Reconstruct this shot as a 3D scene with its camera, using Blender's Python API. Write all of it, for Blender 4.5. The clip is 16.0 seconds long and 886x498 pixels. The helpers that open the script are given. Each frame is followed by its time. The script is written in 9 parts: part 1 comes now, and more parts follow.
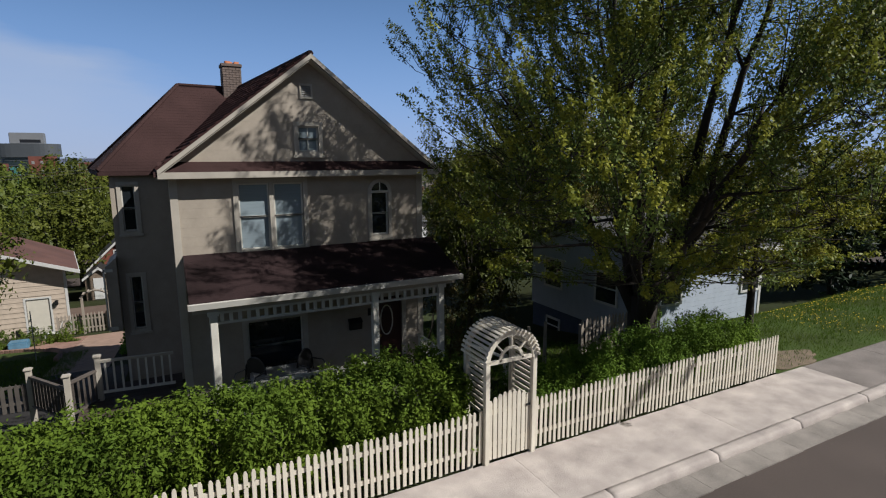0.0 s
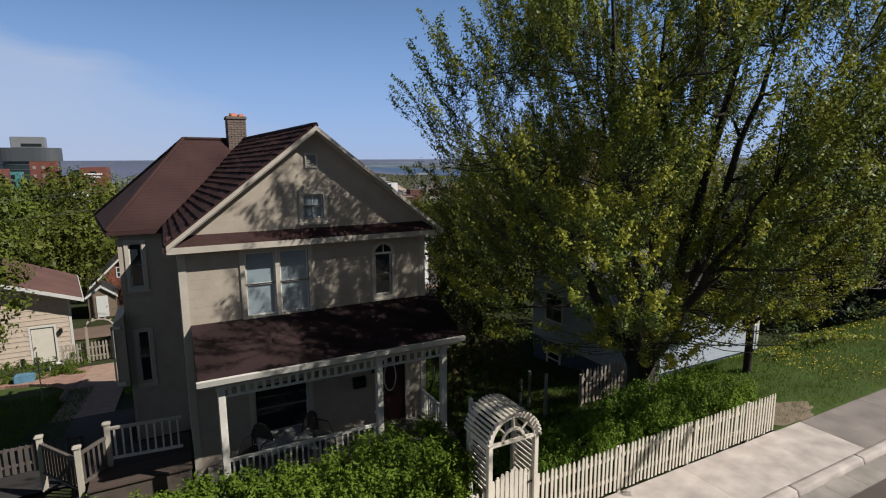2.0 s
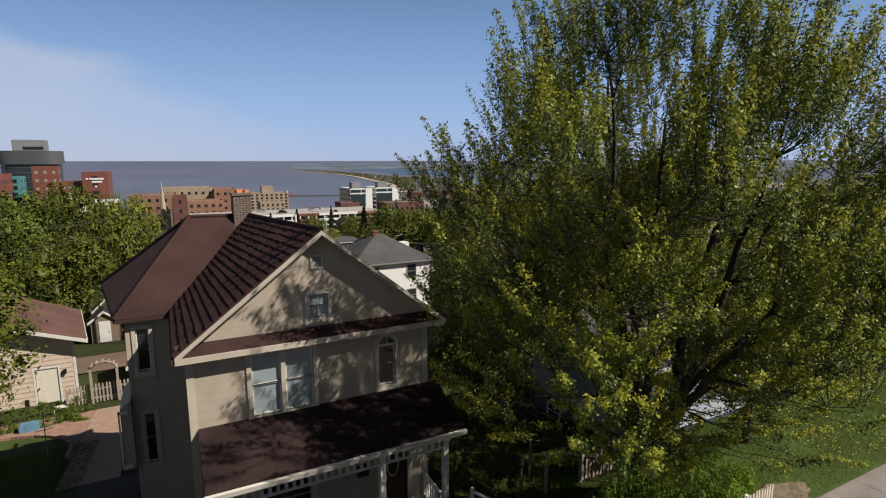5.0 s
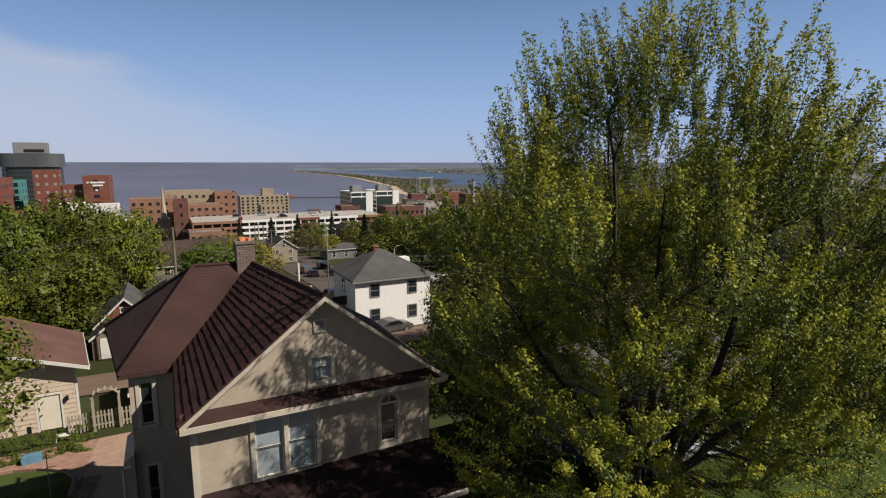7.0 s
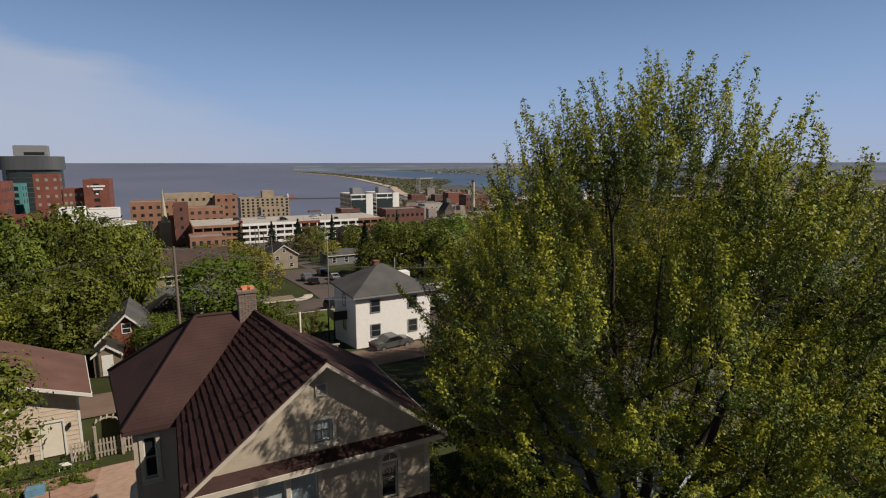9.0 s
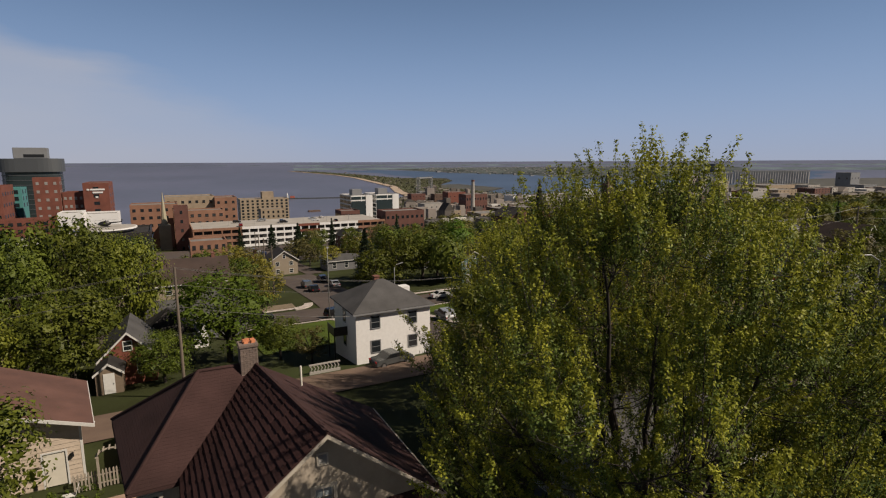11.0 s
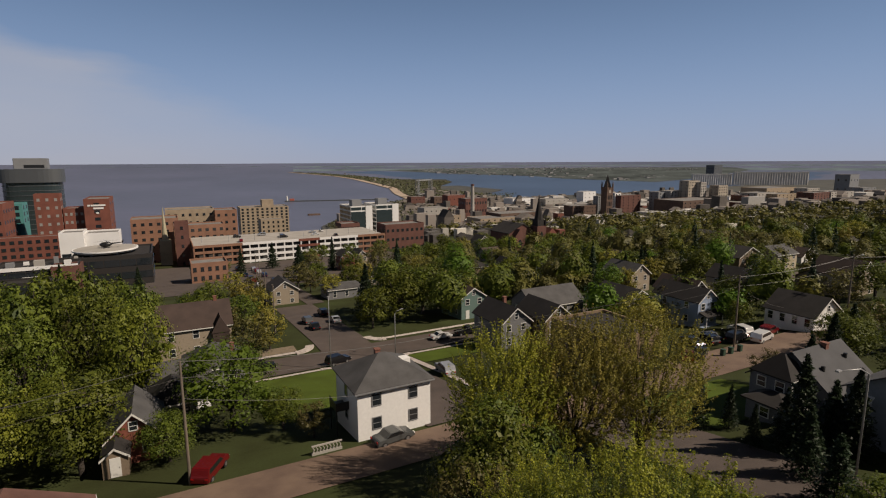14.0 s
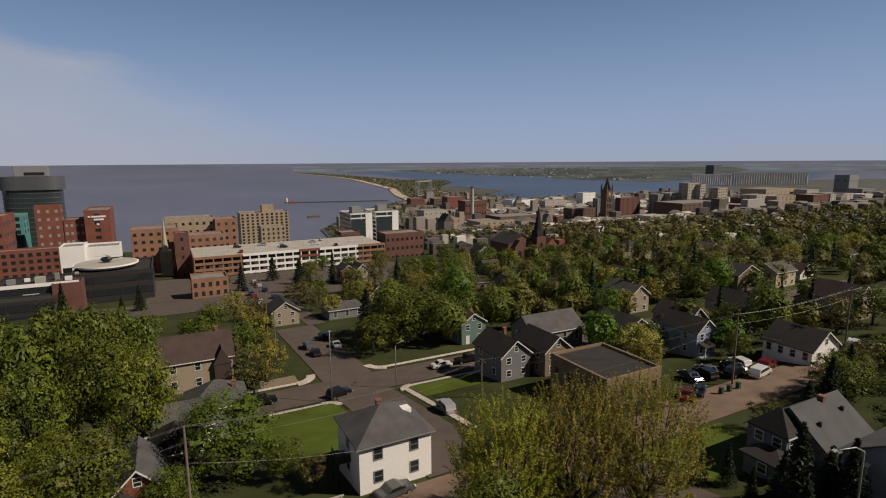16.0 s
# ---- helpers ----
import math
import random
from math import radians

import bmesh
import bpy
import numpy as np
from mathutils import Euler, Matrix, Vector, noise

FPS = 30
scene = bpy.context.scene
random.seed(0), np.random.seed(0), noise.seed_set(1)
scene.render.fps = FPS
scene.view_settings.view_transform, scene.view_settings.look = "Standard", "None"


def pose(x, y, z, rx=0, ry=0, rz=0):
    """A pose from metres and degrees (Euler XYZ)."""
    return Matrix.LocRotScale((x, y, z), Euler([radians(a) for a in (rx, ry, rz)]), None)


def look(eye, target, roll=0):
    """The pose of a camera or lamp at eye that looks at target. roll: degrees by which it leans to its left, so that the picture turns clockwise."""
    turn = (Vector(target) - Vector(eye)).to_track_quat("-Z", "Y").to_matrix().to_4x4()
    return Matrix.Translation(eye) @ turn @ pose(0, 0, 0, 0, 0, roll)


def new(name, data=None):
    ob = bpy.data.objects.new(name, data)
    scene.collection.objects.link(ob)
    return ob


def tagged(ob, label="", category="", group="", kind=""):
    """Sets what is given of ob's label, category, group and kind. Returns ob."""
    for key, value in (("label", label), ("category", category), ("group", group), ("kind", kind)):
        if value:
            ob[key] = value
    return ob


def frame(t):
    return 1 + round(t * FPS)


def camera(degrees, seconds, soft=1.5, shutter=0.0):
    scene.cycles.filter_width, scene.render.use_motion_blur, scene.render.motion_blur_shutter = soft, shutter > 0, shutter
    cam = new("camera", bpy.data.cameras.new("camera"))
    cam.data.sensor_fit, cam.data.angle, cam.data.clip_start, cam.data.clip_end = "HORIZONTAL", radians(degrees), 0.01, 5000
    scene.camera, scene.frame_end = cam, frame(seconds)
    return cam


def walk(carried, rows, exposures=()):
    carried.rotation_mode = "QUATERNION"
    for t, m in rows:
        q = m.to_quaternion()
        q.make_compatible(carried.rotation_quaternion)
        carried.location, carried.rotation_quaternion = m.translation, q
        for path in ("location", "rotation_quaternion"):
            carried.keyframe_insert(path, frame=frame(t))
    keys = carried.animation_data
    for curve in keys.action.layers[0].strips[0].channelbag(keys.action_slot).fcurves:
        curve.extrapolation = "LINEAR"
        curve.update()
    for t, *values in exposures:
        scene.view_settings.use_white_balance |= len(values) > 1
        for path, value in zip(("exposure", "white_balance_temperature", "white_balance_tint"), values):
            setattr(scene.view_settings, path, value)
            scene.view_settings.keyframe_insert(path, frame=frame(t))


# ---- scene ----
cam = camera(79.3, 16.0, soft=1.15)
METRES, EYE, TILT, LEAN, TURN = 24.0, 5.68, -9.6, 0.2, -27.6
ROWS = [
    (0.0, 0.0, 0.0, 0.0, 0.0, 0.0, -0.0),
    (0.5, -0.0, -0.0015, 0.0168, 0.02, 0.04, 0.02),
    (1.0, 0.0001, -0.0037, 0.0324, 0.02, 0.07, 0.04),
    (1.5, -0.0012, -0.0071, 0.0488, 0.04, 0.11, 0.05),
    (2.0, -0.0023, -0.0099, 0.0652, 0.04, 0.16, 0.07),
    (2.5, -0.0031, -0.0122, 0.0816, 0.05, 0.23, 0.06),
    (3.0, -0.0039, -0.0144, 0.0987, 0.04, 0.25, 0.04),
    (3.5, -0.0044, -0.0158, 0.1159, 0.02, 0.27, 0.02),
    (4.0, -0.0043, -0.0174, 0.1331, 0.05, 0.27, -0.01),
    (6.5, -0.0065, -0.0234, 0.216, 0.12, 0.42, -0.27),
    (7.0, -0.007, -0.0254, 0.232, 0.12, 0.47, -0.26),
    (7.5, -0.0071, -0.0274, 0.248, 0.13, 0.52, -0.26),
    (8.0, -0.0078, -0.0295, 0.2649, 0.13, 0.54, -0.23),
    (8.5, -0.0075, -0.0314, 0.2819, 0.13, 0.52, -0.21),
    (9.0, -0.0069, -0.0335, 0.3001, 0.14, 0.48, -0.16),
    (11.5, -0.0047, -0.0481, 0.4196, 0.13, 0.34, 0.04),
    (12.0, -0.0047, -0.053, 0.477, 0.13, 0.35, 0.06),
    (12.5, -0.005, -0.0613, 0.5413, 0.13, 0.35, 0.06),
    (13.0, -0.0049, -0.0687, 0.6056, 0.14, 0.36, 0.08),
    (13.5, -0.0056, -0.0774, 0.671, 0.12, 0.34, 0.07),
    (14.0, -0.0065, -0.086, 0.7358, 0.1, 0.33, 0.06),
    (14.5, -0.0061, -0.0931, 0.8001, 0.09, 0.31, 0.08),
    (15.0, -0.0073, -0.0991, 0.8643, 0.08, 0.3, 0.09),
    (15.5, -0.0086, -0.1045, 0.9287, 0.07, 0.28, 0.12),
    (16.0, -0.01, -0.1104, 0.9932, 0.07, 0.26, 0.15),
]
walk(cam, [(t, pose(0, 0, EYE, TILT, LEAN, TURN) @ pose(METRES * x, METRES * y, METRES * z, 90 + pitch, roll, yaw)) for t, x, y, z, yaw, pitch, roll in ROWS],
     exposures=[(0.0, 0.20, 5760, 10), (3.5, 0.42, 6200, 11), (7.0, 0.39, 6500, 12), (9.0, 0.21, 6650, 12), (12.5, 0.0, 7000, 15), (16.0, -0.02, 6950, 14)])


# ---- world, sun and exposure ----
SUN_EL, SUN_AZ = 43.0, -41.0          # height; turn from +x towards -y
sun_dir = Vector((math.cos(radians(SUN_EL)) * math.cos(radians(SUN_AZ)), math.cos(radians(SUN_EL)) * math.sin(radians(SUN_AZ)), math.sin(radians(SUN_EL))))
sun = new("sun", bpy.data.lights.new("sun", "SUN"))
sun.data.energy, sun.data.angle, sun.data.color = 5.6, radians(0.55), (1.0, 0.91, 0.78)
sun.matrix_world = look((0, 0, 60), Vector((0, 0, 60)) - sun_dir)

world = bpy.data.worlds.new("world")
scene.world = world
world.use_nodes = True
wn, wl = world.node_tree.nodes, world.node_tree.links
wn.clear()
w_out, w_bg, w_sky = wn.new("ShaderNodeOutputWorld"), wn.new("ShaderNodeBackground"), wn.new("ShaderNodeTexSky")
w_sky.sky_type, w_sky.sun_disc = "NISHITA", False
w_sky.sun_elevation, w_sky.sun_rotation = radians(SUN_EL), radians(90 - SUN_AZ)
w_sky.altitude, w_sky.air_density, w_sky.dust_density, w_sky.ozone_density = 300, 1.0, 0.1, 4.0
w_bg.inputs["Strength"].default_value = 0.0175
# a thin veil of high cloud on the lake side and pale haze low down
w_geo, w_sep = wn.new("ShaderNodeTexCoord"), wn.new("ShaderNodeSeparateXYZ")
wl.new(w_geo.outputs["Generated"], w_sep.inputs[0])


def w_math(op, a, b=None, c=None, clamp=False):
    n = wn.new("ShaderNodeMath")
    n.operation, n.use_clamp = op, clamp
    for i, v in enumerate((a, b, c)):
        if v is None:
            continue
        if isinstance(v, (int, float)):
            n.inputs[i].default_value = v
        else:
            wl.new(v, n.inputs[i])
    return n.outputs[0]


w_bear = w_math("ARCTAN2", w_sep.outputs[0], w_sep.outputs[1])      # 0 along +y, grows towards +x
w_elev = w_math("ARCSINE", w_sep.outputs[2])
w_noise = wn.new("ShaderNodeTexNoise")
w_noise.inputs["Scale"].default_value, w_noise.inputs["Detail"].default_value, w_noise.inputs["Roughness"].default_value = 5.0, 5.0, 0.55
w_map = wn.new("ShaderNodeMapping")
w_map.inputs["Scale"].default_value = (0.5, 0.5, 2.2)
wl.new(w_geo.outputs["Generated"], w_map.inputs[0])
wl.new(w_map.outputs[0], w_noise.inputs["Vector"])
# the veil's upper edge falls from 14 degrees at the lake end to 6 degrees further right
w_edge = w_math("MULTIPLY_ADD", w_bear, -0.29, 0.122)
w_rag = w_math("MULTIPLY_ADD", w_noise.outputs["Fac"], 0.13, -0.065)
w_over = w_math("SUBTRACT", w_math("ADD", w_edge, w_rag), w_elev)
w_veil = w_math("MULTIPLY_ADD", w_over, 24.0, 0.45, clamp=True)
w_low = w_math("MULTIPLY_ADD", w_bear, -2.2, 0.75, clamp=True)
w_veil = w_math("MULTIPLY", w_math("MULTIPLY", w_veil, w_low), w_math("MULTIPLY_ADD", w_noise.outputs["Fac"], 0.55, 0.20))
w_haze = w_math("POWER", w_math("SUBTRACT", 1.0, w_math("ABSOLUTE", w_sep.outputs[2]), clamp=True), 8.0)
w_haze = w_math("MULTIPLY", w_haze, 0.8)
w_mix1, w_mix2 = wn.new("ShaderNodeMix"), wn.new("ShaderNodeMix")
for n in (w_mix1, w_mix2):
    n.data_type = "RGBA"
wl.new(w_haze, w_mix1.inputs[0])
w_hue = wn.new("ShaderNodeHueSaturation")
w_hue.inputs["Hue"].default_value, w_hue.inputs["Saturation"].default_value, w_hue.inputs["Value"].default_value = 0.505, 1.1, 1.0
wl.new(w_math("MULTIPLY_ADD", w_math("POWER", w_math("SUBTRACT", 1.0, w_math("ABSOLUTE", w_sep.outputs[2]), clamp=True), 3.0), 0.8, 1.0), w_hue.inputs["Value"])
wl.new(w_sky.outputs[0], w_hue.inputs["Color"])
w_wide = wn.new("ShaderNodeMix")
w_wide.data_type = "RGBA"
wl.new(w_math("MULTIPLY", w_math("POWER", w_math("SUBTRACT", 1.0, w_math("ABSOLUTE", w_sep.outputs[2]), clamp=True), 3.0), 0.92), w_wide.inputs[0])
wl.new(w_hue.outputs[0], w_wide.inputs[6])
w_wide.inputs[7].default_value = (13.6, 25.0, 45.0, 1)
wl.new(w_wide.outputs[2], w_mix1.inputs[6])
w_mix1.inputs[7].default_value = (19.0, 20.8, 25.2, 1)
wl.new(w_veil, w_mix2.inputs[0])
wl.new(w_mix1.outputs[2], w_mix2.inputs[6])
w_mix2.inputs[7].default_value = (24.0, 25.2, 28.4, 1)
# the sky is darkened towards the unseen zenith, to cut the fill light
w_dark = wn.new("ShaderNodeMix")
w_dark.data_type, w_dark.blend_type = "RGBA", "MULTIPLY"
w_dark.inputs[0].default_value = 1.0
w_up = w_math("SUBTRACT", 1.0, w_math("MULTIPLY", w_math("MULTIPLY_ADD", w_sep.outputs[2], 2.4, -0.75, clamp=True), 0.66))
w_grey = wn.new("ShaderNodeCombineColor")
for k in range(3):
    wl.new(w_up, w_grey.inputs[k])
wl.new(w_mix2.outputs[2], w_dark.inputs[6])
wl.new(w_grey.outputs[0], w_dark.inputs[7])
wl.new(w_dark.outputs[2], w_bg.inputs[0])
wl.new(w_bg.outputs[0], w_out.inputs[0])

# ---- materials ----
MATS = {}
TONE = 0.76                    # how dark all paints and leaves are, in one number


def mat(name, color, rough=0.7, scale=3.0, vary=0.25, bump=0.15, fine=40.0, metal=0.0, tint=0.0, stretch=(1, 1, 1), ob_vary=0.0, island=0.0, spec=0.4, detail=4):
    """A painted, mineral or wooden surface: base colour with stains (scale), grain (fine) and relief."""
    if name in MATS:
        return MATS[name]
    m = bpy.data.materials.new(name)
    m.use_nodes = True
    n, l = m.node_tree.nodes, m.node_tree.links
    b = n["Principled BSDF"]
    tc, mp = n.new("ShaderNodeTexCoord"), n.new("ShaderNodeMapping")
    mp.inputs["Scale"].default_value = stretch
    l.new(tc.outputs["Object"], mp.inputs[0])
    big, small = n.new("ShaderNodeTexNoise"), n.new("ShaderNodeTexNoise")
    big.inputs["Scale"].default_value, big.inputs["Detail"].default_value = scale, detail
    small.inputs["Scale"].default_value, small.inputs["Detail"].default_value = fine, 3
    l.new(mp.outputs[0], big.inputs["Vector"])
    l.new(mp.outputs[0], small.inputs["Vector"])
    hsv = n.new("ShaderNodeHueSaturation")
    hsv.inputs["Color"].default_value = (*[TONE * c for c in color], 1)
    # value = 1 + stains + grain (+ piece by piece)
    a = n.new("ShaderNodeMath"); a.operation = "MULTIPLY_ADD"
    l.new(big.outputs["Fac"], a.inputs[0]); a.inputs[1].default_value, a.inputs[2].default_value = vary * 4, 1 - vary * 2
    c = n.new("ShaderNodeMath"); c.operation = "MULTIPLY_ADD"
    l.new(small.outputs["Fac"], c.inputs[0]); c.inputs[1].default_value = vary * 1.6
    d = n.new("ShaderNodeMath"); d.operation = "SUBTRACT"; d.inputs[1].default_value = vary * 0.8
    l.new(a.outputs[0], d.inputs[0]); l.new(d.outputs[0], c.inputs[2])
    val = c.outputs[0]
    for amount, node, out in ((ob_vary, "ShaderNodeObjectInfo", "Random"), (island, "ShaderNodeNewGeometry", "Random Per Island")):
        if amount:
            oi, e = n.new(node), n.new("ShaderNodeMath")
            e.operation = "MULTIPLY_ADD"
            l.new(oi.outputs[out], e.inputs[0]); e.inputs[1].default_value = amount
            f = n.new("ShaderNodeMath"); f.operation = "SUBTRACT"; f.inputs[1].default_value = amount * 0.5
            l.new(val, f.inputs[0]); l.new(f.outputs[0], e.inputs[2])
            val = e.outputs[0]
    l.new(val, hsv.inputs["Value"])
    if tint:
        g = n.new("ShaderNodeMath"); g.operation = "MULTIPLY_ADD"
        l.new(big.outputs["Fac"], g.inputs[0]); g.inputs[1].default_value, g.inputs[2].default_value = tint, 0.5 - tint / 2
        l.new(g.outputs[0], hsv.inputs["Hue"])
    l.new(hsv.outputs[0], b.inputs["Base Color"])
    b.inputs["Roughness"].default_value, b.inputs["Metallic"].default_value = rough, metal
    b.inputs["Specular IOR Level"].default_value = spec
    if bump:
        bp = n.new("ShaderNodeBump")
        bp.inputs["Strength"].default_value, bp.inputs["Distance"].default_value = bump, 0.02
        l.new(small.outputs["Fac"], bp.inputs["Height"])
        l.new(bp.outputs[0], b.inputs["Normal"])
    MATS[name] = m
    return m


def lap(name, color, pitch=0.2, depth=0.5, **kw):
    """Horizontal lap siding: a saw-tooth relief across the height."""
    if name in MATS:
        return MATS[name]
    m = mat(name, color, **kw)
    n, l = m.node_tree.nodes, m.node_tree.links
    tc, sp, md = n.new("ShaderNodeTexCoord"), n.new("ShaderNodeSeparateXYZ"), n.new("ShaderNodeMath")
    l.new(tc.outputs["Object"], sp.inputs[0])
    md.operation = "WRAP"
    md.inputs[1].default_value, md.inputs[2].default_value = pitch, 0.0
    l.new(sp.outputs[2], md.inputs[0])
    pw = n.new("ShaderNodeMath"); pw.operation = "DIVIDE"; pw.inputs[1].default_value = -pitch
    l.new(md.outputs[0], pw.inputs[0])
    b = n["Principled BSDF"]
    old = b.inputs["Normal"].links[0].from_node if b.inputs["Normal"].links else None
    bp = n.new("ShaderNodeBump")
    bp.inputs["Strength"].default_value, bp.inputs["Distance"].default_value = depth, 0.03
    l.new(pw.outputs[0], bp.inputs["Height"])
    if old:
        l.new(old.outputs[0], bp.inputs["Normal"])
    l.new(bp.outputs[0], b.inputs["Normal"])
    return m


def leaf_mat(name, color, other, glow=0.35, rough=0.5, patch=0.55):
    """Leaves that vary one by one between two greens and let some light through."""
    if name in MATS:
        return MATS[name]
    m = bpy.data.materials.new(name)
    m.use_nodes = True
    n, l = m.node_tree.nodes, m.node_tree.links
    b, out = n["Principled BSDF"], n["Material Output"]
    gi, oi, mx = n.new("ShaderNodeNewGeometry"), n.new("ShaderNodeObjectInfo"), n.new("ShaderNodeMix")
    mx.data_type = "RGBA"
    mx.inputs[6].default_value, mx.inputs[7].default_value = (*[TONE * c for c in color], 1), (*[TONE * c for c in other], 1)
    tc, ns = n.new("ShaderNodeTexCoord"), n.new("ShaderNodeTexNoise")
    ns.inputs["Scale"].default_value = patch
    l.new(tc.outputs["Object"], ns.inputs["Vector"])
    ad = n.new("ShaderNodeMath"); ad.operation = "MULTIPLY_ADD"; ad.inputs[1].default_value = 0.30
    l.new(gi.outputs["Random Per Island"], ad.inputs[0])
    sb = n.new("ShaderNodeMath"); sb.operation = "MULTIPLY_ADD"; sb.inputs[1].default_value, sb.inputs[2].default_value = 2.0, -0.65
    l.new(ns.outputs["Fac"], sb.inputs[0]); l.new(sb.outputs[0], ad.inputs[2])
    cl = n.new("ShaderNodeClamp"); l.new(ad.outputs[0], cl.inputs[0])
    l.new(cl.outputs[0], mx.inputs[0])
    hs = n.new("ShaderNodeHueSaturation")
    vv = n.new("ShaderNodeMath"); vv.operation = "MULTIPLY_ADD"; vv.inputs[1].default_value, vv.inputs[2].default_value = 0.35, 0.82
    l.new(oi.outputs["Random"], vv.inputs[0]); l.new(vv.outputs[0], hs.inputs["Value"])
    hh = n.new("ShaderNodeMath"); hh.operation = "MULTIPLY_ADD"; hh.inputs[1].default_value, hh.inputs[2].default_value = 0.03, 0.485
    l.new(oi.outputs["Random"], hh.inputs[0]); l.new(hh.outputs[0], hs.inputs["Hue"])
    l.new(mx.outputs[2], hs.inputs["Color"])
    l.new(hs.outputs[0], b.inputs["Base Color"])
    b.inputs["Roughness"].default_value, b.inputs["Specular IOR Level"].default_value = rough, 0.15
    tr, ms = n.new("ShaderNodeBsdfTranslucent"), n.new("ShaderNodeMixShader")
    l.new(hs.outputs[0], tr.inputs["Color"])
    ms.inputs[0].default_value = glow
    l.new(b.outputs[0], ms.inputs[1]); l.new(tr.outputs[0], ms.inputs[2])
    l.new(ms.outputs[0], out.inputs["Surface"])
    MATS[name] = m
    return m


def glass(name, color=(0.02, 0.025, 0.03), rough=0.04):
    return mat(name, color, rough=rough, vary=0.1, bump=0.0, spec=0.8)


TAUPE = lap("taupe_siding", (0.425, 0.365, 0.29), pitch=0.21, depth=0.3, rough=0.65, vary=0.10, bump=0.06, fine=18)
CREAM_TRIM = mat("cream_trim", (0.53, 0.48, 0.40), rough=0.5, vary=0.10, bump=0.05)
WHITE_PAINT = mat("white_paint", (0.76, 0.73, 0.64), rough=0.5, vary=0.12, bump=0.06, scale=2, ob_vary=0.08)
FENCE_PAINT = mat("fence_paint", (0.78, 0.72, 0.60), rough=0.55, vary=0.14, bump=0.08, scale=3, stretch=(1, 1, 0.4), ob_vary=0.14)
SHINGLE = mat("shingle_brown", (0.056, 0.026, 0.024), rough=0.9, vary=0.28, bump=0.5, fine=40, ob_vary=0.45, scale=1.2, spec=0.15)
SHINGLE_FLAT = lap("shingle_brown_plain", (0.052, 0.028, 0.026), pitch=0.085, depth=0.7, rough=0.9, vary=0.3, bump=0.5, fine=30, scale=1.0, spec=0.15)
# darker copy of the shingle, standing in for the maple's shade
PORCH_SHINGLE_SHADED = lap("porch_shingle_shaded", (0.033, 0.020, 0.020), pitch=0.085, depth=0.7, rough=0.9, vary=0.4, bump=0.5, fine=30, scale=1.0, spec=0.12)
BRICK_OLD = mat("old_chimney_brick", (0.205, 0.155, 0.13), rough=0.85, vary=0.3, bump=0.5, fine=25, ob_vary=0.35)
CLAY = mat("clay_pot", (0.55, 0.20, 0.09), rough=0.8, vary=0.2)
GLASS = glass("dark_glass")
BLIND = mat("blind_behind_glass", (0.30, 0.36, 0.39), rough=0.12, vary=0.08, bump=0.0, spec=0.7, stretch=(1, 1, 12))
CONCRETE = mat("sidewalk_concrete", (0.50, 0.44, 0.40), rough=0.9, vary=0.30, bump=0.55, fine=60, scale=1.7, ob_vary=0.10, detail=10, tint=0.02)
GUTTER = mat("gutter_concrete", (0.29, 0.26, 0.23), rough=0.9, vary=0.34, bump=0.6, fine=40, scale=1.6, ob_vary=0.2, detail=9)
ASPHALT = mat("asphalt", (0.088, 0.068, 0.058), rough=0.9, vary=0.22, bump=0.35, fine=90, scale=0.35)
ALLEY = mat("gravel_alley", (0.175, 0.118, 0.086), rough=0.95, vary=0.3, bump=0.5, fine=12, scale=0.3, tint=0.03)
BRICK_PATH = mat("brick_path", (0.36, 0.215, 0.16), rough=0.85, vary=0.3, bump=0.4, fine=20, ob_vary=0.3)
TAN_PATH = mat("tan_path", (0.40, 0.27, 0.20), rough=0.9, vary=0.2, bump=0.3, fine=30)
LAWN = mat("lawn", (0.062, 0.092, 0.020), rough=0.9, vary=0.35, bump=0.6, fine=55, scale=0.5, tint=0.05, spec=0.15)
SOIL = mat("bare_soil", (0.20, 0.155, 0.105), rough=0.95, vary=0.3, bump=0.5, fine=30)
BARK = mat("bark", (0.034, 0.027, 0.021), rough=0.9, vary=0.3, bump=0.7, fine=22, stretch=(1, 1, 0.25))
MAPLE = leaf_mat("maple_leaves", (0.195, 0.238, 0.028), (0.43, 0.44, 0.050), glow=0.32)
# darker inner green: older leaves, and crown shade put into the colour
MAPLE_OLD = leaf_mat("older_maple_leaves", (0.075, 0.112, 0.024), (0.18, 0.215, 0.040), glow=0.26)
HEDGE_LEAF = leaf_mat("hedge_leaves", (0.070, 0.138, 0.015), (0.195, 0.305, 0.028), glow=0.26, rough=0.75)
TOWN_LEAF = leaf_mat("town_leaves", (0.040, 0.060, 0.011), (0.165, 0.190, 0.026), glow=0.24)
FRESH_LEAF = leaf_mat("fresh_town_leaves", (0.070, 0.095, 0.014), (0.235, 0.255, 0.032), glow=0.26)
BRIGHT_LEAF = leaf_mat("bright_leaves", (0.070, 0.125, 0.016), (0.13, 0.19, 0.022), glow=0.34)
GOLD_LEAF = leaf_mat("golden_spring_leaves", (0.18, 0.175, 0.030), (0.34, 0.29, 0.055), glow=0.30)
DULL_LEAF = leaf_mat("budding_leaves", (0.085, 0.082, 0.024), (0.17, 0.15, 0.048), glow=0.3)
WOODS_LEAF = leaf_mat("woods_leaves", (0.030, 0.034, 0.012), (0.200, 0.180, 0.044), glow=0.2, patch=0.14)
NEEDLES = leaf_mat("spruce_needles", (0.012, 0.026, 0.012), (0.03, 0.045, 0.018), glow=0.1)
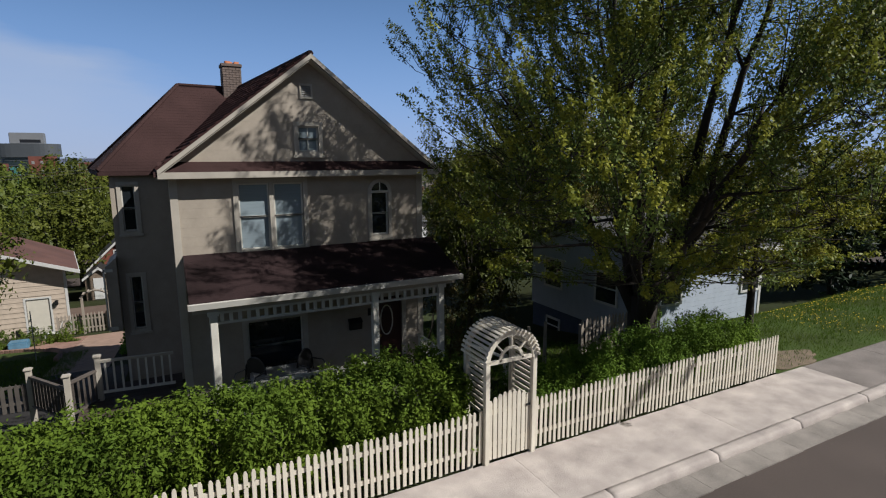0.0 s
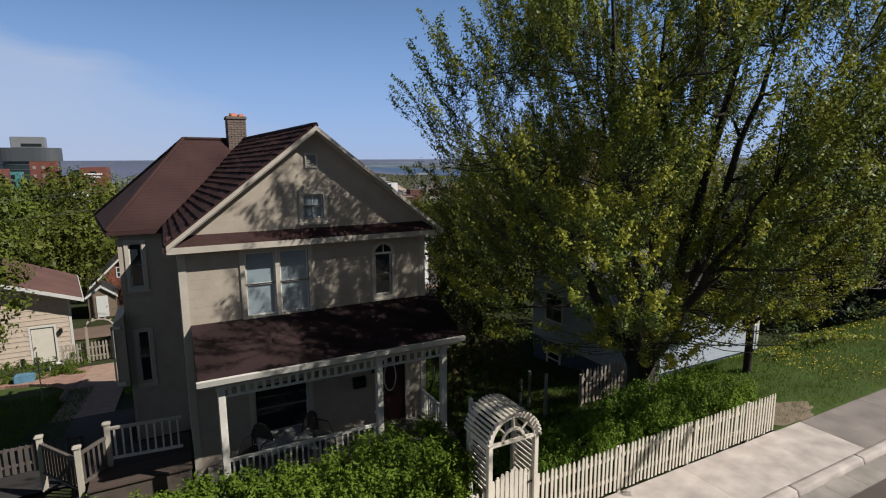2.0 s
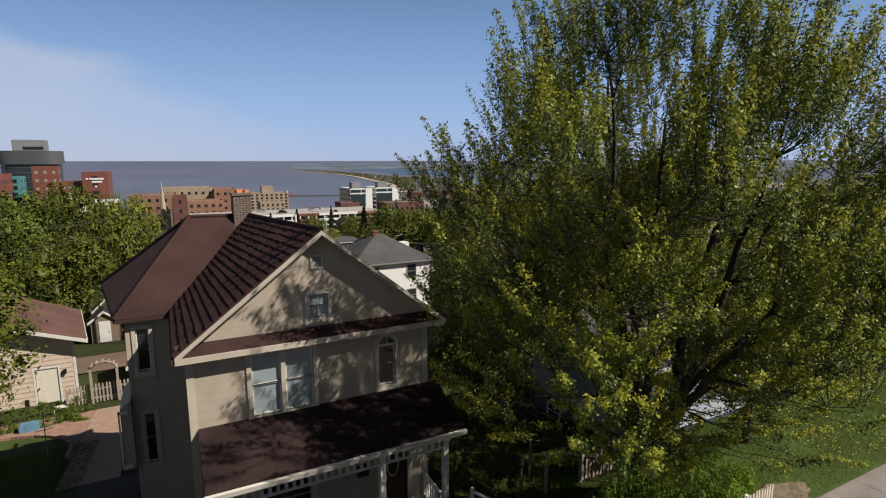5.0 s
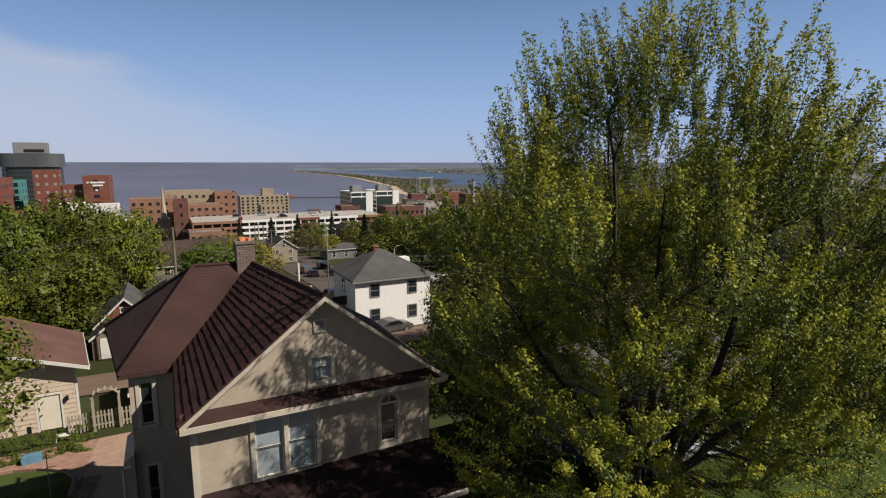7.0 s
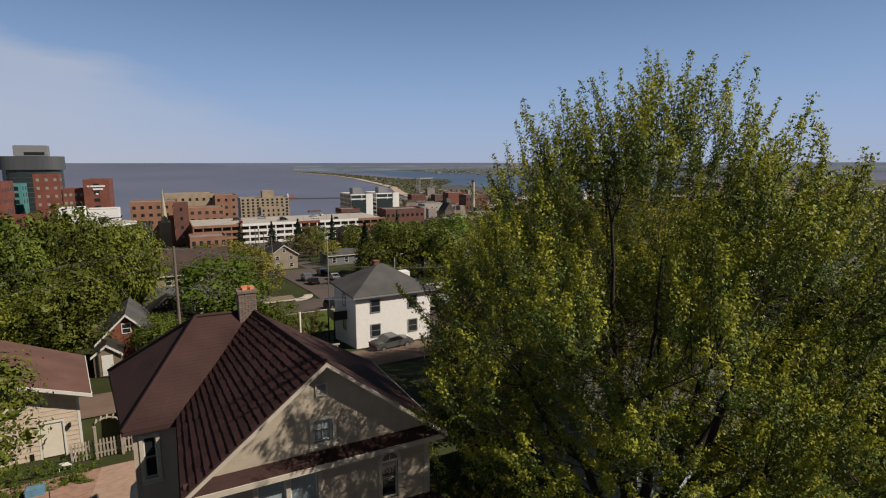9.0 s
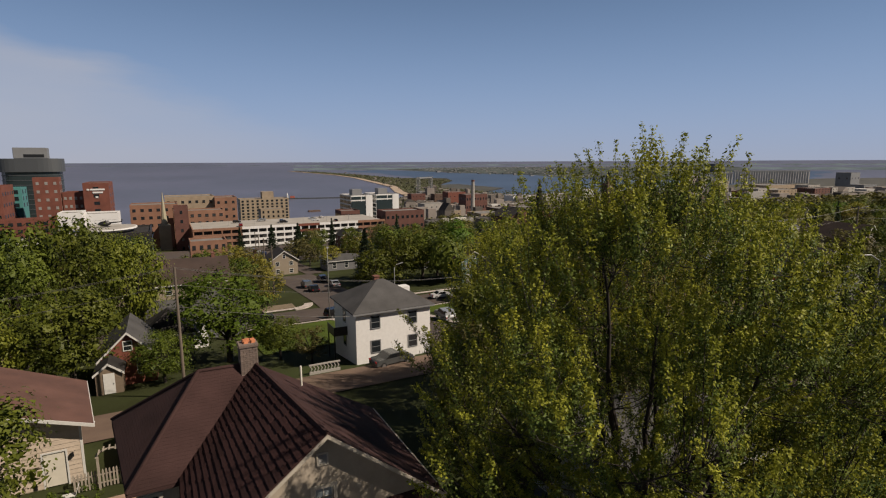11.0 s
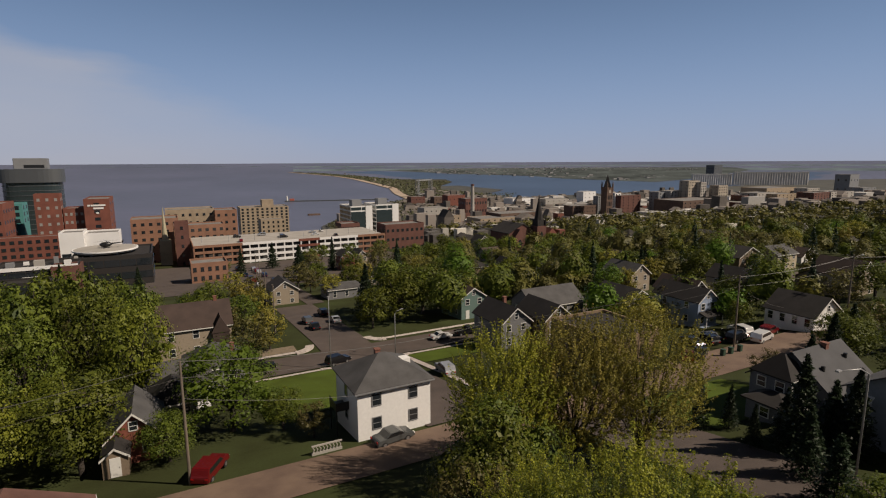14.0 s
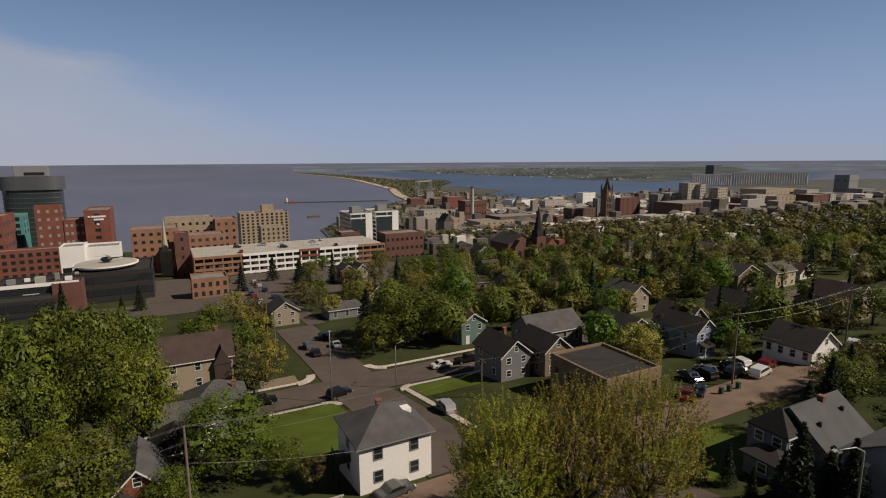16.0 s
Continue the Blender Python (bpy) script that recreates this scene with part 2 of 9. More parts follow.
BLOSSOM = leaf_mat("white_blossom", (0.32, 0.32, 0.26), (0.48, 0.47, 0.42), glow=0.25)


# ---- mesh helpers ----
class Shape:
    """A mesh in the making: corners and faces."""

    def __init__(self):
        self.v, self.f = [], []

    def face(self, *pts):
        n = len(self.v)
        self.v += [tuple(p) for p in pts]
        self.f.append(tuple(range(n, n + len(pts))))
        return self

    def box(self, x0, y0, z0, x1, y1, z1):
        n = len(self.v)
        self.v += [(x0, y0, z0), (x1, y0, z0), (x1, y1, z0), (x0, y1, z0), (x0, y0, z1), (x1, y0, z1), (x1, y1, z1), (x0, y1, z1)]
        self.f += [tuple(n + i for i in q) for q in ((3, 2, 1, 0), (4, 5, 6, 7), (0, 1, 5, 4), (1, 2, 6, 5), (2, 3, 7, 6), (3, 0, 4, 7))]
        return self

    def prism(self, pts, way):
        """A flat outline pushed along way."""
        n, k, way = len(self.v), len(pts), Vector(way)
        self.v += [tuple(p) for p in pts] + [tuple(Vector(p) + way) for p in pts]
        self.f += [tuple(range(n + k - 1, n - 1, -1)), tuple(range(n + k, n + 2 * k))]
        self.f += [(n + i, n + (i + 1) % k, n + k + (i + 1) % k, n + k + i) for i in range(k)]
        return self

    def slab(self, a, b, c, d, t):
        """A four-cornered sheet of thickness t below its upper face."""
        return self.prism([a, b, c, d], (0, 0, -t))

    def tube(self, pts, radii, n=8):
        """A round bar along points, with a radius at each."""
        start = len(self.v)
        for i, p in enumerate(pts):
            p = Vector(p)
            d = (Vector(pts[min(i + 1, len(pts) - 1)]) - Vector(pts[max(i - 1, 0)])).normalized()
            a = d.cross(Vector((0, 0, 1)) if abs(d.z) < 0.9 else Vector((1, 0, 0))).normalized()
            b = d.cross(a)
            for k in range(n):
                q = 2 * math.pi * k / n
                self.v.append(tuple(p + (a * math.cos(q) + b * math.sin(q)) * radii[min(i, len(radii) - 1)]))
        for i in range(len(pts) - 1):
            for k in range(n):
                r, s = start + i * n, start + (i + 1) * n
                self.f.append((r + k, r + (k + 1) % n, s + (k + 1) % n, s + k))
        self.f.append(tuple(range(start + n - 1, start - 1, -1)))
        self.f.append(tuple(start + (len(pts) - 1) * n + k for k in range(n)))
        return self

    def mesh(self, name, bevel=0.0, smooth=False):
        me = bpy.data.meshes.new(name)
        me.from_pydata(self.v, [], self.f)
        bm = bmesh.new()
        bm.from_mesh(me)
        bmesh.ops.recalc_face_normals(bm, faces=bm.faces)
        if bevel:
            bmesh.ops.bevel(bm, geom=[e for e in bm.edges if len(e.link_faces) == 2 and e.calc_face_angle(0) > 0.5], offset=bevel, segments=2, affect="EDGES", clamp_overlap=True)
        bm.to_mesh(me)
        bm.free()
        if smooth:
            me.polygons.foreach_set("use_smooth", [True] * len(me.polygons))
        return me


def part(name, shape, material, parent=None, label="", bevel=0.0, smooth=False, at=(0, 0, 0), turn=0.0):
    """Links a shape (or a ready mesh) as one mesh object under a thing or a part."""
    me = shape if isinstance(shape, bpy.types.Mesh) else shape.mesh(name, bevel, smooth)
    if not me.materials:
        me.materials.append(material)
    ob = new(name, me)
    ob.parent = parent
    ob.location, ob.rotation_euler[2] = at, radians(turn)
    if label:
        ob["label"] = label
    return ob


def thing(name, at, label, category, group="", turn=0.0, kind=""):
    ob = new(name)
    ob.empty_display_size = 0.2
    ob.location, ob.rotation_euler[2] = at, radians(turn)
    return tagged(ob, label, category, group, kind)


# ---- the lie of the land: a hillside that falls along +y to the lake ----
# the steep rise behind the camera is unseen, added to block low sky
FALL = ((-80, 20), (-30, 6), (-14, 1), (-3, 0), (8.5, 0), (11, -0.1), (14, -0.3), (25, -2.2), (37, -4.3), (46, -5.5), (52, -6.4), (75, -9.8), (93, -12.6), (106, -12.9), (170, -18), (310, -31), (420, -42), (650, -75), (820, -97), (900, -99))
LAKE = -100.0


def ground(y):
    return float(np.interp(y, [p[0] for p in FALL], [p[1] for p in FALL]))


def yard(x, y):
    """The ground, with the hollow beside the blue bungalow."""
    hollow = float(np.interp(x, (7.4, 9.5, 26, 44), (0, 1, 1, 0))) * float(np.interp(y, (10.6, 12.2, 14, 19, 25, 33), (0, 0.25, 1.05, 1.0, 0.5, 0)))
    return ground(y) - hollow


def far(x, y, z):
    """Folds the far distance, from 2.5 km to the horizon, into 4.9 km, along the lines of sight from over the yard."""
    d = math.hypot(x, y)
    if d <= 2500:
        return (x, y, z)
    k = (4900 - 2400 * 2500 / d) / d
    return (x * k, y * k, 26 + (z - 26) * k)


# ---- ground, streets, water ----
def sheet(name, xs, ys, height, material, label, category, lift=0.0):
    s = Shape()
    for y in ys:
        for x in xs:
            s.v.append((x, y, height(x, y) + lift))
    w = len(xs)
    for j in range(len(ys) - 1):
        for i in range(w - 1):
            s.f.append((j * w + i, j * w + i + 1, (j + 1) * w + i + 1, (j + 1) * w + i))
    ob = part(name, s, material, smooth=True)
    return tagged(ob, label, category, kind="structure")


def steps(a, b, n):
    return [a + (b - a) * i / n for i in range(n + 1)]


GX = [-1500, -900, -500, -300, -200, -150, -110, -80, -60, -45, -30, -20, -10, 0, 7.4, 9.5, 14, 20, 26, 34, 44, 60, 80, 100, 130, 160, 200, 260, 330, 420, 520, 650, 800, 1000, 1300, 1700, 2300]
GY = [-80, -40, -15, -3.0, 0.0, 5.9, 8.5, 10.6, 12.2, 14, 16.5, 19, 22, 25, 31, 37, 41, 46, 52, 60, 67, 75, 84, 93, 99, 106, 120, 140, 170, 210, 260, 310, 360, 420, 480, 560, 650, 740, 820, 900]
GROUND = mat("grassy_ground", (0.042, 0.050, 0.018), rough=0.95, vary=0.4, bump=0.5, fine=6, scale=0.12, tint=0.06, spec=0.1)
sheet("ground", GX, GY, lambda x, y: yard(x, y) - (0.45 if y < 6 else 0.06), GROUND, "grassy hillside falling towards the lake, with patches of bare earth", "ground")

CITY_FLOOR = mat("town_floor", (0.068, 0.068, 0.058), rough=0.9, vary=0.35, bump=0.0, fine=0.06, scale=0.012)
WATER = mat("lake_water", (0.122, 0.128, 0.176), rough=0.45, vary=0.22, bump=0.0, scale=0.0012, fine=0.02, tint=0.05, spec=0.35)
BAY_WATER = mat("bay_water", (0.065, 0.10, 0.165), rough=0.45, vary=0.15, bump=0.0, scale=0.002, fine=0.02, spec=0.35)
# far shore's blue-grey has the distance haze mixed into its colour
HAZED_LAND = mat("hazed_far_shore", (0.14, 0.18, 0.205), rough=1.0, vary=0.35, bump=0.0, fine=0.02, scale=0.004, spec=0.0)
SAND = mat("beach_sand", (0.42, 0.33, 0.25), rough=0.95, vary=0.2, bump=0.0, fine=0.05, scale=0.01)


def fan(name, material, z, d0, d1, b0, b1, label, category, rings=34, rays=60):
    """Part of a level sheet, from distance d0 to d1 and bearing b0 to b1 (degrees from +y to +x), folded at the far end."""
    s = Shape()
    for i in range(rings + 1):
        d = 1 / (1 / d0 + (1 / d1 - 1 / d0) * i / rings)
        for j in range(rays + 1):
            b = radians(b0 + (b1 - b0) * j / rays)
            s.v.append(far(d * math.sin(b), d * math.cos(b), z))
    w = rays + 1
    for i in range(rings):
        for j in range(rays):
            s.f.append((i * w + j, i * w + j + 1, (i + 1) * w + j + 1, (i + 1) * w + j))
    return tagged(part(name, s, material, smooth=True), label, category, kind="structure")


def flat(name, pts, z, material, label, category, kind="structure"):
    """A level tongue of land or water: its outline cut into short steps, then folded."""
    fine = []
    for (x0, y0), (x1, y1) in zip(pts, pts[1:] + pts[:1]):
        n = max(1, int(math.hypot(x1 - x0, y1 - y0) / 250))
        fine += [(x0 + (x1 - x0) * i / n, y0 + (y1 - y0) * i / n) for i in range(n)]
    s = Shape()
    s.face(*[far(x, y, z) for x, y in fine])
    me = s.mesh(name)
    bm = bmesh.new()
    bm.from_mesh(me)
    bmesh.ops.triangulate(bm, faces=bm.faces)
    bm.to_mesh(me)
    bm.free()
    return tagged(part(name, me, material), label, category, kind=kind)


fan("lake_water", WATER, LAKE, 600, 60000, -75, 110, "calm grey-blue lake reaching to the horizon", "water")
flat("water_bay", [(1040, 1480), (1110, 1760), (1330, 1960), (1360, 2450), (1100, 2130), (1440, 2850), (1690, 3830), (1920, 5560), (1900, 7400), (2900, 7400), (2650, 4880), (2780, 3700), (2530, 2990), (2550, 2210), (3300, 2500), (6500, 4200), (6000, 3000), (3600, 1900), (2470, 1660), (1920, 1550), (1460, 1530), (1290, 1520)], LAKE + 0.4, BAY_WATER, "deep blue sheltered harbour water behind the sand spit", "water")
flat("ground_flats", [(-900, 790), (230, 790), (262, 1010), (361, 1189), (487, 1380), (732, 1647), (800, 1740), (1060, 2060), (1240, 2420), (1355, 2440), (1320, 1960), (1100, 1750), (1030, 1490), (1290, 1520), (1460, 1530), (1920, 1550), (2470, 1660), (3600, 1900), (4800, 1500), (3000, 600), (1500, 700), (800, 760)], LAKE + 1.6, CITY_FLOOR, "low town flats of streets and yards along the shore", "ground")
SPIT_LAKE = [(724, 1620), (804, 1926), (947, 2336), (1040, 2776), (1235, 3759), (1334, 4582), (1360, 5300), (1380, 6800)]
SPIT_BAY = [(1520, 6800), (1514, 5919), (1506, 4983), (1487, 4056), (1440, 3500), (1660, 3480), (1740, 3300), (1560, 2873), (1267, 2455), (1060, 2060)]
flat("ground_spit", SPIT_LAKE + SPIT_BAY, LAKE + 1.8, mat("spit_woods", (0.075, 0.072, 0.055), rough=1, vary=0.4, bump=0, fine=0.06, scale=0.01, spec=0), "long low wooded sand spit between lake and harbour", "sand spit")
flat("ground_beach", [(x - 14, y) for x, y in SPIT_LAKE] + [(x + 24, y) for x, y in SPIT_LAKE[::-1]], LAKE + 2.4, SAND, "narrow pale sandy beach along the lake side of the spit", "beach")
fan("ground_far_shore", HAZED_LAND, LAKE + 1.0, 7600, 60000, 12, 110, "distant low wooded shore below a hazy horizon", "far shore")
fan("ground_far_point", HAZED_LAND, LAKE + 1.2, 17000, 60000, -75, 12, "faint distant shore at the end of the lake", "far shore", rings=6)
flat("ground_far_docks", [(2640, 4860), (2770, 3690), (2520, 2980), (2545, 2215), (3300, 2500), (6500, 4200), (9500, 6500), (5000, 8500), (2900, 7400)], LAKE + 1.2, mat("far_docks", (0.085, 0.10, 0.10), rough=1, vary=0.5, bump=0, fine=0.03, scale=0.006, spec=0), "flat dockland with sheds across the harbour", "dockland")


def strip(name, x0, x1, y0, y1, material, label, category, lift=0.0, turn_x=0.0):
    ys = sorted({y0, y1, *[y for y in GY if y0 < y < y1]})
    return sheet(name, steps(x0, x1, 12), ys, lambda x, y: ground(y), material, label, category, lift)


BRIGHT_LAWN = mat("bright_lawn", (0.075, 0.105, 0.016), rough=0.9, vary=0.25, bump=0.3, fine=8, scale=0.25, tint=0.03, spec=0.1)
# near street: road, gutter, kerb, sidewalk
strip("road_front", -60, 90, -9, 5.45, ASPHALT, "worn grey asphalt street with fine cracks", "road", lift=-0.14)
strip("road_alley", -70, 130, 44.5, 51.8, ALLEY, "brownish gravel and dirt alley behind the houses", "alley", lift=0.03)
strip("road_lower", -60, 320, 89.9, 99.6, ASPHALT, "dark asphalt residential street", "road", lift=0.05)
strip("road_side", 25.0, 35.2, 52.2, 149, ASPHALT, "dark asphalt side street running downhill", "road", lift=0.06)
strip("road_side", 34, 39, 149.2, 196, ASPHALT, "dark asphalt lane running on downhill", "road", lift=0.06)
strip("road_avenue", 38, 47, 8.0, 44.3, ASPHALT, "grey asphalt side street climbing the hill", "road", lift=0.04)
strip("road_parking", 64, 97, 50, 53.6, ALLEY, "bare dirt parking ground beside the alley", "parking ground", lift=0.05)
strip("road_lot", 10, 118, 200, 300, ASPHALT, "grey asphalt parking lot below the ramp", "parking lot", lift=0.04)
strip("pavement_corner", 4, 23.4, 87.7, 88.8, CONCRETE, "pale concrete sidewalk along the lower street", "sidewalk", lift=0.07)
strip("pavement_corner", 37.5, 70, 87.7, 88.8, CONCRETE, "pale concrete sidewalk along the lower street", "sidewalk", lift=0.07)
strip("pavement_corner", 38.5, 110, 100.9, 102.0, CONCRETE, "pale concrete sidewalk across the lower street", "sidewalk", lift=0.07)
strip("pavement_corner", 10, 20.5, 100.9, 102.0, CONCRETE, "pale concrete sidewalk across the lower street", "sidewalk", lift=0.07)
strip("pavement_side", 36.6, 37.7, 62, 87.6, CONCRETE, "pale concrete sidewalk along the side street", "sidewalk", lift=0.07)
strip("lawn_corner", 9.5, 24.2, 66, 87.5, BRIGHT_LAWN, "mown bright green corner lawn", "lawn", lift=0.05)
strip("lawn_corner", 37.9, 52, 80, 87.5, BRIGHT_LAWN, "mown bright green lawn by the crossing", "lawn", lift=0.05)
strip("lawn_corner", 48.5, 64, 33, 43.5, BRIGHT_LAWN, "bright green back lawn below the alley", "lawn", lift=0.05)
strip("road_hospital", -30, 70, 196, 228, ASPHALT, "asphalt street and car park below the hospital", "car park", lift=0.08)
strip("road_hospital", -9, 9, 228.5, 312, ASPHALT, "asphalt street beside the parking ramp", "road", lift=0.08)


def corner_slab(cx, cy, r0, r1, start, label):
    """A quarter ring of pale sidewalk rounding a street corner, cast in slabs."""
    sh = []
    for i in range(7):
        for a, b, c, d in ((r0, r1, i + 0.04, i + 0.96),):
            q = [math.radians(start + 90 * k / 7) for k in (c, d)]
            sh.append([(cx + r * math.cos(w), cy + r * math.sin(w)) for r, w in ((a, q[0]), (b, q[0]), (b, q[1]), (a, q[1]))])
    me = bpy.data.meshes.new("pavement_corner")
    v, f = [], []
    for p in sh:
        n = len(v)
        v += [(x, y, ground(y) + h) for h in (-0.1, 0.14) for x, y in p]
        f += [(n + 4, n + 5, n + 6, n + 7), (n, n + 1, n + 5, n + 4), (n + 1, n + 2, n + 6, n + 5), (n + 2, n + 3, n + 7, n + 6), (n + 3, n, n + 4, n + 7)]
    me.from_pydata(v, [], f)
    return tagged(part("pavement_corner", me, CONCRETE), label, "sidewalk", kind="structure")


corner_slab(20.5, 104.5, 2.5, 4.2, -90, "pale rounded corner sidewalk slabs at the crossing")
corner_slab(38.8, 104.2, 2.2, 3.9, 180, "pale rounded corner sidewalk slabs across the crossing")
corner_slab(39.0, 86.2, 1.6, 3.0, 90, "pale rounded corner sidewalk slabs by the lawn")
corner_slab(22.0, 86.0, 1.8, 3.0, 0, "pale rounded corner sidewalk slabs by the corner lawn")
strip("ground_bare_corner", 14, 21, 102.2, 106, SOIL, "bare worn ground beside the corner sidewalk", "bare ground", lift=0.05)



# ---- leaves and trees ----
RNG = np.random.default_rng(7)


def leaf_mesh(name, centres, size, material, flat=0.5, slim=0.62, rng=RNG, stray=0.42):
    """One mesh of many small pointed leaves about the centres; columns 3 to 5, where given, say which way each one faces."""
    c = np.asarray(centres, float)
    n = len(c)
    nrm = rng.normal(size=(n, 3))
    if c.shape[1] == 6:
        nrm = nrm * stray + c[:, 3:]
        c = c[:, :3]
    else:
        nrm[:, 2] = np.abs(nrm[:, 2]) + flat
    nrm /= np.linalg.norm(nrm, axis=1, keepdims=True)
    a = np.cross(nrm, rng.normal(size=(n, 3)))
    a /= np.linalg.norm(a, axis=1, keepdims=True) + 1e-9
    b = np.cross(nrm, a)
    s = np.reshape(size, (-1, 1)) * rng.uniform(0.6, 1.35, size=(n, 1))
    tip, back = c + a * s * 0.62, c - a * s * 0.5
    mid = c + a * s * 0.05 - nrm * s * 0.12
    v = np.stack([back, mid + b * s * slim * 0.5, tip, mid - b * s * slim * 0.5], 1).reshape(-1, 3)
    me = bpy.data.meshes.new(name)
    me.vertices.add(4 * n)
    me.vertices.foreach_set("co", v.ravel())
    me.loops.add(4 * n)
    me.loops.foreach_set("vertex_index", np.arange(4 * n))
    me.polygons.add(n)
    me.polygons.foreach_set("loop_start", np.arange(0, 4 * n, 4))
    me.update(calc_edges=True)
    me.materials.append(material)
    return me


def bend(p, q, rnd, n=5, sag=0.12):
    """A crooked way from p to q."""
    p, q = Vector(p), Vector(q)
    d = (q - p).length
    off = Vector((rnd.uniform(-1, 1), rnd.uniform(-1, 1), rnd.uniform(-0.3, 0.8))) * d * sag
    out = []
    for i in range(n + 1):
        t = i / n
        w = p.lerp(q, t) + off * (4 * t * (1 - t)) * (1 - 0.3 * t)
        if 0 < i < n:
            w += Vector((rnd.uniform(-1, 1), rnd.uniform(-1, 1), rnd.uniform(-1, 1))) * d * 0.025
        out.append(w)
    return out


def grow(seed, height, radius, base, fork, r0, limbs=8, branches=7, twigs=5, per_twig=8, spread=0.3, lean=(0, 0), up=0.5, low=0.0, lite=False):
    """Trunk, limbs, branches and twigs of a broadleaf tree, and the places of its leaves."""
    rnd = random.Random(seed)
    s, leaf = Shape(), []
    top = Vector((lean[0], lean[1], fork))
    s.tube([(0, 0, -0.3), (0.02, 0, 0.15), top * 0.5, top], [r0 * 1.45, r0 * 1.1, r0 * 0.95, r0 * 0.9], 10)
    mid = base + (height - base) * 0.45
    mains = []

    def pull(p, most=1.0):
        """Keeps a point inside the crown's outline."""
        f = math.sqrt((p.xy.length / radius) ** 2 + ((p.z - mid) / (height - mid if p.z > mid else mid - base + 0.5)) ** 2)
        if f > most:
            c = Vector((0, 0, mid))
            return c + (p - c) * (most / f) * rnd.uniform(0.9, 1.03)
        return p

    for i in range(limbs):
        q = 2 * math.pi * (i * 0.7549 + rnd.uniform(-0.05, 0.05))
        e = ((0.35 + i * 0.5698 + rnd.uniform(-0.05, 0.05)) % 1) ** 1.25
        zz = base + (height - base) * (0.14 + 0.84 * e)
        k = math.sqrt(max(0.06, 1 - ((zz - mid) / (height - mid if zz > mid else mid - base)) ** 2))
        end = Vector((math.cos(q) * radius * k * rnd.uniform(0.55, 0.95), math.sin(q) * radius * k * rnd.uniform(0.55, 0.95), zz))
        start = top * rnd.uniform(0.75, 1.0)
        if len(mains) >= 9:
            best = min(mains, key=lambda m: (m[3] - end).length)
            start = best[rnd.choice((2, 3, 3))]
            if start.z > end.z:
                start = best[1]
        way = bend(start, end, rnd, 6, 0.10)
        rr = r0 * rnd.uniform(0.34, 0.55) * (1.0 if len(mains) < 9 else 0.5)
        mains.append(way)
        s.tube(way[::3] if lite else way, [rr, rr * 0.57, rr * 0.14] if lite else [rr * (1 - 0.86 * t / 6) for t in range(7)], 4 if lite else 6)
        for j in range(branches):
            t = 0.22 + 0.78 * (j + rnd.random()) / branches
            p = way[min(5, int(t * 6))].lerp(way[min(6, int(t * 6) + 1)], t * 6 % 1)
            reach = radius * rnd.uniform(0.25, 0.5) * (1.15 - 0.55 * t)
            d = Vector((rnd.gauss(0, 1), rnd.gauss(0, 1), rnd.gauss(up, 0.6)))
            d += Vector((p.x, p.y, 0)).normalized() * 0.9 if p.xy.length > 0.1 else Vector()
            q2 = pull(p + d.normalized() * reach)
            q2.z = max(q2.z, low)
            w2 = bend(p, q2, rnd, 3, 0.12)
            rb = rr * (1 - 0.8 * t) * 0.5 + 0.008
            s.tube([w2[0], w2[3]] if lite else w2, [rb, rb * 0.3] if lite else [rb, rb * 0.75, rb * 0.5, rb * 0.25], 3 if lite else 4)
            for k2 in range(twigs):
                u = 0.25 + 0.75 * (k2 + rnd.random()) / twigs
                p2 = w2[min(2, int(u * 3))].lerp(w2[min(3, int(u * 3) + 1)], u * 3 % 1)
                d2 = Vector((rnd.gauss(0, 1), rnd.gauss(0, 1), rnd.gauss(up * 2.0, 0.5))).normalized()
                l2 = reach * rnd.uniform(0.3, 0.62)
                p3 = pull(p2 + d2 * l2, 1.07)
                if twigs > 3:
                    s.tube([p2, p3], [rb * 0.35 + 0.003, 0.003], 3)
                for _ in range(per_twig):
                    f = rnd.uniform(0.1, 1.05) ** 0.8
                    o = Vector((rnd.gauss(0, 1), rnd.gauss(0, 1), rnd.gauss(0, 1))) * spread * l2 * (0.55 + 0.5 * (1 - f))
                    w = p2.lerp(p3, f) + o
                    if w.z > low:
                        leaf.append(tuple(w))
    return s, leaf


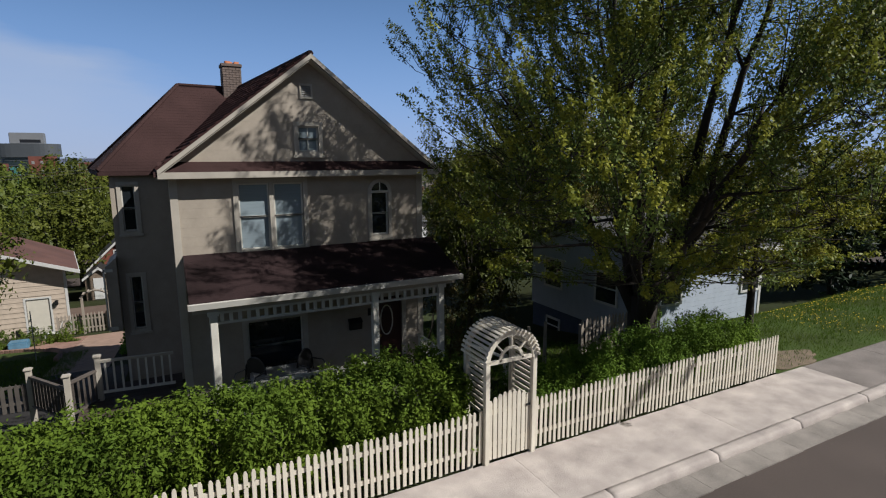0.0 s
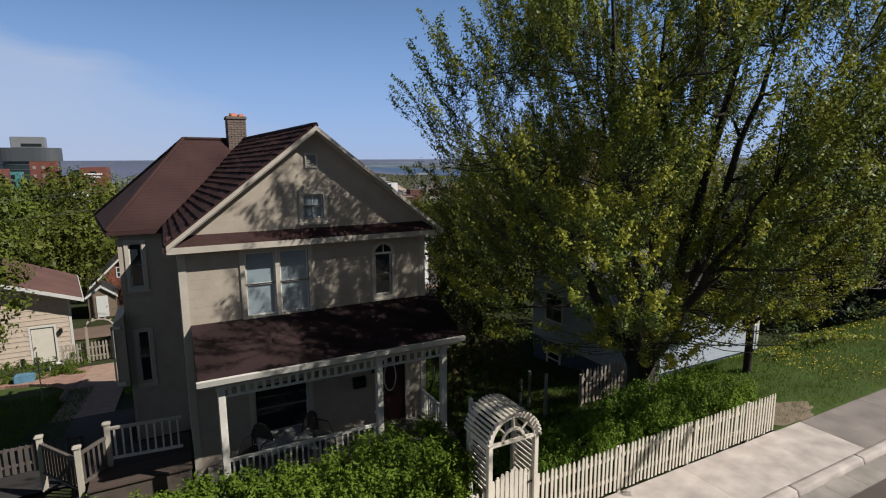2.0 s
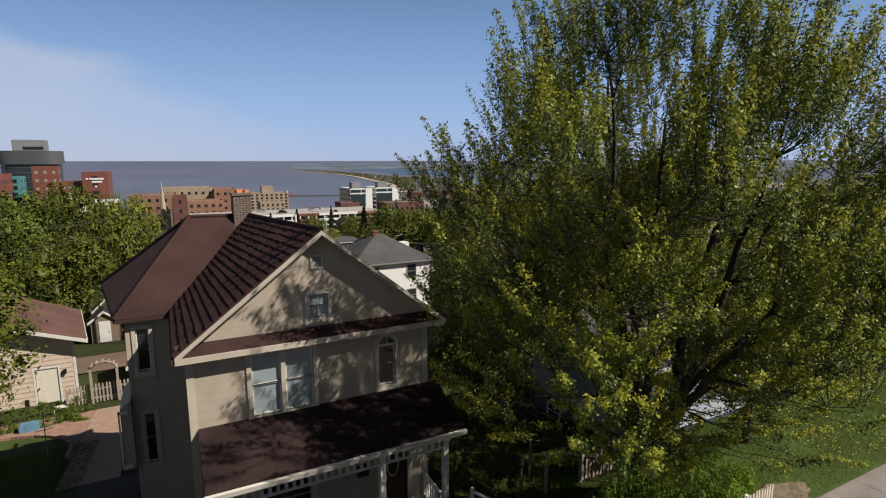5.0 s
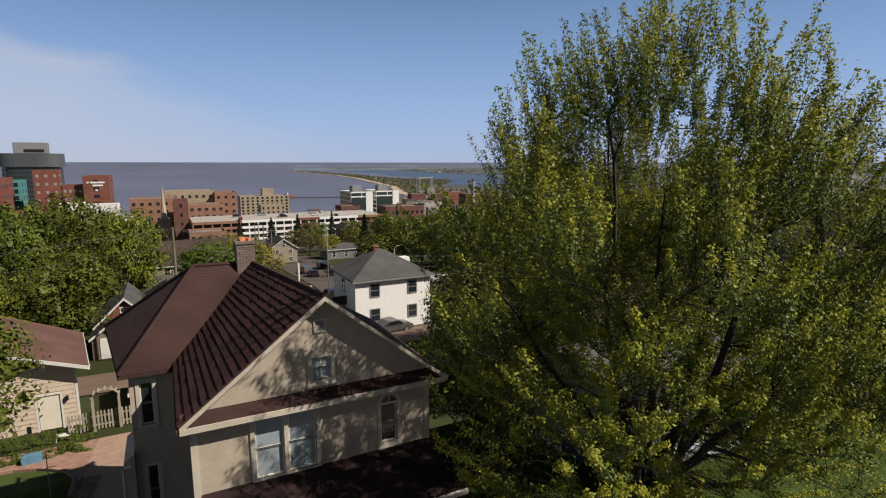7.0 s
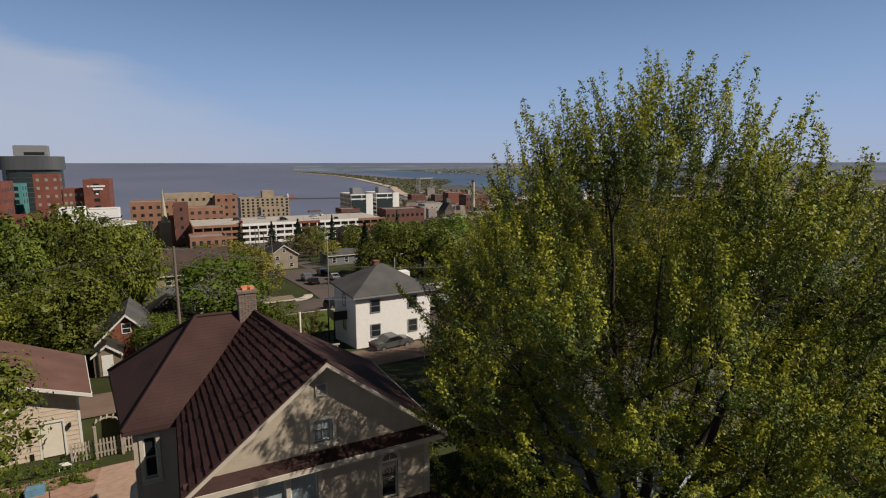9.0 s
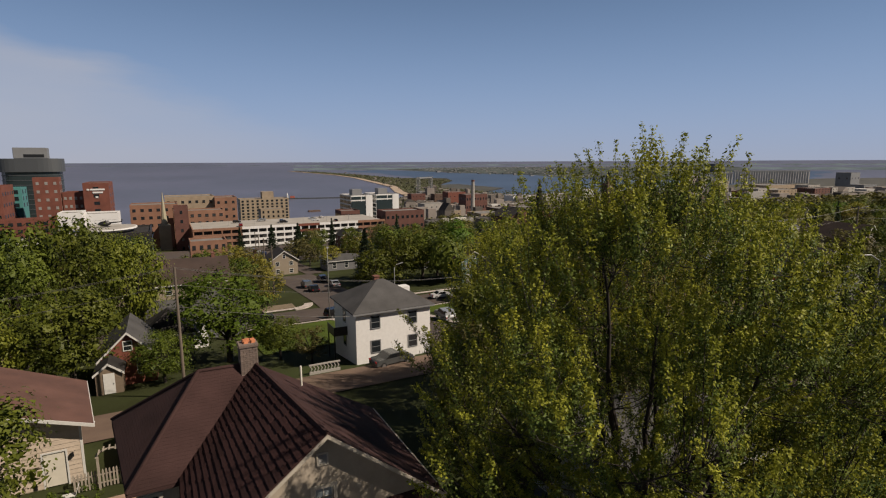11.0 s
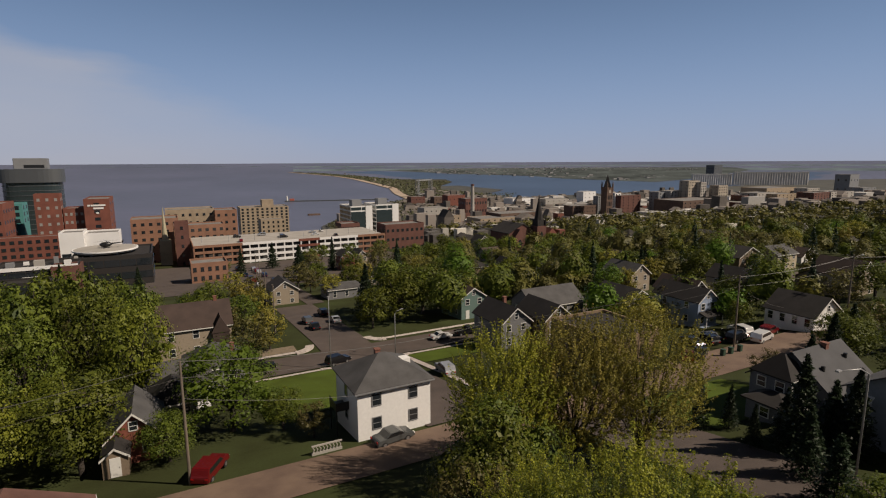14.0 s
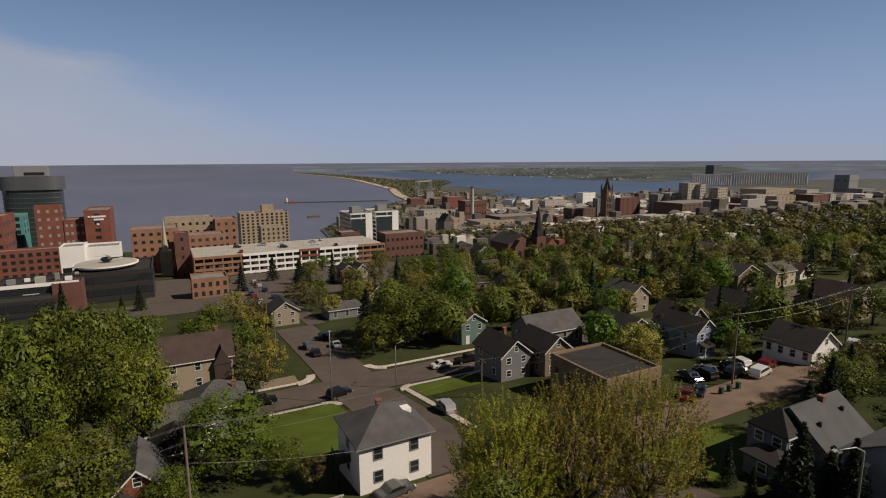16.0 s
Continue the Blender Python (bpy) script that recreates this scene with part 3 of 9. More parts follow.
def grow_upright(seed, profile, fork, r0, leaders=11, subs=80, shoots=1500, steps_=8, per=8, fuzz=0.09, shoot=(0.7, 1.4), keep=None, gather=0.45, thin=0.0, thin_below=0.0, gappy=0.0):
    """A vase-shaped tree of rising limbs whose outer twigs end in upright leafy shoots; profile gives (height, radius) pairs."""
    rnd = random.Random(seed)
    zs, rs = [p[0] for p in profile], [p[1] for p in profile]
    low, high = zs[0], zs[-1]

    def wide(z):
        return float(np.interp(z, zs, rs))

    def spot(skin):
        while True:
            z = rnd.uniform(low, high)
            if rnd.random() * max(rs) ** 1.4 > wide(z) ** 1.4:
                continue
            q = rnd.uniform(0, 2 * math.pi)
            lumps = 0.88 + 0.2 * noise.noise(Vector((math.cos(q) * 2.2, math.sin(q) * 2.2, z * 0.42 + seed)))
            r = wide(z) * lumps * rnd.random() ** skin
            p = Vector((math.cos(q) * r, math.sin(q) * r, z))
            if gappy and noise.noise(p * 0.5 + Vector((seed, 0, 0))) < gappy - 0.3:
                continue
            if (keep is None or keep(p)) and not (z < thin_below and rnd.random() < thin):
                return p

    s, leaf, young, nodes = Shape(), [], [], []
    s.tube([(0, 0, -0.3), (0.02, 0, 0.2), (0.04, 0.02, fork * 0.55), (0.05, 0.03, fork)], [r0 * 1.5, r0 * 1.12, r0, r0 * 1.02], 12)
    for i in range(leaders):
        q = 2 * math.pi * (i * 0.618 + rnd.uniform(-0.04, 0.04))
        rise = rnd.uniform(0.62, 0.9) if i % 3 else rnd.uniform(0.30, 0.5)
        z1 = low + (high - low) * rise
        r1 = wide(z1) * (rnd.uniform(0.2, 0.6) if i % 3 else rnd.uniform(0.45, 0.65))
        a, b = Vector((math.cos(q) * 0.1, math.sin(q) * 0.1, fork * rnd.uniform(0.5, 1.0))), Vector((math.cos(q) * r1, math.sin(q) * r1, z1))
        way = []
        for k in range(11):
            t = k / 10
            out = t ** 0.8 if i % 3 else t ** 1.0
            p = Vector((a.x + (b.x - a.x) * out, a.y + (b.y - a.y) * out, a.z + (b.z - a.z) * t ** (1.12 if i % 3 else 0.85)))
            if 0 < k < 10:
                p += Vector((rnd.uniform(-1, 1), rnd.uniform(-1, 1), 0)) * 0.13
            way.append(p)
        rr = r0 * rnd.uniform(0.27, 0.45)
        s.tube(way, [rr * (1 - 0.085 * k) + 0.01 for k in range(11)], 7)
        nodes += [(p, rr * (1 - 0.085 * k) + 0.01) for k, p in enumerate(way) if k > 2]
    for i in range(subs):
        e = spot(0.6)
        pool = [n for n in nodes if n[0].z < e.z - 0.2] or nodes
        p, rr = min(pool, key=lambda n: (n[0] - e).length + rnd.uniform(0, 0.6))
        way = bend(p, e, rnd, 4, 0.09)
        rr = min(rr * 0.6, 0.075)
        s.tube(way, [rr * (1 - 0.2 * k) + 0.005 for k in range(5)], 5)
        nodes += [(w, rr * (1 - 0.2 * k) + 0.005) for k, w in enumerate(way) if k > 0]
    for i in range(shoots):
        e = spot(gather)
        pool = [n for n in nodes if n[0].z < e.z + 0.1] or nodes
        p, rr = min(pool, key=lambda n: (n[0] - e).length)
        if (p - e).length > 3.2:
            continue
        m = p.lerp(e, 0.6) - Vector((0, 0, 0.12))
        out = Vector((e.x, e.y, 0)).normalized() if e.xy.length > 0.2 else Vector()
        lo = (e.z - low) / (high - low)
        d = (out * rnd.uniform(0.05, 0.6) * (1.5 - lo) + Vector((rnd.gauss(0, 0.18), rnd.gauss(0, 0.18), 0.25 + 0.75 * lo))).normalized()
        n = e + d * rnd.uniform(*shoot) * (0.7 + 0.4 * lo)
        s.tube([p, m, e, n], [min(rr * 0.45, 0.022), 0.012, 0.009, 0.003], 3)
        for k in range(steps_ + 3):
            t = k / steps_
            c = e.lerp(n, t) if t <= 1 else m.lerp(e, rnd.uniform(0.3, 1))
            f = fuzz * (1.25 - 0.6 * min(t, 1)) * rnd.uniform(0.7, 1.4)
            for _ in range(per if t < 1.01 else per // 2):
                o = Vector((rnd.gauss(0, f), rnd.gauss(0, f), rnd.gauss(0, f * 0.8)))
                w = (o / f * 0.45 + out * 0.5 + Vector((0, 0, 0.45))).normalized()
                (young if 0.45 < t < 1.01 else leaf).append((c.x + o.x, c.y + o.y, c.z + o.z, w.x, w.y, w.z))
    return s, leaf, young


def plant(name, at, grown, leaf, size, material, label, category="tree", group="", flat=0.3, bark=BARK, turn=0.0):
    t = thing(name, at, label, category, group, turn)
    part("trunk", grown, bark, t, smooth=True)
    part("crown", leaf_mesh("crown", leaf, size, material, flat), material, t)
    return t


def bush_points(x0, x1, y0, y1, top, n, rnd, bottom=0.05, lump=0.25):
    """Places of leaves over a lumpy row of shrubs: sprays of leaves near its skin, with gaps between them."""
    pts = []
    while len(pts) < n:
        x, y = rnd.uniform(x0, x1), rnd.uniform(y0, y1)
        h = top + lump * (noise.noise(Vector((x * 1.1, y * 1.1, 3.0))) + 0.6 * noise.noise(Vector((x * 2.7, y * 2.7, 9.0))))
        cleft = max(0.0, noise.noise(Vector((x * 1.25, 7.0, 2.0)))) * 1.05
        h -= cleft * 0.42
        edge = min(1.0, min(y - y0, y1 - y) / 0.4, min(x - x0, x1 - x) / 0.35)
        h = bottom + (h - bottom) * (0.68 + 0.32 * math.sqrt(max(0, edge)))
        pick = rnd.random()
        if pick < 0.12:
            c = (x, y, rnd.uniform(bottom, h))
        elif pick < 0.52:
            c = (x, y, h - abs(rnd.gauss(0, 0.17)))
        else:
            yy = y0 + abs(rnd.gauss(0, 0.16)) if rnd.random() < 0.78 else y1 - abs(rnd.gauss(0, 0.16))
            z = rnd.uniform(bottom, h)
            yy += 0.44 * noise.noise(Vector((x * 1.9, z * 2.1, 5.0))) + (cleft if yy < (y0 + y1) / 2 else 0.0)
            c = (x, yy, z)
        ball = rnd.uniform(0.08, 0.21)
        for _ in range(36):
            d = Vector((rnd.gauss(0, 1), rnd.gauss(0, 1), rnd.gauss(0.25, 1))).normalized()
            k = ball * rnd.uniform(0.6, 1.08)
            pts.append((c[0] + d.x * k, c[1] + d.y * k, max(bottom, c[2] + d.z * k * 1.7), d.x, d.y, d.z + 0.2))
    return pts


# ---- the near house ----
HX, HY, HZ = 3.1, 12.85, -0.3
HK = 1.027                     # size of the front part and all that stands on it


def seat(x, y, z):
    """A place on the front part of the house or its porch, in true size."""
    return (HK * x, HK * y, 5.68 + HK * (z - 5.68))


house_near = thing("house", seat(HX, HY, HZ), "two-storey taupe-sided house with brown shingle gable roof and cream trim", "house")


def hp(name, shape, material, parent=None, label="", bevel=0.0, smooth=False):
    """A part of the near house, given in the plan's own coordinates; its Empty holds the plan's size."""
    if parent is None:
        return part(name, shape, material, house_near, label, bevel, smooth, at=(-HX, -HY, -HZ))
    return part(name, shape, material, parent, label, bevel, smooth)


house_near.scale = (HK, HK, HK)


def rear(ob):
    """Keeps a part of the rear wing or the chimney at its own true place."""
    ob.scale = (1 / HK, 1 / HK, 1 / HK)
    ob.location = -Vector(house_near.location) / HK
    return ob


X0, X1, Y0, Y1 = 0.15, 6.05, 12.85, 22.4
EAVE, APEX, RX = 5.36, 7.86, 3.20
WALL_T = 0.16


def wall_y(name, x0, x1, z0, z1, y, holes, peak=None, mat_=TAUPE, sign=1):
    """An upright wall along x with real openings: built as strips round the holes; peak adds a gable."""
    s = Shape()
    xs = sorted({x0, x1, *[h[0] for h in holes], *[h[1] for h in holes]})
    zs = sorted({z0, z1, *[h[2] for h in holes], *[h[3] for h in holes]})
    nx, nz, y2 = len(xs), len(zs), y + WALL_T * sign
    s.v = [(a, b, c) for b in (y, y2) for c in zs for a in xs]

    def solid(i, j):
        return 0 <= i < nx - 1 and 0 <= j < nz - 1 and not any(h[0] <= xs[i] + 1e-6 and h[1] >= xs[i + 1] - 1e-6 and h[2] <= zs[j] + 1e-6 and h[3] >= zs[j + 1] - 1e-6 for h in holes)

    for i in range(nx - 1):
        for j in range(nz - 1):
            if not solid(i, j):
                continue
            a, b, c, d = j * nx + i, j * nx + i + 1, (j + 1) * nx + i + 1, (j + 1) * nx + i
            k = nx * nz
            s.f += [(a, b, c, d), (d + k, c + k, b + k, a + k)]
            for di, dj, p, q in ((0, -1, a, b), (1, 0, b, c), (0, 1, c, d), (-1, 0, d, a)):
                if not solid(i + di, j + dj):
                    s.f.append((q, p, p + k, q + k))
    if peak:
        px, pz = peak
        s.prism([(x0, y, z1), (x1, y, z1), (px, y, pz)], (0, WALL_T * sign, 0))
    return hp(name, s, mat_)


DOOR = (4.74, 5.44, 0.15, 2.10)
WINS = {"double": (1.50, 2.95, 3.62, 5.14), "arch": (4.66, 5.12, 3.76, 4.86), "porch": (1.52, 2.80, 0.62, 1.90)}
wall_y("wall_front", X0, X1, -0.6, EAVE, Y0, [WINS["double"], WINS["arch"], WINS["porch"], DOOR])
gable = Shape()
gw = (2.90, 3.38, 5.86, 6.44)


RT = 0.11
EL, ER = X0 - 0.22, X1 + 0.38
zl, za = 5.47, 8.03


def roof_z(x):
    """Underside of the main roof."""
    return (zl + (x - EL) * (za - zl) / (RX - EL) if x < RX else za - (x - RX) * (za - zl) / (ER - RX)) - RT - 0.01


def gable_piece(a, b, za, zb=None):
    """Part of the gable between x a and b, above za (or between za and zb)."""
    if zb is not None:
        gable.box(a, Y0, za, b, Y0 + WALL_T, zb)
        return
    pts = [(a, Y0, za), (b, Y0, za), (b, Y0, roof_z(b))] + ([(RX, Y0, roof_z(RX))] if a < RX < b else []) + [(a, Y0, roof_z(a))]
    gable.prism(pts, (0, WALL_T, 0))


gable_piece(X0 + 0.02, gw[0], EAVE)
gable_piece(gw[1], X1 - 0.02, EAVE)
gable_piece(gw[0], gw[1], EAVE, gw[2])
gable_piece(gw[0], gw[1], gw[3])
hp("wall_gable", gable, TAUPE)
side = Shape()
side.box(X0, Y0 + WALL_T, -0.6, X0 + WALL_T, Y1, EAVE).box(X1 - WALL_T, Y0 + WALL_T, -1.2, X1, 18.2, EAVE).box(2.5, 18.04, -1.4, X1 - WALL_T, 18.2, EAVE).box(2.34, 18.2, -2.0, 2.5, Y1, EAVE).box(X0 + WALL_T, Y1 - WALL_T, -2.2, 2.34, Y1, EAVE)
hp("wall_sides", side, TAUPE)
# added wall and ceiling behind the windows, coloured dim for unlit rooms
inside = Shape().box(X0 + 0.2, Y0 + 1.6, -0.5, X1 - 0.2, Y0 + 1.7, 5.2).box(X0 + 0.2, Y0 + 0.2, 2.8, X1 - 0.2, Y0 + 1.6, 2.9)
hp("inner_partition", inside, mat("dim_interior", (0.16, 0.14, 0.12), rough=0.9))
# wing on the downhill side of the drive
WX0, WY0, WY1, WE = -1.27, 17.4, 22.5, 5.38
W2, W1 = (-1.04, -0.70, 3.69, 4.97), (-1.02, -0.72, 0.82, 2.38)
rear(wall_y("wall_wing", WX0, X0 + 0.1, -1.3, WE, WY0, [W2, W1]))
rear(hp("wall_wing_sides", Shape().box(WX0, WY0 + WALL_T, -1.6, WX0 + WALL_T, WY1, WE).box(WX0 + WALL_T, WY1 - WALL_T, -2, X0, WY1, WE), TAUPE))
bay = rear(hp("bay_window", Shape().box(-1.58, 17.1, 0.9, -1.30, 18.9, 2.75).prism([(-1.58, 17.1, 2.75), (-1.30, 17.1, 3.0), (-1.30, 17.1, 2.75)], (0, 1.8, 0)), TAUPE))
hp("frame", Shape().box(-1.64, 17.05, 1.0, -1.60, 17.13, 2.7).box(-1.64, 17.05, 2.62, -1.40, 17.10, 2.7).box(-1.64, 17.05, 0.95, -1.40, 17.10, 1.05), WHITE_PAINT, bay)


def window(name, x0, x1, z0, z1, y, trim=0.11, bars=1, pane=GLASS, blinds=False, arch=False, parent=None, cols=1):
    """A framed sash window in a wall that faces -y; frame, sill, panes and sash bars."""
    f = Shape()
    f.box(x0 - trim, y - 0.035, z0 - trim, x0, y + 0.05, z1 + (0 if arch else trim)).box(x1, y - 0.035, z0 - trim, x1 + trim, y + 0.05, z1 + (0 if arch else trim))
    f.box(x0, y - 0.035, z0 - trim, x1, y + 0.05, z0)
    if not arch:
        f.box(x0, y - 0.035, z1, x1, y + 0.05, z1 + trim)
    else:
        cx, r = (x0 + x1) / 2, (x1 - x0) / 2
        for i in range(12):
            a, b = math.pi * i / 12, math.pi * (i + 1) / 12
            f.prism([(cx + math.cos(q) * k, y - 0.035, z1 + math.sin(q) * k) for q, k in ((a, r), (a, r + trim), (b, r + trim), (b, r))], (0, 0.085, 0))
    w = hp(name, f, CREAM_TRIM, parent)
    hp("sill", Shape().box(x0 - trim - 0.03, y - 0.075, z0 - trim - 0.045, x1 + trim + 0.03, y - 0.02, z0 - trim + 0.01), CREAM_TRIM, w)
    wide = (x1 - x0) / cols
    for i in range(cols):
        a, b = x0 + wide * i + (0.05 if i else 0), x0 + wide * (i + 1) - (0.05 if i < cols - 1 else 0)
        zm = (z0 + z1) / 2
        hp("pane", Shape().box(a + 0.03, y + 0.06, zm, b - 0.03, y + 0.075, z1 - 0.03), pane, w)
        hp("pane", Shape().box(a + 0.03, y + 0.08, z0 + 0.03, b - 0.03, y + 0.095, zm), pane, w)
        sash = Shape()
        for p, q in ((zm - 0.02, z1), (z0, zm + 0.02)):
            sash.box(a, y + 0.04, p, a + 0.035, y + 0.10, q).box(b - 0.035, y + 0.04, p, b, y + 0.10, q)
            sash.box(a + 0.035, y + 0.04, q - 0.035, b - 0.035, y + 0.10, q).box(a + 0.035, y + 0.04, p, b - 0.035, y + 0.10, p + 0.035)
        if bars > 1:
            sash.box(a + wide / 2 - 0.012, y + 0.05, z0, a + wide / 2 + 0.012, y + 0.10, z1)
        hp("sash", sash, WHITE_PAINT, w)
        if i:
            hp("mullion", Shape().box(x0 + wide * i - 0.05, y - 0.03, z0, x0 + wide * i + 0.05, y + 0.06, z1), CREAM_TRIM, w)
    if arch:
        cx, r = (x0 + x1) / 2, (x1 - x0) / 2
        pts = [(cx + math.cos(math.pi * i / 14) * r, y - 0.016, z1 + math.sin(math.pi * i / 14) * r) for i in range(15)]
        hp("pane", Shape().prism(pts, (0, 0.014, 0)), pane, w)
        hp("sash", Shape().box(x0, y - 0.024, z1 - 0.02, x1, y + 0.04, z1 + 0.03).box((x0 + x1) / 2 - 0.012, y - 0.022, z1 + 0.03, (x0 + x1) / 2 + 0.012, y - 0.016, z1 + (x1 - x0) / 2), WHITE_PAINT, w)
    return w


window("window_double", *WINS["double"], Y0, cols=2, pane=BLIND)
window("window_arched", *WINS["arch"], Y0, trim=0.09, arch=True)
window("window_porch", *WINS["porch"], Y0, trim=0.12)
window("window_gable", *gw, Y0, trim=0.10, bars=2, pane=BLIND)
rear(window("window_wing", *W2, WY0, trim=0.10))
rear(window("window_wing", *W1, WY0, trim=0.10))
vent = hp("gable_vent", Shape().box(2.98, Y0 - 0.03, 7.06, 3.02, Y0 - 0.002, 7.40).box(3.24, Y0 - 0.03, 7.06, 3.28, Y0 - 0.002, 7.40).box(3.02, Y0 - 0.03, 7.36, 3.24, Y0 - 0.002, 7.40).box(3.02, Y0 - 0.03, 7.06, 3.24, Y0 - 0.002, 7.10), CREAM_TRIM)
for i in range(5):
    hp("slat", Shape().prism([(3.02, Y0 - 0.025, 7.11 + 0.05 * i), (3.02, Y0 - 0.003, 7.15 + 0.05 * i), (3.02, Y0 - 0.003, 7.14 + 0.05 * i)], (0.22, 0, 0)), mat("grey_slat", (0.30, 0.29, 0.27)), vent)
for x in (X0, X1):
    hp("corner_board", Shape().box(x - 0.025 if x == X0 else x - 0.13, Y0 - 0.02, -0.6, x + 0.13 if x == X0 else x + 0.025, Y0 + 0.11, EAVE - 0.02), CREAM_TRIM)
rear(hp("corner_board", Shape().box(WX0 - 0.02, WY0 - 0.015, -1.2, WX0 + 0.08, WY0 + 0.1, WE - 0.02), TAUPE))

# roofs
RF, RB = Y0 - 0.32, Y1 + 0.4
zr = zl
TX, TY, TZ = 2.40, 18.55, 7.90      # the back end of the ridge

def slope(u, v):
    """A point of the left main slope: u from the front to the back, v from the eave to the ridge."""
    return Vector((EL, RF + (TY - RF) * u, zl)).lerp(Vector((RX + (TX - RX) * u, RF + (TY - RF) * u, za + (TZ - za) * u)), v)


left_slope = Shape()
left_slope.v = [tuple(slope(i / 8, v) - Vector((0, 0, d))) for i in range(9) for v in (0, 1) for d in (0, RT)]
for i in range(8):
    a, b = 4 * i, 4 * i + 4
    left_slope.f += [(a, a + 2, b + 2, b), (a + 1, b + 1, b + 3, a + 3), (a, b, b + 1, a + 1), (a + 2, a + 3, b + 3, b + 2)]
left_slope.f += [(0, 1, 3, 2), (32, 34, 35, 33)]
main_roof = hp("roof", left_slope.slab((RX, RF, za), (ER, RF, zr), (ER, 18.45, zr), (TX, TY, TZ), RT).prism([(ER, 18.45, zr), (2.6, 18.75, zl), (TX, TY, TZ)], (0, 0, -RT)).prism([(2.75, 18.75, zl), (2.75, RB, zl), (TX, TY, TZ)], (0, 0, -RT)), SHINGLE_FLAT)
rake = Shape()
for a, b, za0, zb0 in ((EL, RX, zl, za), (RX, ER, za, zr)):
    rake.prism([(a, RF - 0.03, za0 - 0.01), (b, RF - 0.03, zb0 - 0.01), (b, RF - 0.03, zb0 - 0.115), (a, RF - 0.03, za0 - 0.115)], (0, 0.035, 0))
hp("rake_board", rake, CREAM_TRIM)
hp("soffit", Shape().prism([(EL, RF + 0.01, zl - 0.13), (RX, RF + 0.01, za - 0.13), (RX, RF + 0.01, za - 0.15), (EL, RF + 0.01, zl - 0.15)], (0, 0.41, 0)).prism([(RX, RF + 0.01, za - 0.13), (ER, RF + 0.01, zr - 0.13), (ER, RF + 0.01, zr - 0.15), (RX, RF + 0.01, za - 0.15)], (0, 0.41, 0)), CREAM_TRIM)
hp("skirt_roof", Shape().prism([(EL + 0.02, RF + 0.02, EAVE + 0.05), (EL + 0.02, Y0, EAVE + 0.27), (EL + 0.02, Y0, EAVE + 0.05)], (ER - EL - 0.04, 0, 0)), SHINGLE_FLAT)
hp("fascia", Shape().box(EL, RF - 0.01, EAVE - 0.08, ER, RF + 0.05, EAVE + 0.055).box(EL, RF + 0.05, EAVE - 0.08, ER, Y0 - 0.002, EAVE - 0.04), CREAM_TRIM)
hp("gutter", Shape().box(EL - 0.07, RF, zl - 0.15, EL + 0.005, RB, zl - 0.04), SHINGLE_FLAT)
hp("gutter", Shape().box(ER - 0.005, RF, zr - 0.15, ER + 0.07, 18.45, zr - 0.04), CREAM_TRIM)
# hipped wing roof
WO = 0.24
wz = WE + 0.0
h1, h2, h3, h4 = (WX0 - WO, WY0 - WO, wz), (-2.25, WY1 + WO, wz), (2.5, WY1 + WO, wz), (2.5, WY0 - WO, wz)
r1, r2 = (0.68, 19.18, 7.97), (2.5, 19.18, 7.95)
rear(hp("roof", Shape().prism([h1, r1, r2, h4], (0, 0, -0.1)).prism([h2, r1, h1], (0, 0, -0.1)).prism([h3, r2, r1, h2], (0, 0, -0.1)), SHINGLE_FLAT))
rear(hp("fascia", Shape().box(WX0 - WO, WY0 - WO - 0.02, wz - 0.13, X0 - 0.3, WY0 - WO, wz - 0.05).prism([(WX0 - WO - 0.02, WY0 - WO, wz - 0.13), (-2.27, WY1 + WO, wz - 0.13), (-2.27, WY1 + WO, wz - 0.05), (WX0 - WO - 0.02, WY0 - WO, wz - 0.05)], (0.02, 0, 0)).prism([(WX0 - WO, WY0 - WO, wz - 0.12), (X0, WY0 - WO, wz - 0.12), (X0, WY0, wz - 0.12), (WX0, WY0, wz - 0.12), (WX0, WY1, wz - 0.12), (-2.25, WY1, wz - 0.12)], (0, 0, 0.02)), SHINGLE_FLAT))
hip = Shape()
for a, b in ((h1, r1), (h2, r1), (r1, r2)):
    hip.tube([Vector(a) + Vector((0, 0, 0.01)), Vector(b) + Vector((0, 0, 0.01))], [0.06, 0.06], 6)
rear(hp("hip_cap", hip, SHINGLE_FLAT))
hp("ridge_cap", Shape().tube([(RX, RF, za), (TX, TY, TZ)], [0.07, 0.07], 6), SHINGLE_FLAT)
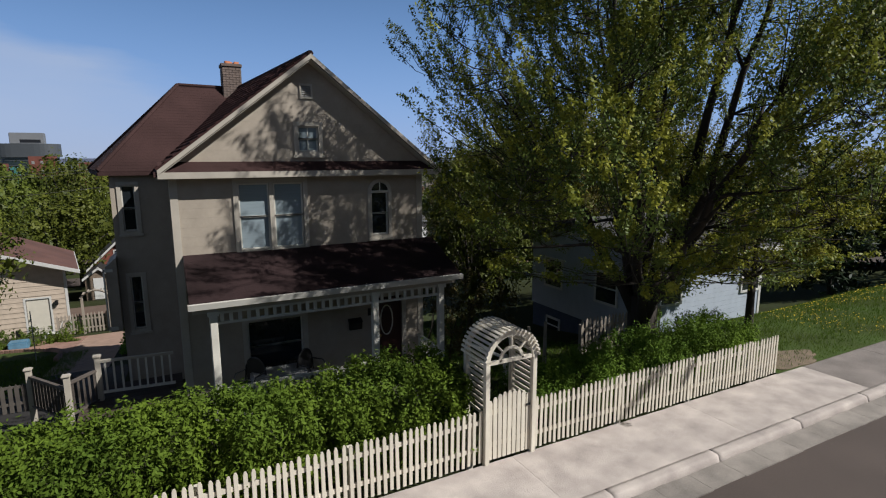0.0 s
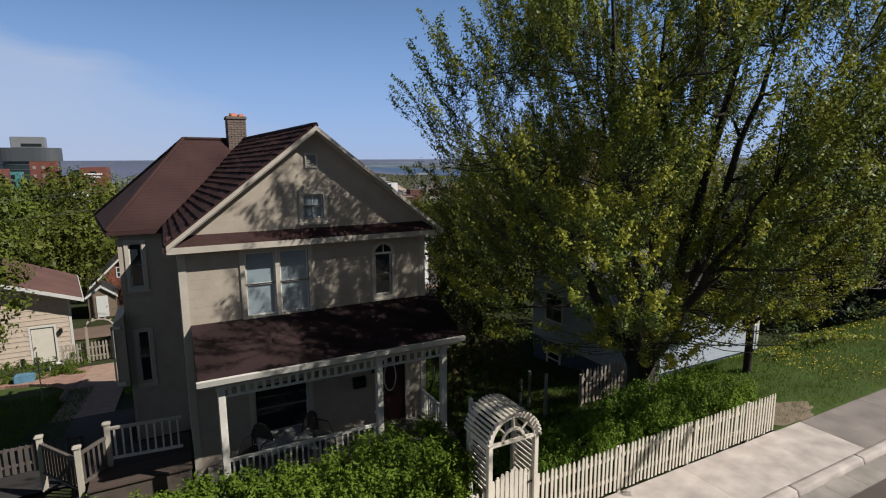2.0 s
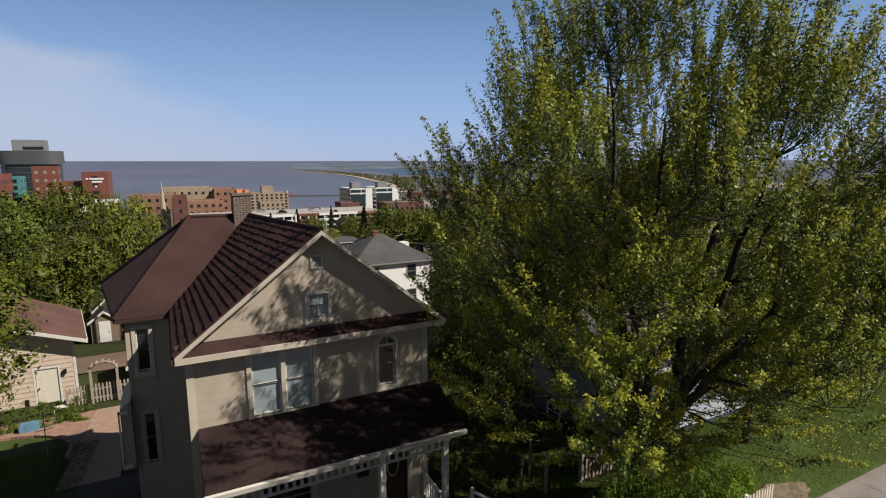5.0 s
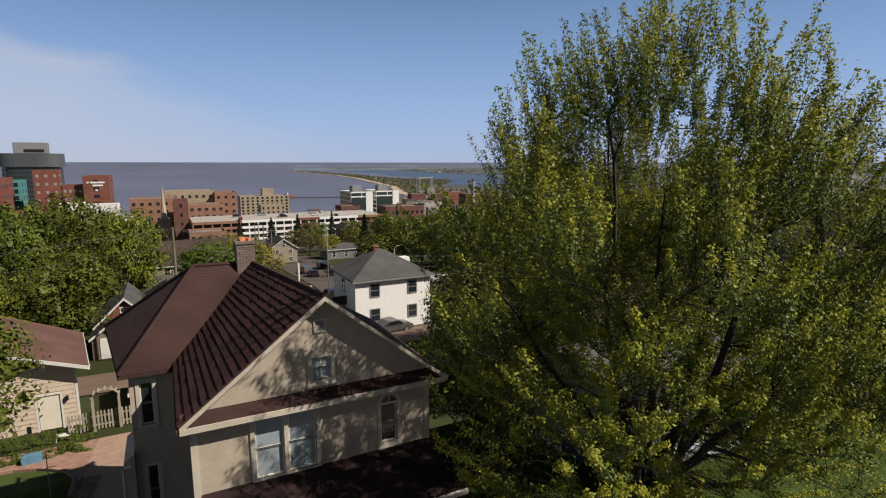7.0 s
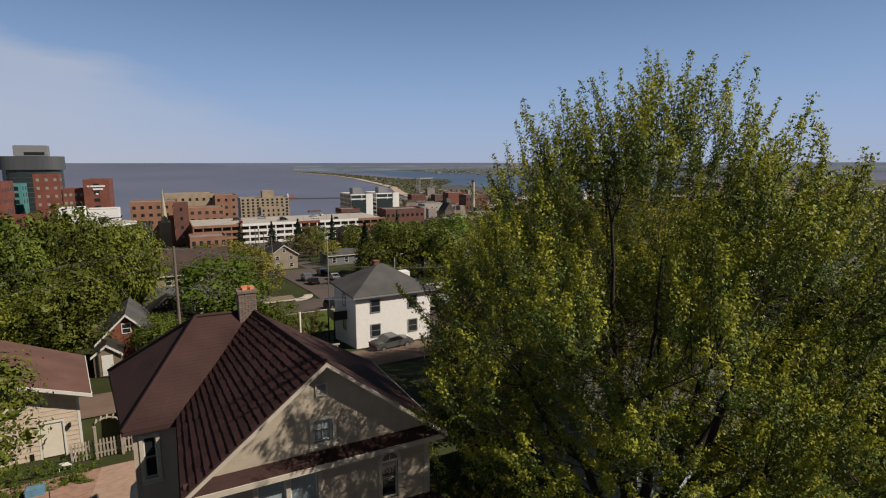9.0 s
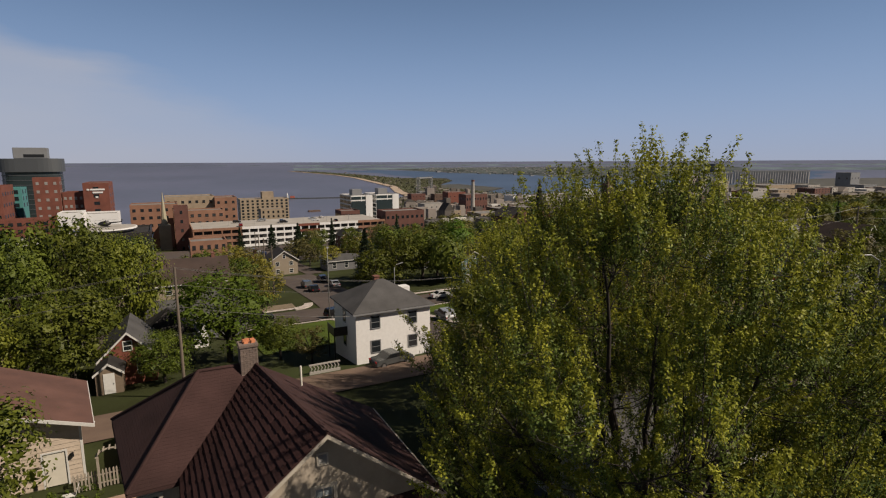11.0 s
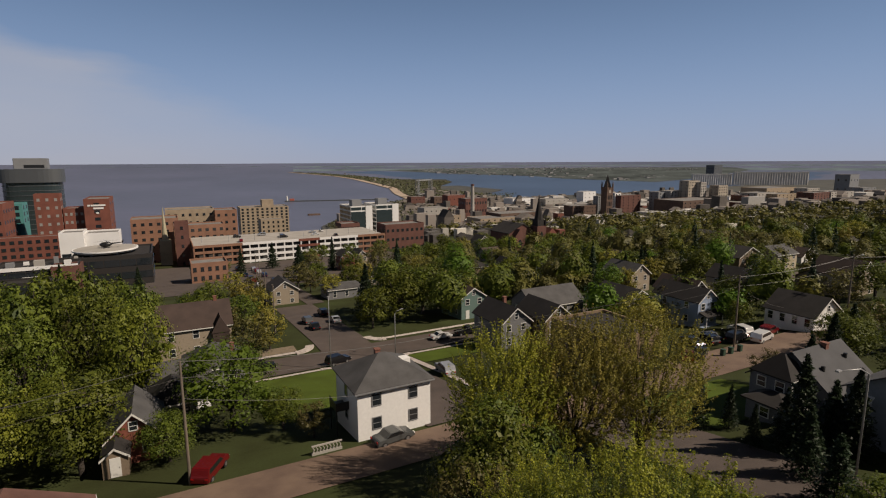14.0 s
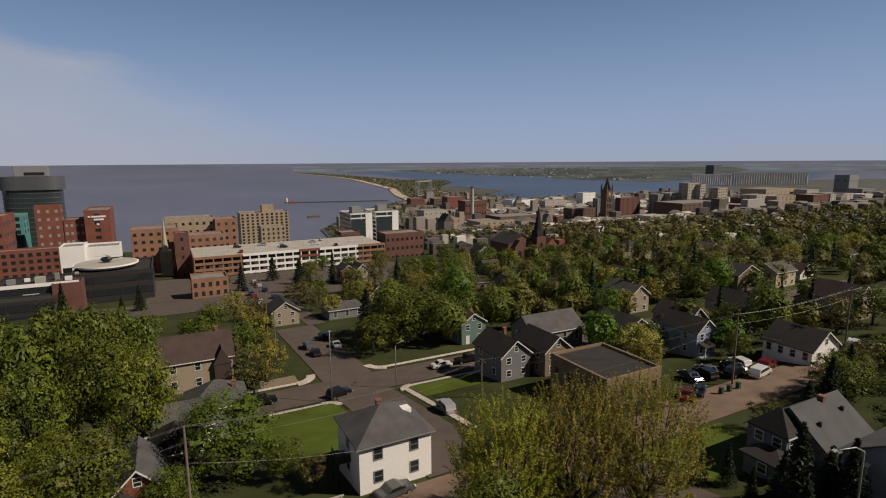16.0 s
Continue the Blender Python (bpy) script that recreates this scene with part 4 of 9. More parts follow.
# chimney
chim = rear(hp("chimney", Shape().box(1.99, 18.95, 6.2, 2.55, 19.5, 8.62), mat("mortar", (0.20, 0.17, 0.145), rough=0.9, vary=0.2, bump=0.3)))
hp("chimney_cap", Shape().box(1.95, 18.91, 8.60, 2.59, 19.54, 8.70), BRICK_OLD, chim, bevel=0.015)
cb = random.Random(14)
brick_me = {}
for side in range(4):
    for r in range(27):
        z = 6.56 + 0.075 * r
        for k in range(-1, 3):
            a0, a1 = max(0.0, 0.2 * k + (0.1 if r % 2 else 0.0)), min(0.55, 0.2 * k + 0.2 + (0.1 if r % 2 else 0.0))
            if a1 - a0 < 0.04 or side == 2:
                continue
            key = (round(a1 - a0, 3), side % 2)
            w_ = a1 - a0 - 0.010
            if key not in brick_me:
                brick_me[key] = (Shape().box(0, -0.012, 0, w_, 0.02, 0.064) if side % 2 == 0 else Shape().box(-0.02, 0, 0, 0.012, w_, 0.064)).mesh("brick")
                brick_me[key].materials.append(BRICK_OLD)
            off = cb.uniform(-0.004, 0.004)
            at_ = {0: (1.995 + a0, 18.95 + off, z), 1: (2.55 + off, 18.955 + a0, z), 3: (1.998 + off, 18.955 + a0, z)}[side]
            part("brick", brick_me[key], BRICK_OLD, chim, at=at_)
rb = random.Random(4)
pots = Shape()
for i in range(7):
    x, y, q = rb.uniform(2.08, 2.42), rb.uniform(19.05, 19.38), rb.uniform(0.06, 0.11)
    pots.prism([(x, y, 8.68), (x + q * 1.5, y + q * 0.4, 8.68), (x + q * 1.2, y + q * 1.4, 8.68), (x - q * 0.2, y + q, 8.68)], (q * 0.2, 0.02, q * rb.uniform(0.8, 1.4)))
hp("clay_rubble", pots, CLAY, chim, "broken orange clay flue tile")
rear(hp("vent_pipe", Shape().tube([(3.78, 18.0, 7.3), (3.78, 18.0, 8.0)], [0.035, 0.035], 10), WHITE_PAINT))

# porch
PX0, PX1, PY = 0.28, 6.36, 11.25
hp("porch_roof", Shape().slab((PX0, PY, 2.90), (PX1, PY, 2.90), (PX1, Y0 - 0.002, 3.60), (PX0, Y0 - 0.002, 3.60), 0.08), PORCH_SHINGLE_SHADED)
hp("porch_gutter", Shape().prism([(PX0 - 0.03, PY - 0.10, 2.88), (PX0 - 0.03, PY, 2.88), (PX0 - 0.03, PY, 2.76), (PX0 - 0.03, PY - 0.07, 2.76)], (PX1 - PX0 + 0.06, 0, 0)), mat("white_gutter", (0.72, 0.69, 0.62), rough=0.4, vary=0.08))
hp("porch_beam", Shape().box(PX0 + 0.05, PY + 0.18, 2.62, PX1 - 0.05, PY + 0.34, 2.82).box(PX0 + 0.30, PY + 0.34, 2.62, PX0 + 0.44, Y0, 2.82).box(PX1 - 0.48, PY + 0.34, 2.62, PX1 - 0.34, Y0, 2.82), CREAM_TRIM)
hp("porch_ceiling", Shape().box(PX0 + 0.05, PY + 0.02, 2.82, PX1 - 0.05, Y0 - 0.002, 2.85), CREAM_TRIM)
for gx in (PX0 + 0.02, PX1 - 0.07):
    hp("porch_gable_end", Shape().prism([(gx, PY + 0.1, 2.84), (gx, Y0 - 0.002, 2.84), (gx, Y0 - 0.002, 3.50)], (0.05, 0, 0)), CREAM_TRIM)
COLS = (0.71, 4.20, 5.93)
CY = PY + 0.26
for x in COLS:
    c = hp("column", Shape().box(x - 0.075, CY - 0.075, 0.14, x + 0.075, CY + 0.075, 2.62), WHITE_PAINT, bevel=0.012)
    hp("capital", Shape().box(x - 0.105, CY - 0.105, 2.54, x + 0.105, CY + 0.105, 2.63), WHITE_PAINT, c)
    hp("plinth", Shape().box(x - 0.10, CY - 0.10, 0.14, x + 0.10, CY + 0.10, 0.30), WHITE_PAINT, c)
for a, b in ((COLS[0], COLS[1]), (COLS[1], COLS[2])):
    v = hp("valance", Shape().box(a + 0.08, CY - 0.03, 2.56, b - 0.08, CY + 0.03, 2.615).box(a + 0.08, CY - 0.03, 2.34, b - 0.08, CY + 0.03, 2.39), WHITE_PAINT)
    n = int((b - a - 0.2) / 0.17)
    for i in range(n):
        x = a + 0.08 + (b - a - 0.16) * (i + 0.5) / n
        hp("spindle", Shape().box(x - 0.035, CY - 0.018, 2.39, x + 0.035, CY + 0.018, 2.56), WHITE_PAINT, v)
hp("porch_floor", Shape().box(PX0 + 0.1, PY + 0.12, 0.04, PX1 - 0.1, Y0 - 0.002, 0.15).box(PX0 + 0.2, PY + 0.2, -0.4, PX1 - 0.2, Y0, 0.04), mat("grey_deck", (0.16, 0.145, 0.13), rough=0.7, stretch=(0.3, 8, 1)))


def balustrade(name, p, q, z0, z1, gap, parent_fn, paint_=WHITE_PAINT):
    """A rail with square balusters from p to q (both in plan)."""
    p, q = Vector((*p, 0)), Vector((*q, 0))
    d = (q - p).normalized()
    n = Vector((-d.y, d.x, 0)) * 0.035
    bars = []
    for za_, zb_ in ((z1 - 0.06, z1), (z0, z0 + 0.05)):
        bars.append(Shape().prism([p - n + Vector((0, 0, za_)), q - n + Vector((0, 0, za_)), q + n + Vector((0, 0, za_)), p + n + Vector((0, 0, za_))], (0, 0, zb_ - za_)))
    r = parent_fn(name, bars[0])
    part("bottom_rail", bars[1], paint_, r)
    k = max(2, int((q - p).length / gap))
    for i in range(k):
        c = p.lerp(q, (i + 0.5) / k)
        part("baluster", Shape().box(c.x - 0.02, c.y - 0.02, z0 + 0.05, c.x + 0.02, c.y + 0.02, z1 - 0.06), paint_, r)
    return r


balustrade("porch_rail", (COLS[0] + 0.08, CY), (COLS[1] - 0.08, CY), 0.26, 0.94, 0.13, lambda n, s: hp(n, s, WHITE_PAINT))
balustrade("porch_rail", (COLS[2], CY + 0.08), (COLS[2], Y0 - 0.01), 0.26, 0.94, 0.13, lambda n, s: hp(n, s, WHITE_PAINT))
# entrance
dr = hp("door", Shape().box(DOOR[0], Y0 + 0.05, DOOR[2], DOOR[1], Y0 + 0.1, DOOR[3]), mat("dark_door", (0.055, 0.022, 0.02), rough=0.35, vary=0.2))
hoop = [(5.02 + math.cos(2 * math.pi * i / 24) * 0.17, Y0 + 0.03, 1.45 + math.sin(2 * math.pi * i / 24) * 0.40) for i in range(25)]
hp("oval_trim", Shape().tube(hoop, [0.018] * 25, 6), WHITE_PAINT, dr, "white oval ring on the door")
hp("door_handle", Shape().tube([(4.82, Y0 + 0.05, 1.05), (4.82, Y0 - 0.01, 1.05)], [0.03, 0.035], 8), mat("brass", (0.5, 0.36, 0.15), rough=0.3, metal=0.9), dr)
hp("door_casing", Shape().box(DOOR[0] - 0.12, Y0 - 0.03, 0.15, DOOR[0], Y0 + 0.06, DOOR[3] + 0.12).box(DOOR[1], Y0 - 0.03, 0.15, DOOR[1] + 0.12, Y0 + 0.06, DOOR[3] + 0.12).box(DOOR[0], Y0 - 0.03, DOOR[3], DOOR[1], Y0 + 0.06, DOOR[3] + 0.12), CREAM_TRIM)
steps_porch = thing("porch_steps", seat(5.06, 10.9, 0), "grey wooden steps up to the porch", "steps")
for i in range(2):
    part("step", Shape().box(-0.75, -0.55 + 0.32 * i, -0.1, 0.75, 0.55, 0.0 + 0.075 * i), mat("grey_deck", (0.16, 0.145, 0.13)), steps_porch, bevel=0.01)
handrail = thing("stair_handrail", seat(6.62, 11.3, 0), "white wooden handrail beside the steps", "handrail")
part("post", Shape().box(-0.045, -0.045, -0.15, 0.045, 0.045, 1.15), WHITE_PAINT, handrail, bevel=0.01)
part("post", Shape().box(0.655, -0.745, -0.15, 0.745, -0.655, 0.85), WHITE_PAINT, handrail, bevel=0.01)
part("rail", Shape().tube([(0, 0, 1.05), (0.7, -0.7, 0.75)], [0.04, 0.04], 6), WHITE_PAINT, handrail)
mail = thing("mailbox", seat(4.13, Y0 - 0.06, 1.35), "small black wall mailbox beside the door", "mailbox")
part("box", Shape().box(-0.17, -0.06, 0, 0.17, 0.06, 0.22), mat("black_metal", (0.015, 0.015, 0.016), rough=0.4), mail, bevel=0.01)
part("lid", Shape().prism([(-0.18, -0.08, 0.20), (-0.18, 0.06, 0.29), (-0.18, 0.06, 0.22)], (0.36, 0, 0)), mat("black_metal", (0.015, 0.015, 0.016)), mail)
BLACKM = MATS["black_metal"]
light_w = thing("wall_switch_plate", seat(4.52, Y0 - 0.02, 1.75), "dark bell plate on the door frame", "bell plate")
part("plate", Shape().box(-0.04, -0.02, -0.1, 0.04, 0.01, 0.1), BLACKM, light_w, bevel=0.006)
ptable = thing("porch_table", seat(2.05, 12.15, 0.15), "small porch table under a pale cloth", "table")
part("cloth", Shape().box(-0.62, -0.32, 0.45, 0.62, 0.32, 0.74), mat("pale_cloth", (0.30, 0.30, 0.29), rough=0.9, stretch=(9, 9, 0.6), vary=0.2), ptable, bevel=0.03)
for x in (-0.5, 0.5):
    for y in (-0.24, 0.24):
        part("leg", Shape().tube([(x, y, 0), (x, y, 0.5)], [0.02, 0.02], 6), BLACKM, ptable)


def wire_chair(at, turn):
    c = thing("porch_chair", at, "black wire-mesh patio chair with rounded back", "chair", "chairs on the porch", turn)
    c.scale = (1.15, 1.15, 1.22)
    part("seat", Shape().box(-0.24, -0.24, 0.40, 0.24, 0.24, 0.44), BLACKM, c, bevel=0.015)
    back = [(math.cos(math.pi * i / 8) * 0.26, 0.24, 0.62 + math.sin(math.pi * i / 8) * 0.30) for i in range(9)]
    part("back_frame", Shape().tube([(0.26, 0.22, 0.42)] + back + [(-0.26, 0.22, 0.42)], [0.016] * 11, 6), BLACKM, c)
    part("backrest", Shape().prism([(x * 0.95, y + 0.005, z) for x, y, z in back] + [(-0.24, 0.245, 0.44), (0.24, 0.245, 0.44)], (0, 0.012, 0)), BLACKM, c)
    for x in (-0.22, 0.22):
        for y in (-0.22, 0.22):
            part("leg", Shape().tube([(x, y, 0.42), (x * 1.15, y * 1.15, 0)], [0.014, 0.012], 6), BLACKM, c)
        part("arm", Shape().tube([(x * 1.1, 0.22, 0.66), (x * 1.15, -0.05, 0.66), (x * 1.1, -0.2, 0.42)], [0.014] * 3, 6), BLACKM, c)


wire_chair(seat(2.85, 12.05, 0.15), 40)
wire_chair(seat(1.35, 12.05, 0.15), -50)
# side deck with white railings, and a stair rail darkened to paint in shade
SHADED_RAIL = mat("shaded_stair_rail", (0.12, 0.10, 0.085), rough=0.7, vary=0.2)
deck = thing("side_deck", (-0.95, 13.9, 0), "brown plank side deck with white railings", "deck")
# planks are darkened and the skirt toned to carry the deck's shade
for i in range(9):
    part("plank", Shape().box(-1.05, -0.95 + 0.21 * i, 0.18, 1.02, -0.95 + 0.21 * i + 0.195, 0.22), mat("shaded_deck_plank", (0.07, 0.05, 0.04), rough=0.8, stretch=(0.5, 6, 1), ob_vary=0.3), deck)
part("skirt", Shape().box(-1.03, -0.9, -0.4, 1.0, 0.9, 0.18), mat("deck_shade", (0.10, 0.08, 0.065)), deck)


def newel(x, y, parent, h=1.25, z=0.2):
    p = part("newel_post", Shape().box(x - 0.06, y - 0.06, z, x + 0.06, y + 0.06, h), CREAM_TRIM, parent, bevel=0.01)
    part("cap", Shape().prism([(x - 0.085, y - 0.085, h), (x + 0.085, y - 0.085, h), (x + 0.085, y + 0.085, h), (x - 0.085, y + 0.085, h)], (0, 0, 0.05)), CREAM_TRIM, p, bevel=0.015)


balustrade("railing", (-0.62, 0.0), (0.86, -0.15), 0.38, 1.18, 0.15, lambda n, s: part(n, s, CREAM_TRIM, deck))
newel(-0.68, 0.02, deck)
newel(-1.19, -0.63, deck, 1.12, -0.3)
part("post_base", Shape().box(-1.30, -0.74, -0.35, -1.08, -0.52, -0.02), CREAM_TRIM, deck, bevel=0.03)
balustrade("railing", (-1.16, -0.56), (-0.72, 0.0), 0.22, 0.98, 0.13, lambda n, s: part(n, s, SHADED_RAIL, deck), SHADED_RAIL)
balustrade("railing", (-2.05, 0.6), (-1.22, -0.57), 0.1, 0.86, 0.13, lambda n, s: part(n, s, SHADED_RAIL, deck), SHADED_RAIL)
newel(-2.08, 0.64, deck, 0.98, -0.35)

# ---- shingles, one by one, on the front part of the main roof and its wing ----
tabs = {}
sh_rnd = random.Random(11)


def shingle_field(roof, rows, width):
    """Courses of thick shingles up the slope; each butt stands proud of the course below and the joints are out of step."""
    for r in range(rows):
        v0 = r / rows
        a, first, end = 0.0, True, TY - RF
        while a < end - 0.02:
            b = min(end, a + width * sh_rnd.choice((0.6, 0.8, 1.0, 1.2)) * (0.5 if first and r % 2 else 1.0))
            first = False
            if end - b < 0.15:
                b = end
            u = (a + b) / 2 / end
            up = slope(u, 1) - slope(u, 0)
            course, up = up.length / rows, up.normalized()
            along = (slope(min(1, u + 0.05), v0) - slope(max(0, u - 0.05), v0)).normalized()
            nrm = up.cross(along).normalized()
            if nrm.z < 0:
                nrm = -nrm
            key = round(b - a, 2)
            if key not in tabs:
                t = Shape()
                t.v = [(0.005, -0.012, -0.03), (key - 0.005, -0.012, -0.03), (key - 0.003, 0.24, -0.02), (0.003, 0.24, -0.02), (0.005, -0.012, 0.046), (key - 0.005, -0.012, 0.046), (key - 0.003, 0.24, 0.010), (0.003, 0.24, 0.010)]
                t.f = [(4, 5, 6, 7), (0, 1, 5, 4), (1, 2, 6, 5), (3, 0, 4, 7)]
                tabs[key] = t.mesh("shingle")
                tabs[key].materials.append(SHINGLE)
            ob = part("shingle", tabs[key], SHINGLE, roof)
            m = Matrix((along, up, nrm)).transposed().to_4x4()
            m.translation = slope(a / end, v0) + nrm * sh_rnd.uniform(0, 0.010)
            ob.matrix_basis = m
            a = b


shingle_field(main_roof, 19, 0.48)


# ---- front garden: fence, gate arbour, hedge, kerb ----
FY = 7.85
picket_mesh = Shape().prism([(-0.033, 0, 0.03), (0.033, 0, 0.03), (0.033, 0, 1.03), (0.016, 0, 1.08), (-0.016, 0, 1.08), (-0.033, 0, 1.03)], (0, 0.02, 0)).mesh("picket", bevel=0.004)
picket_mesh.materials.append(FENCE_PAINT)
fr = random.Random(5)


def picket_fence(x0, x1, label, gap=0.116, y=FY, z=0.0, scale=1.0, mesh=None, category="fence", name="picket_fence"):
    f = thing(name, (x0, y, z), label, category, "picket fences")
    n = int((x1 - x0) / gap)
    wood = mesh.materials[0] if mesh else FENCE_PAINT
    for zz in (0.28, 0.80):
        part("rail", Shape().box(0, 0.022, zz * scale, x1 - x0, 0.06, (zz + 0.08) * scale), wood, f)
    for i in range(int((x1 - x0) / 2.3) + 1):
        x = min(i * 2.3, x1 - x0 - 0.05)
        part("post", Shape().box(x - 0.045, 0.06, -0.1, x + 0.045, 0.15, 1.0 * scale), wood, f)
    for i in range(n + 1):
        p = part("picket", mesh or picket_mesh, wood, f, at=((x1 - x0) * i / n, fr.uniform(-0.006, 0.006), fr.uniform(-0.02, 0.02)))
        p.rotation_euler[1] = radians(fr.uniform(-1.2, 1.2))
        p.scale[2] = scale
    return f


picket_fence(-2.2, 4.86, "cream-painted wooden picket fence in front of a clipped hedge")
picket_fence(6.16, 14.02, "cream-painted wooden picket fence beside the sidewalk")
AX0, AX1, AY1, SPRING = 4.98, 6.04, 8.55, 1.98
arb = thing("garden_arbour", ((AX0 + AX1) / 2, FY, 0), "cream-painted arched wooden garden arbour with slatted sides and top", "arbour")
half, depth = (AX1 - AX0) / 2, AY1 - FY
for x in (-half, half):
    for y in (-0.02, depth):
        part("post", Shape().box(x - 0.05, y - 0.05, -0.05, x + 0.05, y + 0.05, SPRING), FENCE_PAINT, arb, bevel=0.008)
    for i in range(9):
        z = 0.95 + 0.115 * i
        part("side_slat", Shape().box(x - 0.012, 0.03, z, x + 0.012, depth - 0.05, z + 0.06), FENCE_PAINT, arb)


def arc(r0, r1, y0, y1, n=18, a0=0.0, a1=math.pi):
    """A bent flat bar: one closed strip of four corners at each step."""
    s = Shape()
    for i in range(n + 1):
        a = a0 + (a1 - a0) * i / n
        s.v += [(math.cos(a) * k, y, SPRING + math.sin(a) * k) for k, y in ((r0, y0), (r1, y0), (r1, y1), (r0, y1))]
    for i in range(n):
        s.f += [(4 * i + j, 4 * i + (j + 1) % 4, 4 * i + 4 + (j + 1) % 4, 4 * i + 4 + j) for j in range(4)]
    s.f += [(0, 1, 2, 3), (4 * n + 3, 4 * n + 2, 4 * n + 1, 4 * n)]
    return s


for y in (-0.06, depth - 0.02):
    part("arch", arc(half - 0.05, half + 0.05, y, y + 0.06), FENCE_PAINT, arb)
part("inner_arch", arc(half * 0.42, half * 0.52, -0.05, -0.01), FENCE_PAINT, arb)
part("crossbar", Shape().box(-half + 0.05, -0.05, SPRING - 0.03, half - 0.05, -0.005, SPRING + 0.04), FENCE_PAINT, arb)
for q in (45, 90, 135):
    a = radians(q)
    part("spoke", Shape().tube([(math.cos(a) * half * 0.5, -0.03, SPRING + math.sin(a) * half * 0.5), (math.cos(a) * (half - 0.04), -0.03, SPRING + math.sin(a) * (half - 0.04))], [0.022, 0.022], 6), FENCE_PAINT, arb)
for i in range(21):
    a = math.pi * (i + 0.5) / 21
    x, z = math.cos(a) * (half + 0.062), SPRING + math.sin(a) * (half + 0.062)
    t = Vector((-math.sin(a), 0, math.cos(a))) * 0.024
    o = Vector((math.cos(a), 0, math.sin(a))) * 0.018
    c = Vector((x, -0.12, z))
    part("top_slat", Shape().prism([c - t - o, c + t - o, c + t + o, c - t + o], (0, depth + 0.22, 0)), FENCE_PAINT, arb)
gate = thing("garden_gate", ((AX0 + AX1) / 2, FY - 0.01, 0), "closed cream picket garden gate with a curved top under the arbour", "gate")
for zz in (0.30, 0.95):
    part("gate_rail", Shape().box(-half + 0.07, 0.02, zz, half - 0.07, 0.055, zz + 0.08), FENCE_PAINT, gate)
for i in range(9):
    x = -half + 0.10 + (2 * half - 0.20) * i / 8
    h = 1.17 + 0.19 * (1 - (x / half) ** 2)
    part("gate_picket", Shape().prism([(x - 0.042, 0, 0.05), (x + 0.042, 0, 0.05), (x + 0.042, 0, h - 0.05), (x + 0.02, 0, h), (x - 0.02, 0, h), (x - 0.042, 0, h - 0.05)], (0, 0.02, 0)), FENCE_PAINT, gate)
part("latch", Shape().box(half - 0.16, -0.02, 0.98, half - 0.06, 0.0, 1.02), BLACKM, gate)

hr = random.Random(21)


def shrub_row(name, x0, x1, y0, y1, top, n, size, label, material=HEDGE_LEAF, z=0.0, lump=0.25, category="hedge", stems=4):
    h = thing(name, ((x0 + x1) / 2, (y0 + y1) / 2, z), label, category)
    ox, oy = (x0 + x1) / 2, (y0 + y1) / 2
    pts = [(p[0] - ox, p[1] - oy) + p[2:] for p in bush_points(x0, x1, y0, y1, top, n, hr, lump=lump)]
    part("foliage", leaf_mesh("foliage", pts, size, material, 0.9, 0.5), material, h)
    for i in range(stems):
        x, y = hr.uniform(x0 + 0.2, x1 - 0.2) - ox, hr.uniform(y0 + 0.3, y1 - 0.3) - oy
        st = Shape()
        for _ in range(3):
            st.tube(bend((x, y, -0.1), (x + hr.uniform(-0.4, 0.4), y + hr.uniform(-0.3, 0.3), top * 0.85), hr, 3), [0.025, 0.018, 0.012, 0.006], 5)
        part("stem", st, BARK, h)
    return h


shrub_row("hedge", -7.5, 4.92, 8.15, 9.75, 1.76, 100000, 0.076, "dense bright green clipped hedge in fresh leaf behind the fence", stems=14)
shrub_row("shrub", 6.3, 9.6, 8.3, 9.6, 1.05, 20000, 0.062, "loose green shrubs behind the picket fence", lump=0.5, category="shrub")
shrub_row("shrub", 9.6, 14.3, 8.5, 10.2, 1.15, 28000, 0.062, "bright green honeysuckle shrubs under the maple", lump=0.5, category="shrub")
shrub_row("shrub", 6.9, 9.4, 13.0, 17.0, 2.2, 5000, 0.10, "dark straggling shrubs in the shade beside the house", material=DULL_LEAF, lump=0.9, category="shrub", z=-0.4)

# sidewalk slabs, kerb and gutter stones, each of its own and worn at the edges
slabs = thing("sidewalk", (0, 0, 0), "pale rough concrete sidewalk of broad worn slabs", "sidewalk", kind="structure")
OLD_WALK = mat("older_sidewalk", (0.24, 0.21, 0.19), rough=0.9, vary=0.3, bump=0.6, fine=50, scale=1.2, detail=8)


def worn_bar(x0, x1, outline, chip, rnd, n=26):
    """A long stone with a worn profile: the outline (y, z) swept along x, nibbled by chip."""
    s, k = Shape(), len(outline)
    for i in range(n + 1):
        x = x0 + (x1 - x0) * i / n
        for j, (y, z) in enumerate(outline):
            c = chip * (noise.noise(Vector((x * 1.9, y * 7, 1.0))) + 0.8 * noise.noise(Vector((x * 6.5, y * 9, 4.0)))) if 0 < j < k - 1 else 0.0
            end = 0.006 if i in (0, n) and 0 < j < k - 1 else 0.0
            s.v.append((x, y + c, z + c * 0.6 - end))
    for i in range(n):
        for j in range(k - 1):
            a_, b_ = i * k + j, (i + 1) * k + j
            s.f.append((a_, b_, b_ + 1, a_ + 1))
    s.f += [tuple(range(k)), tuple(n * k + j for j in range(k - 1, -1, -1))]
    return s


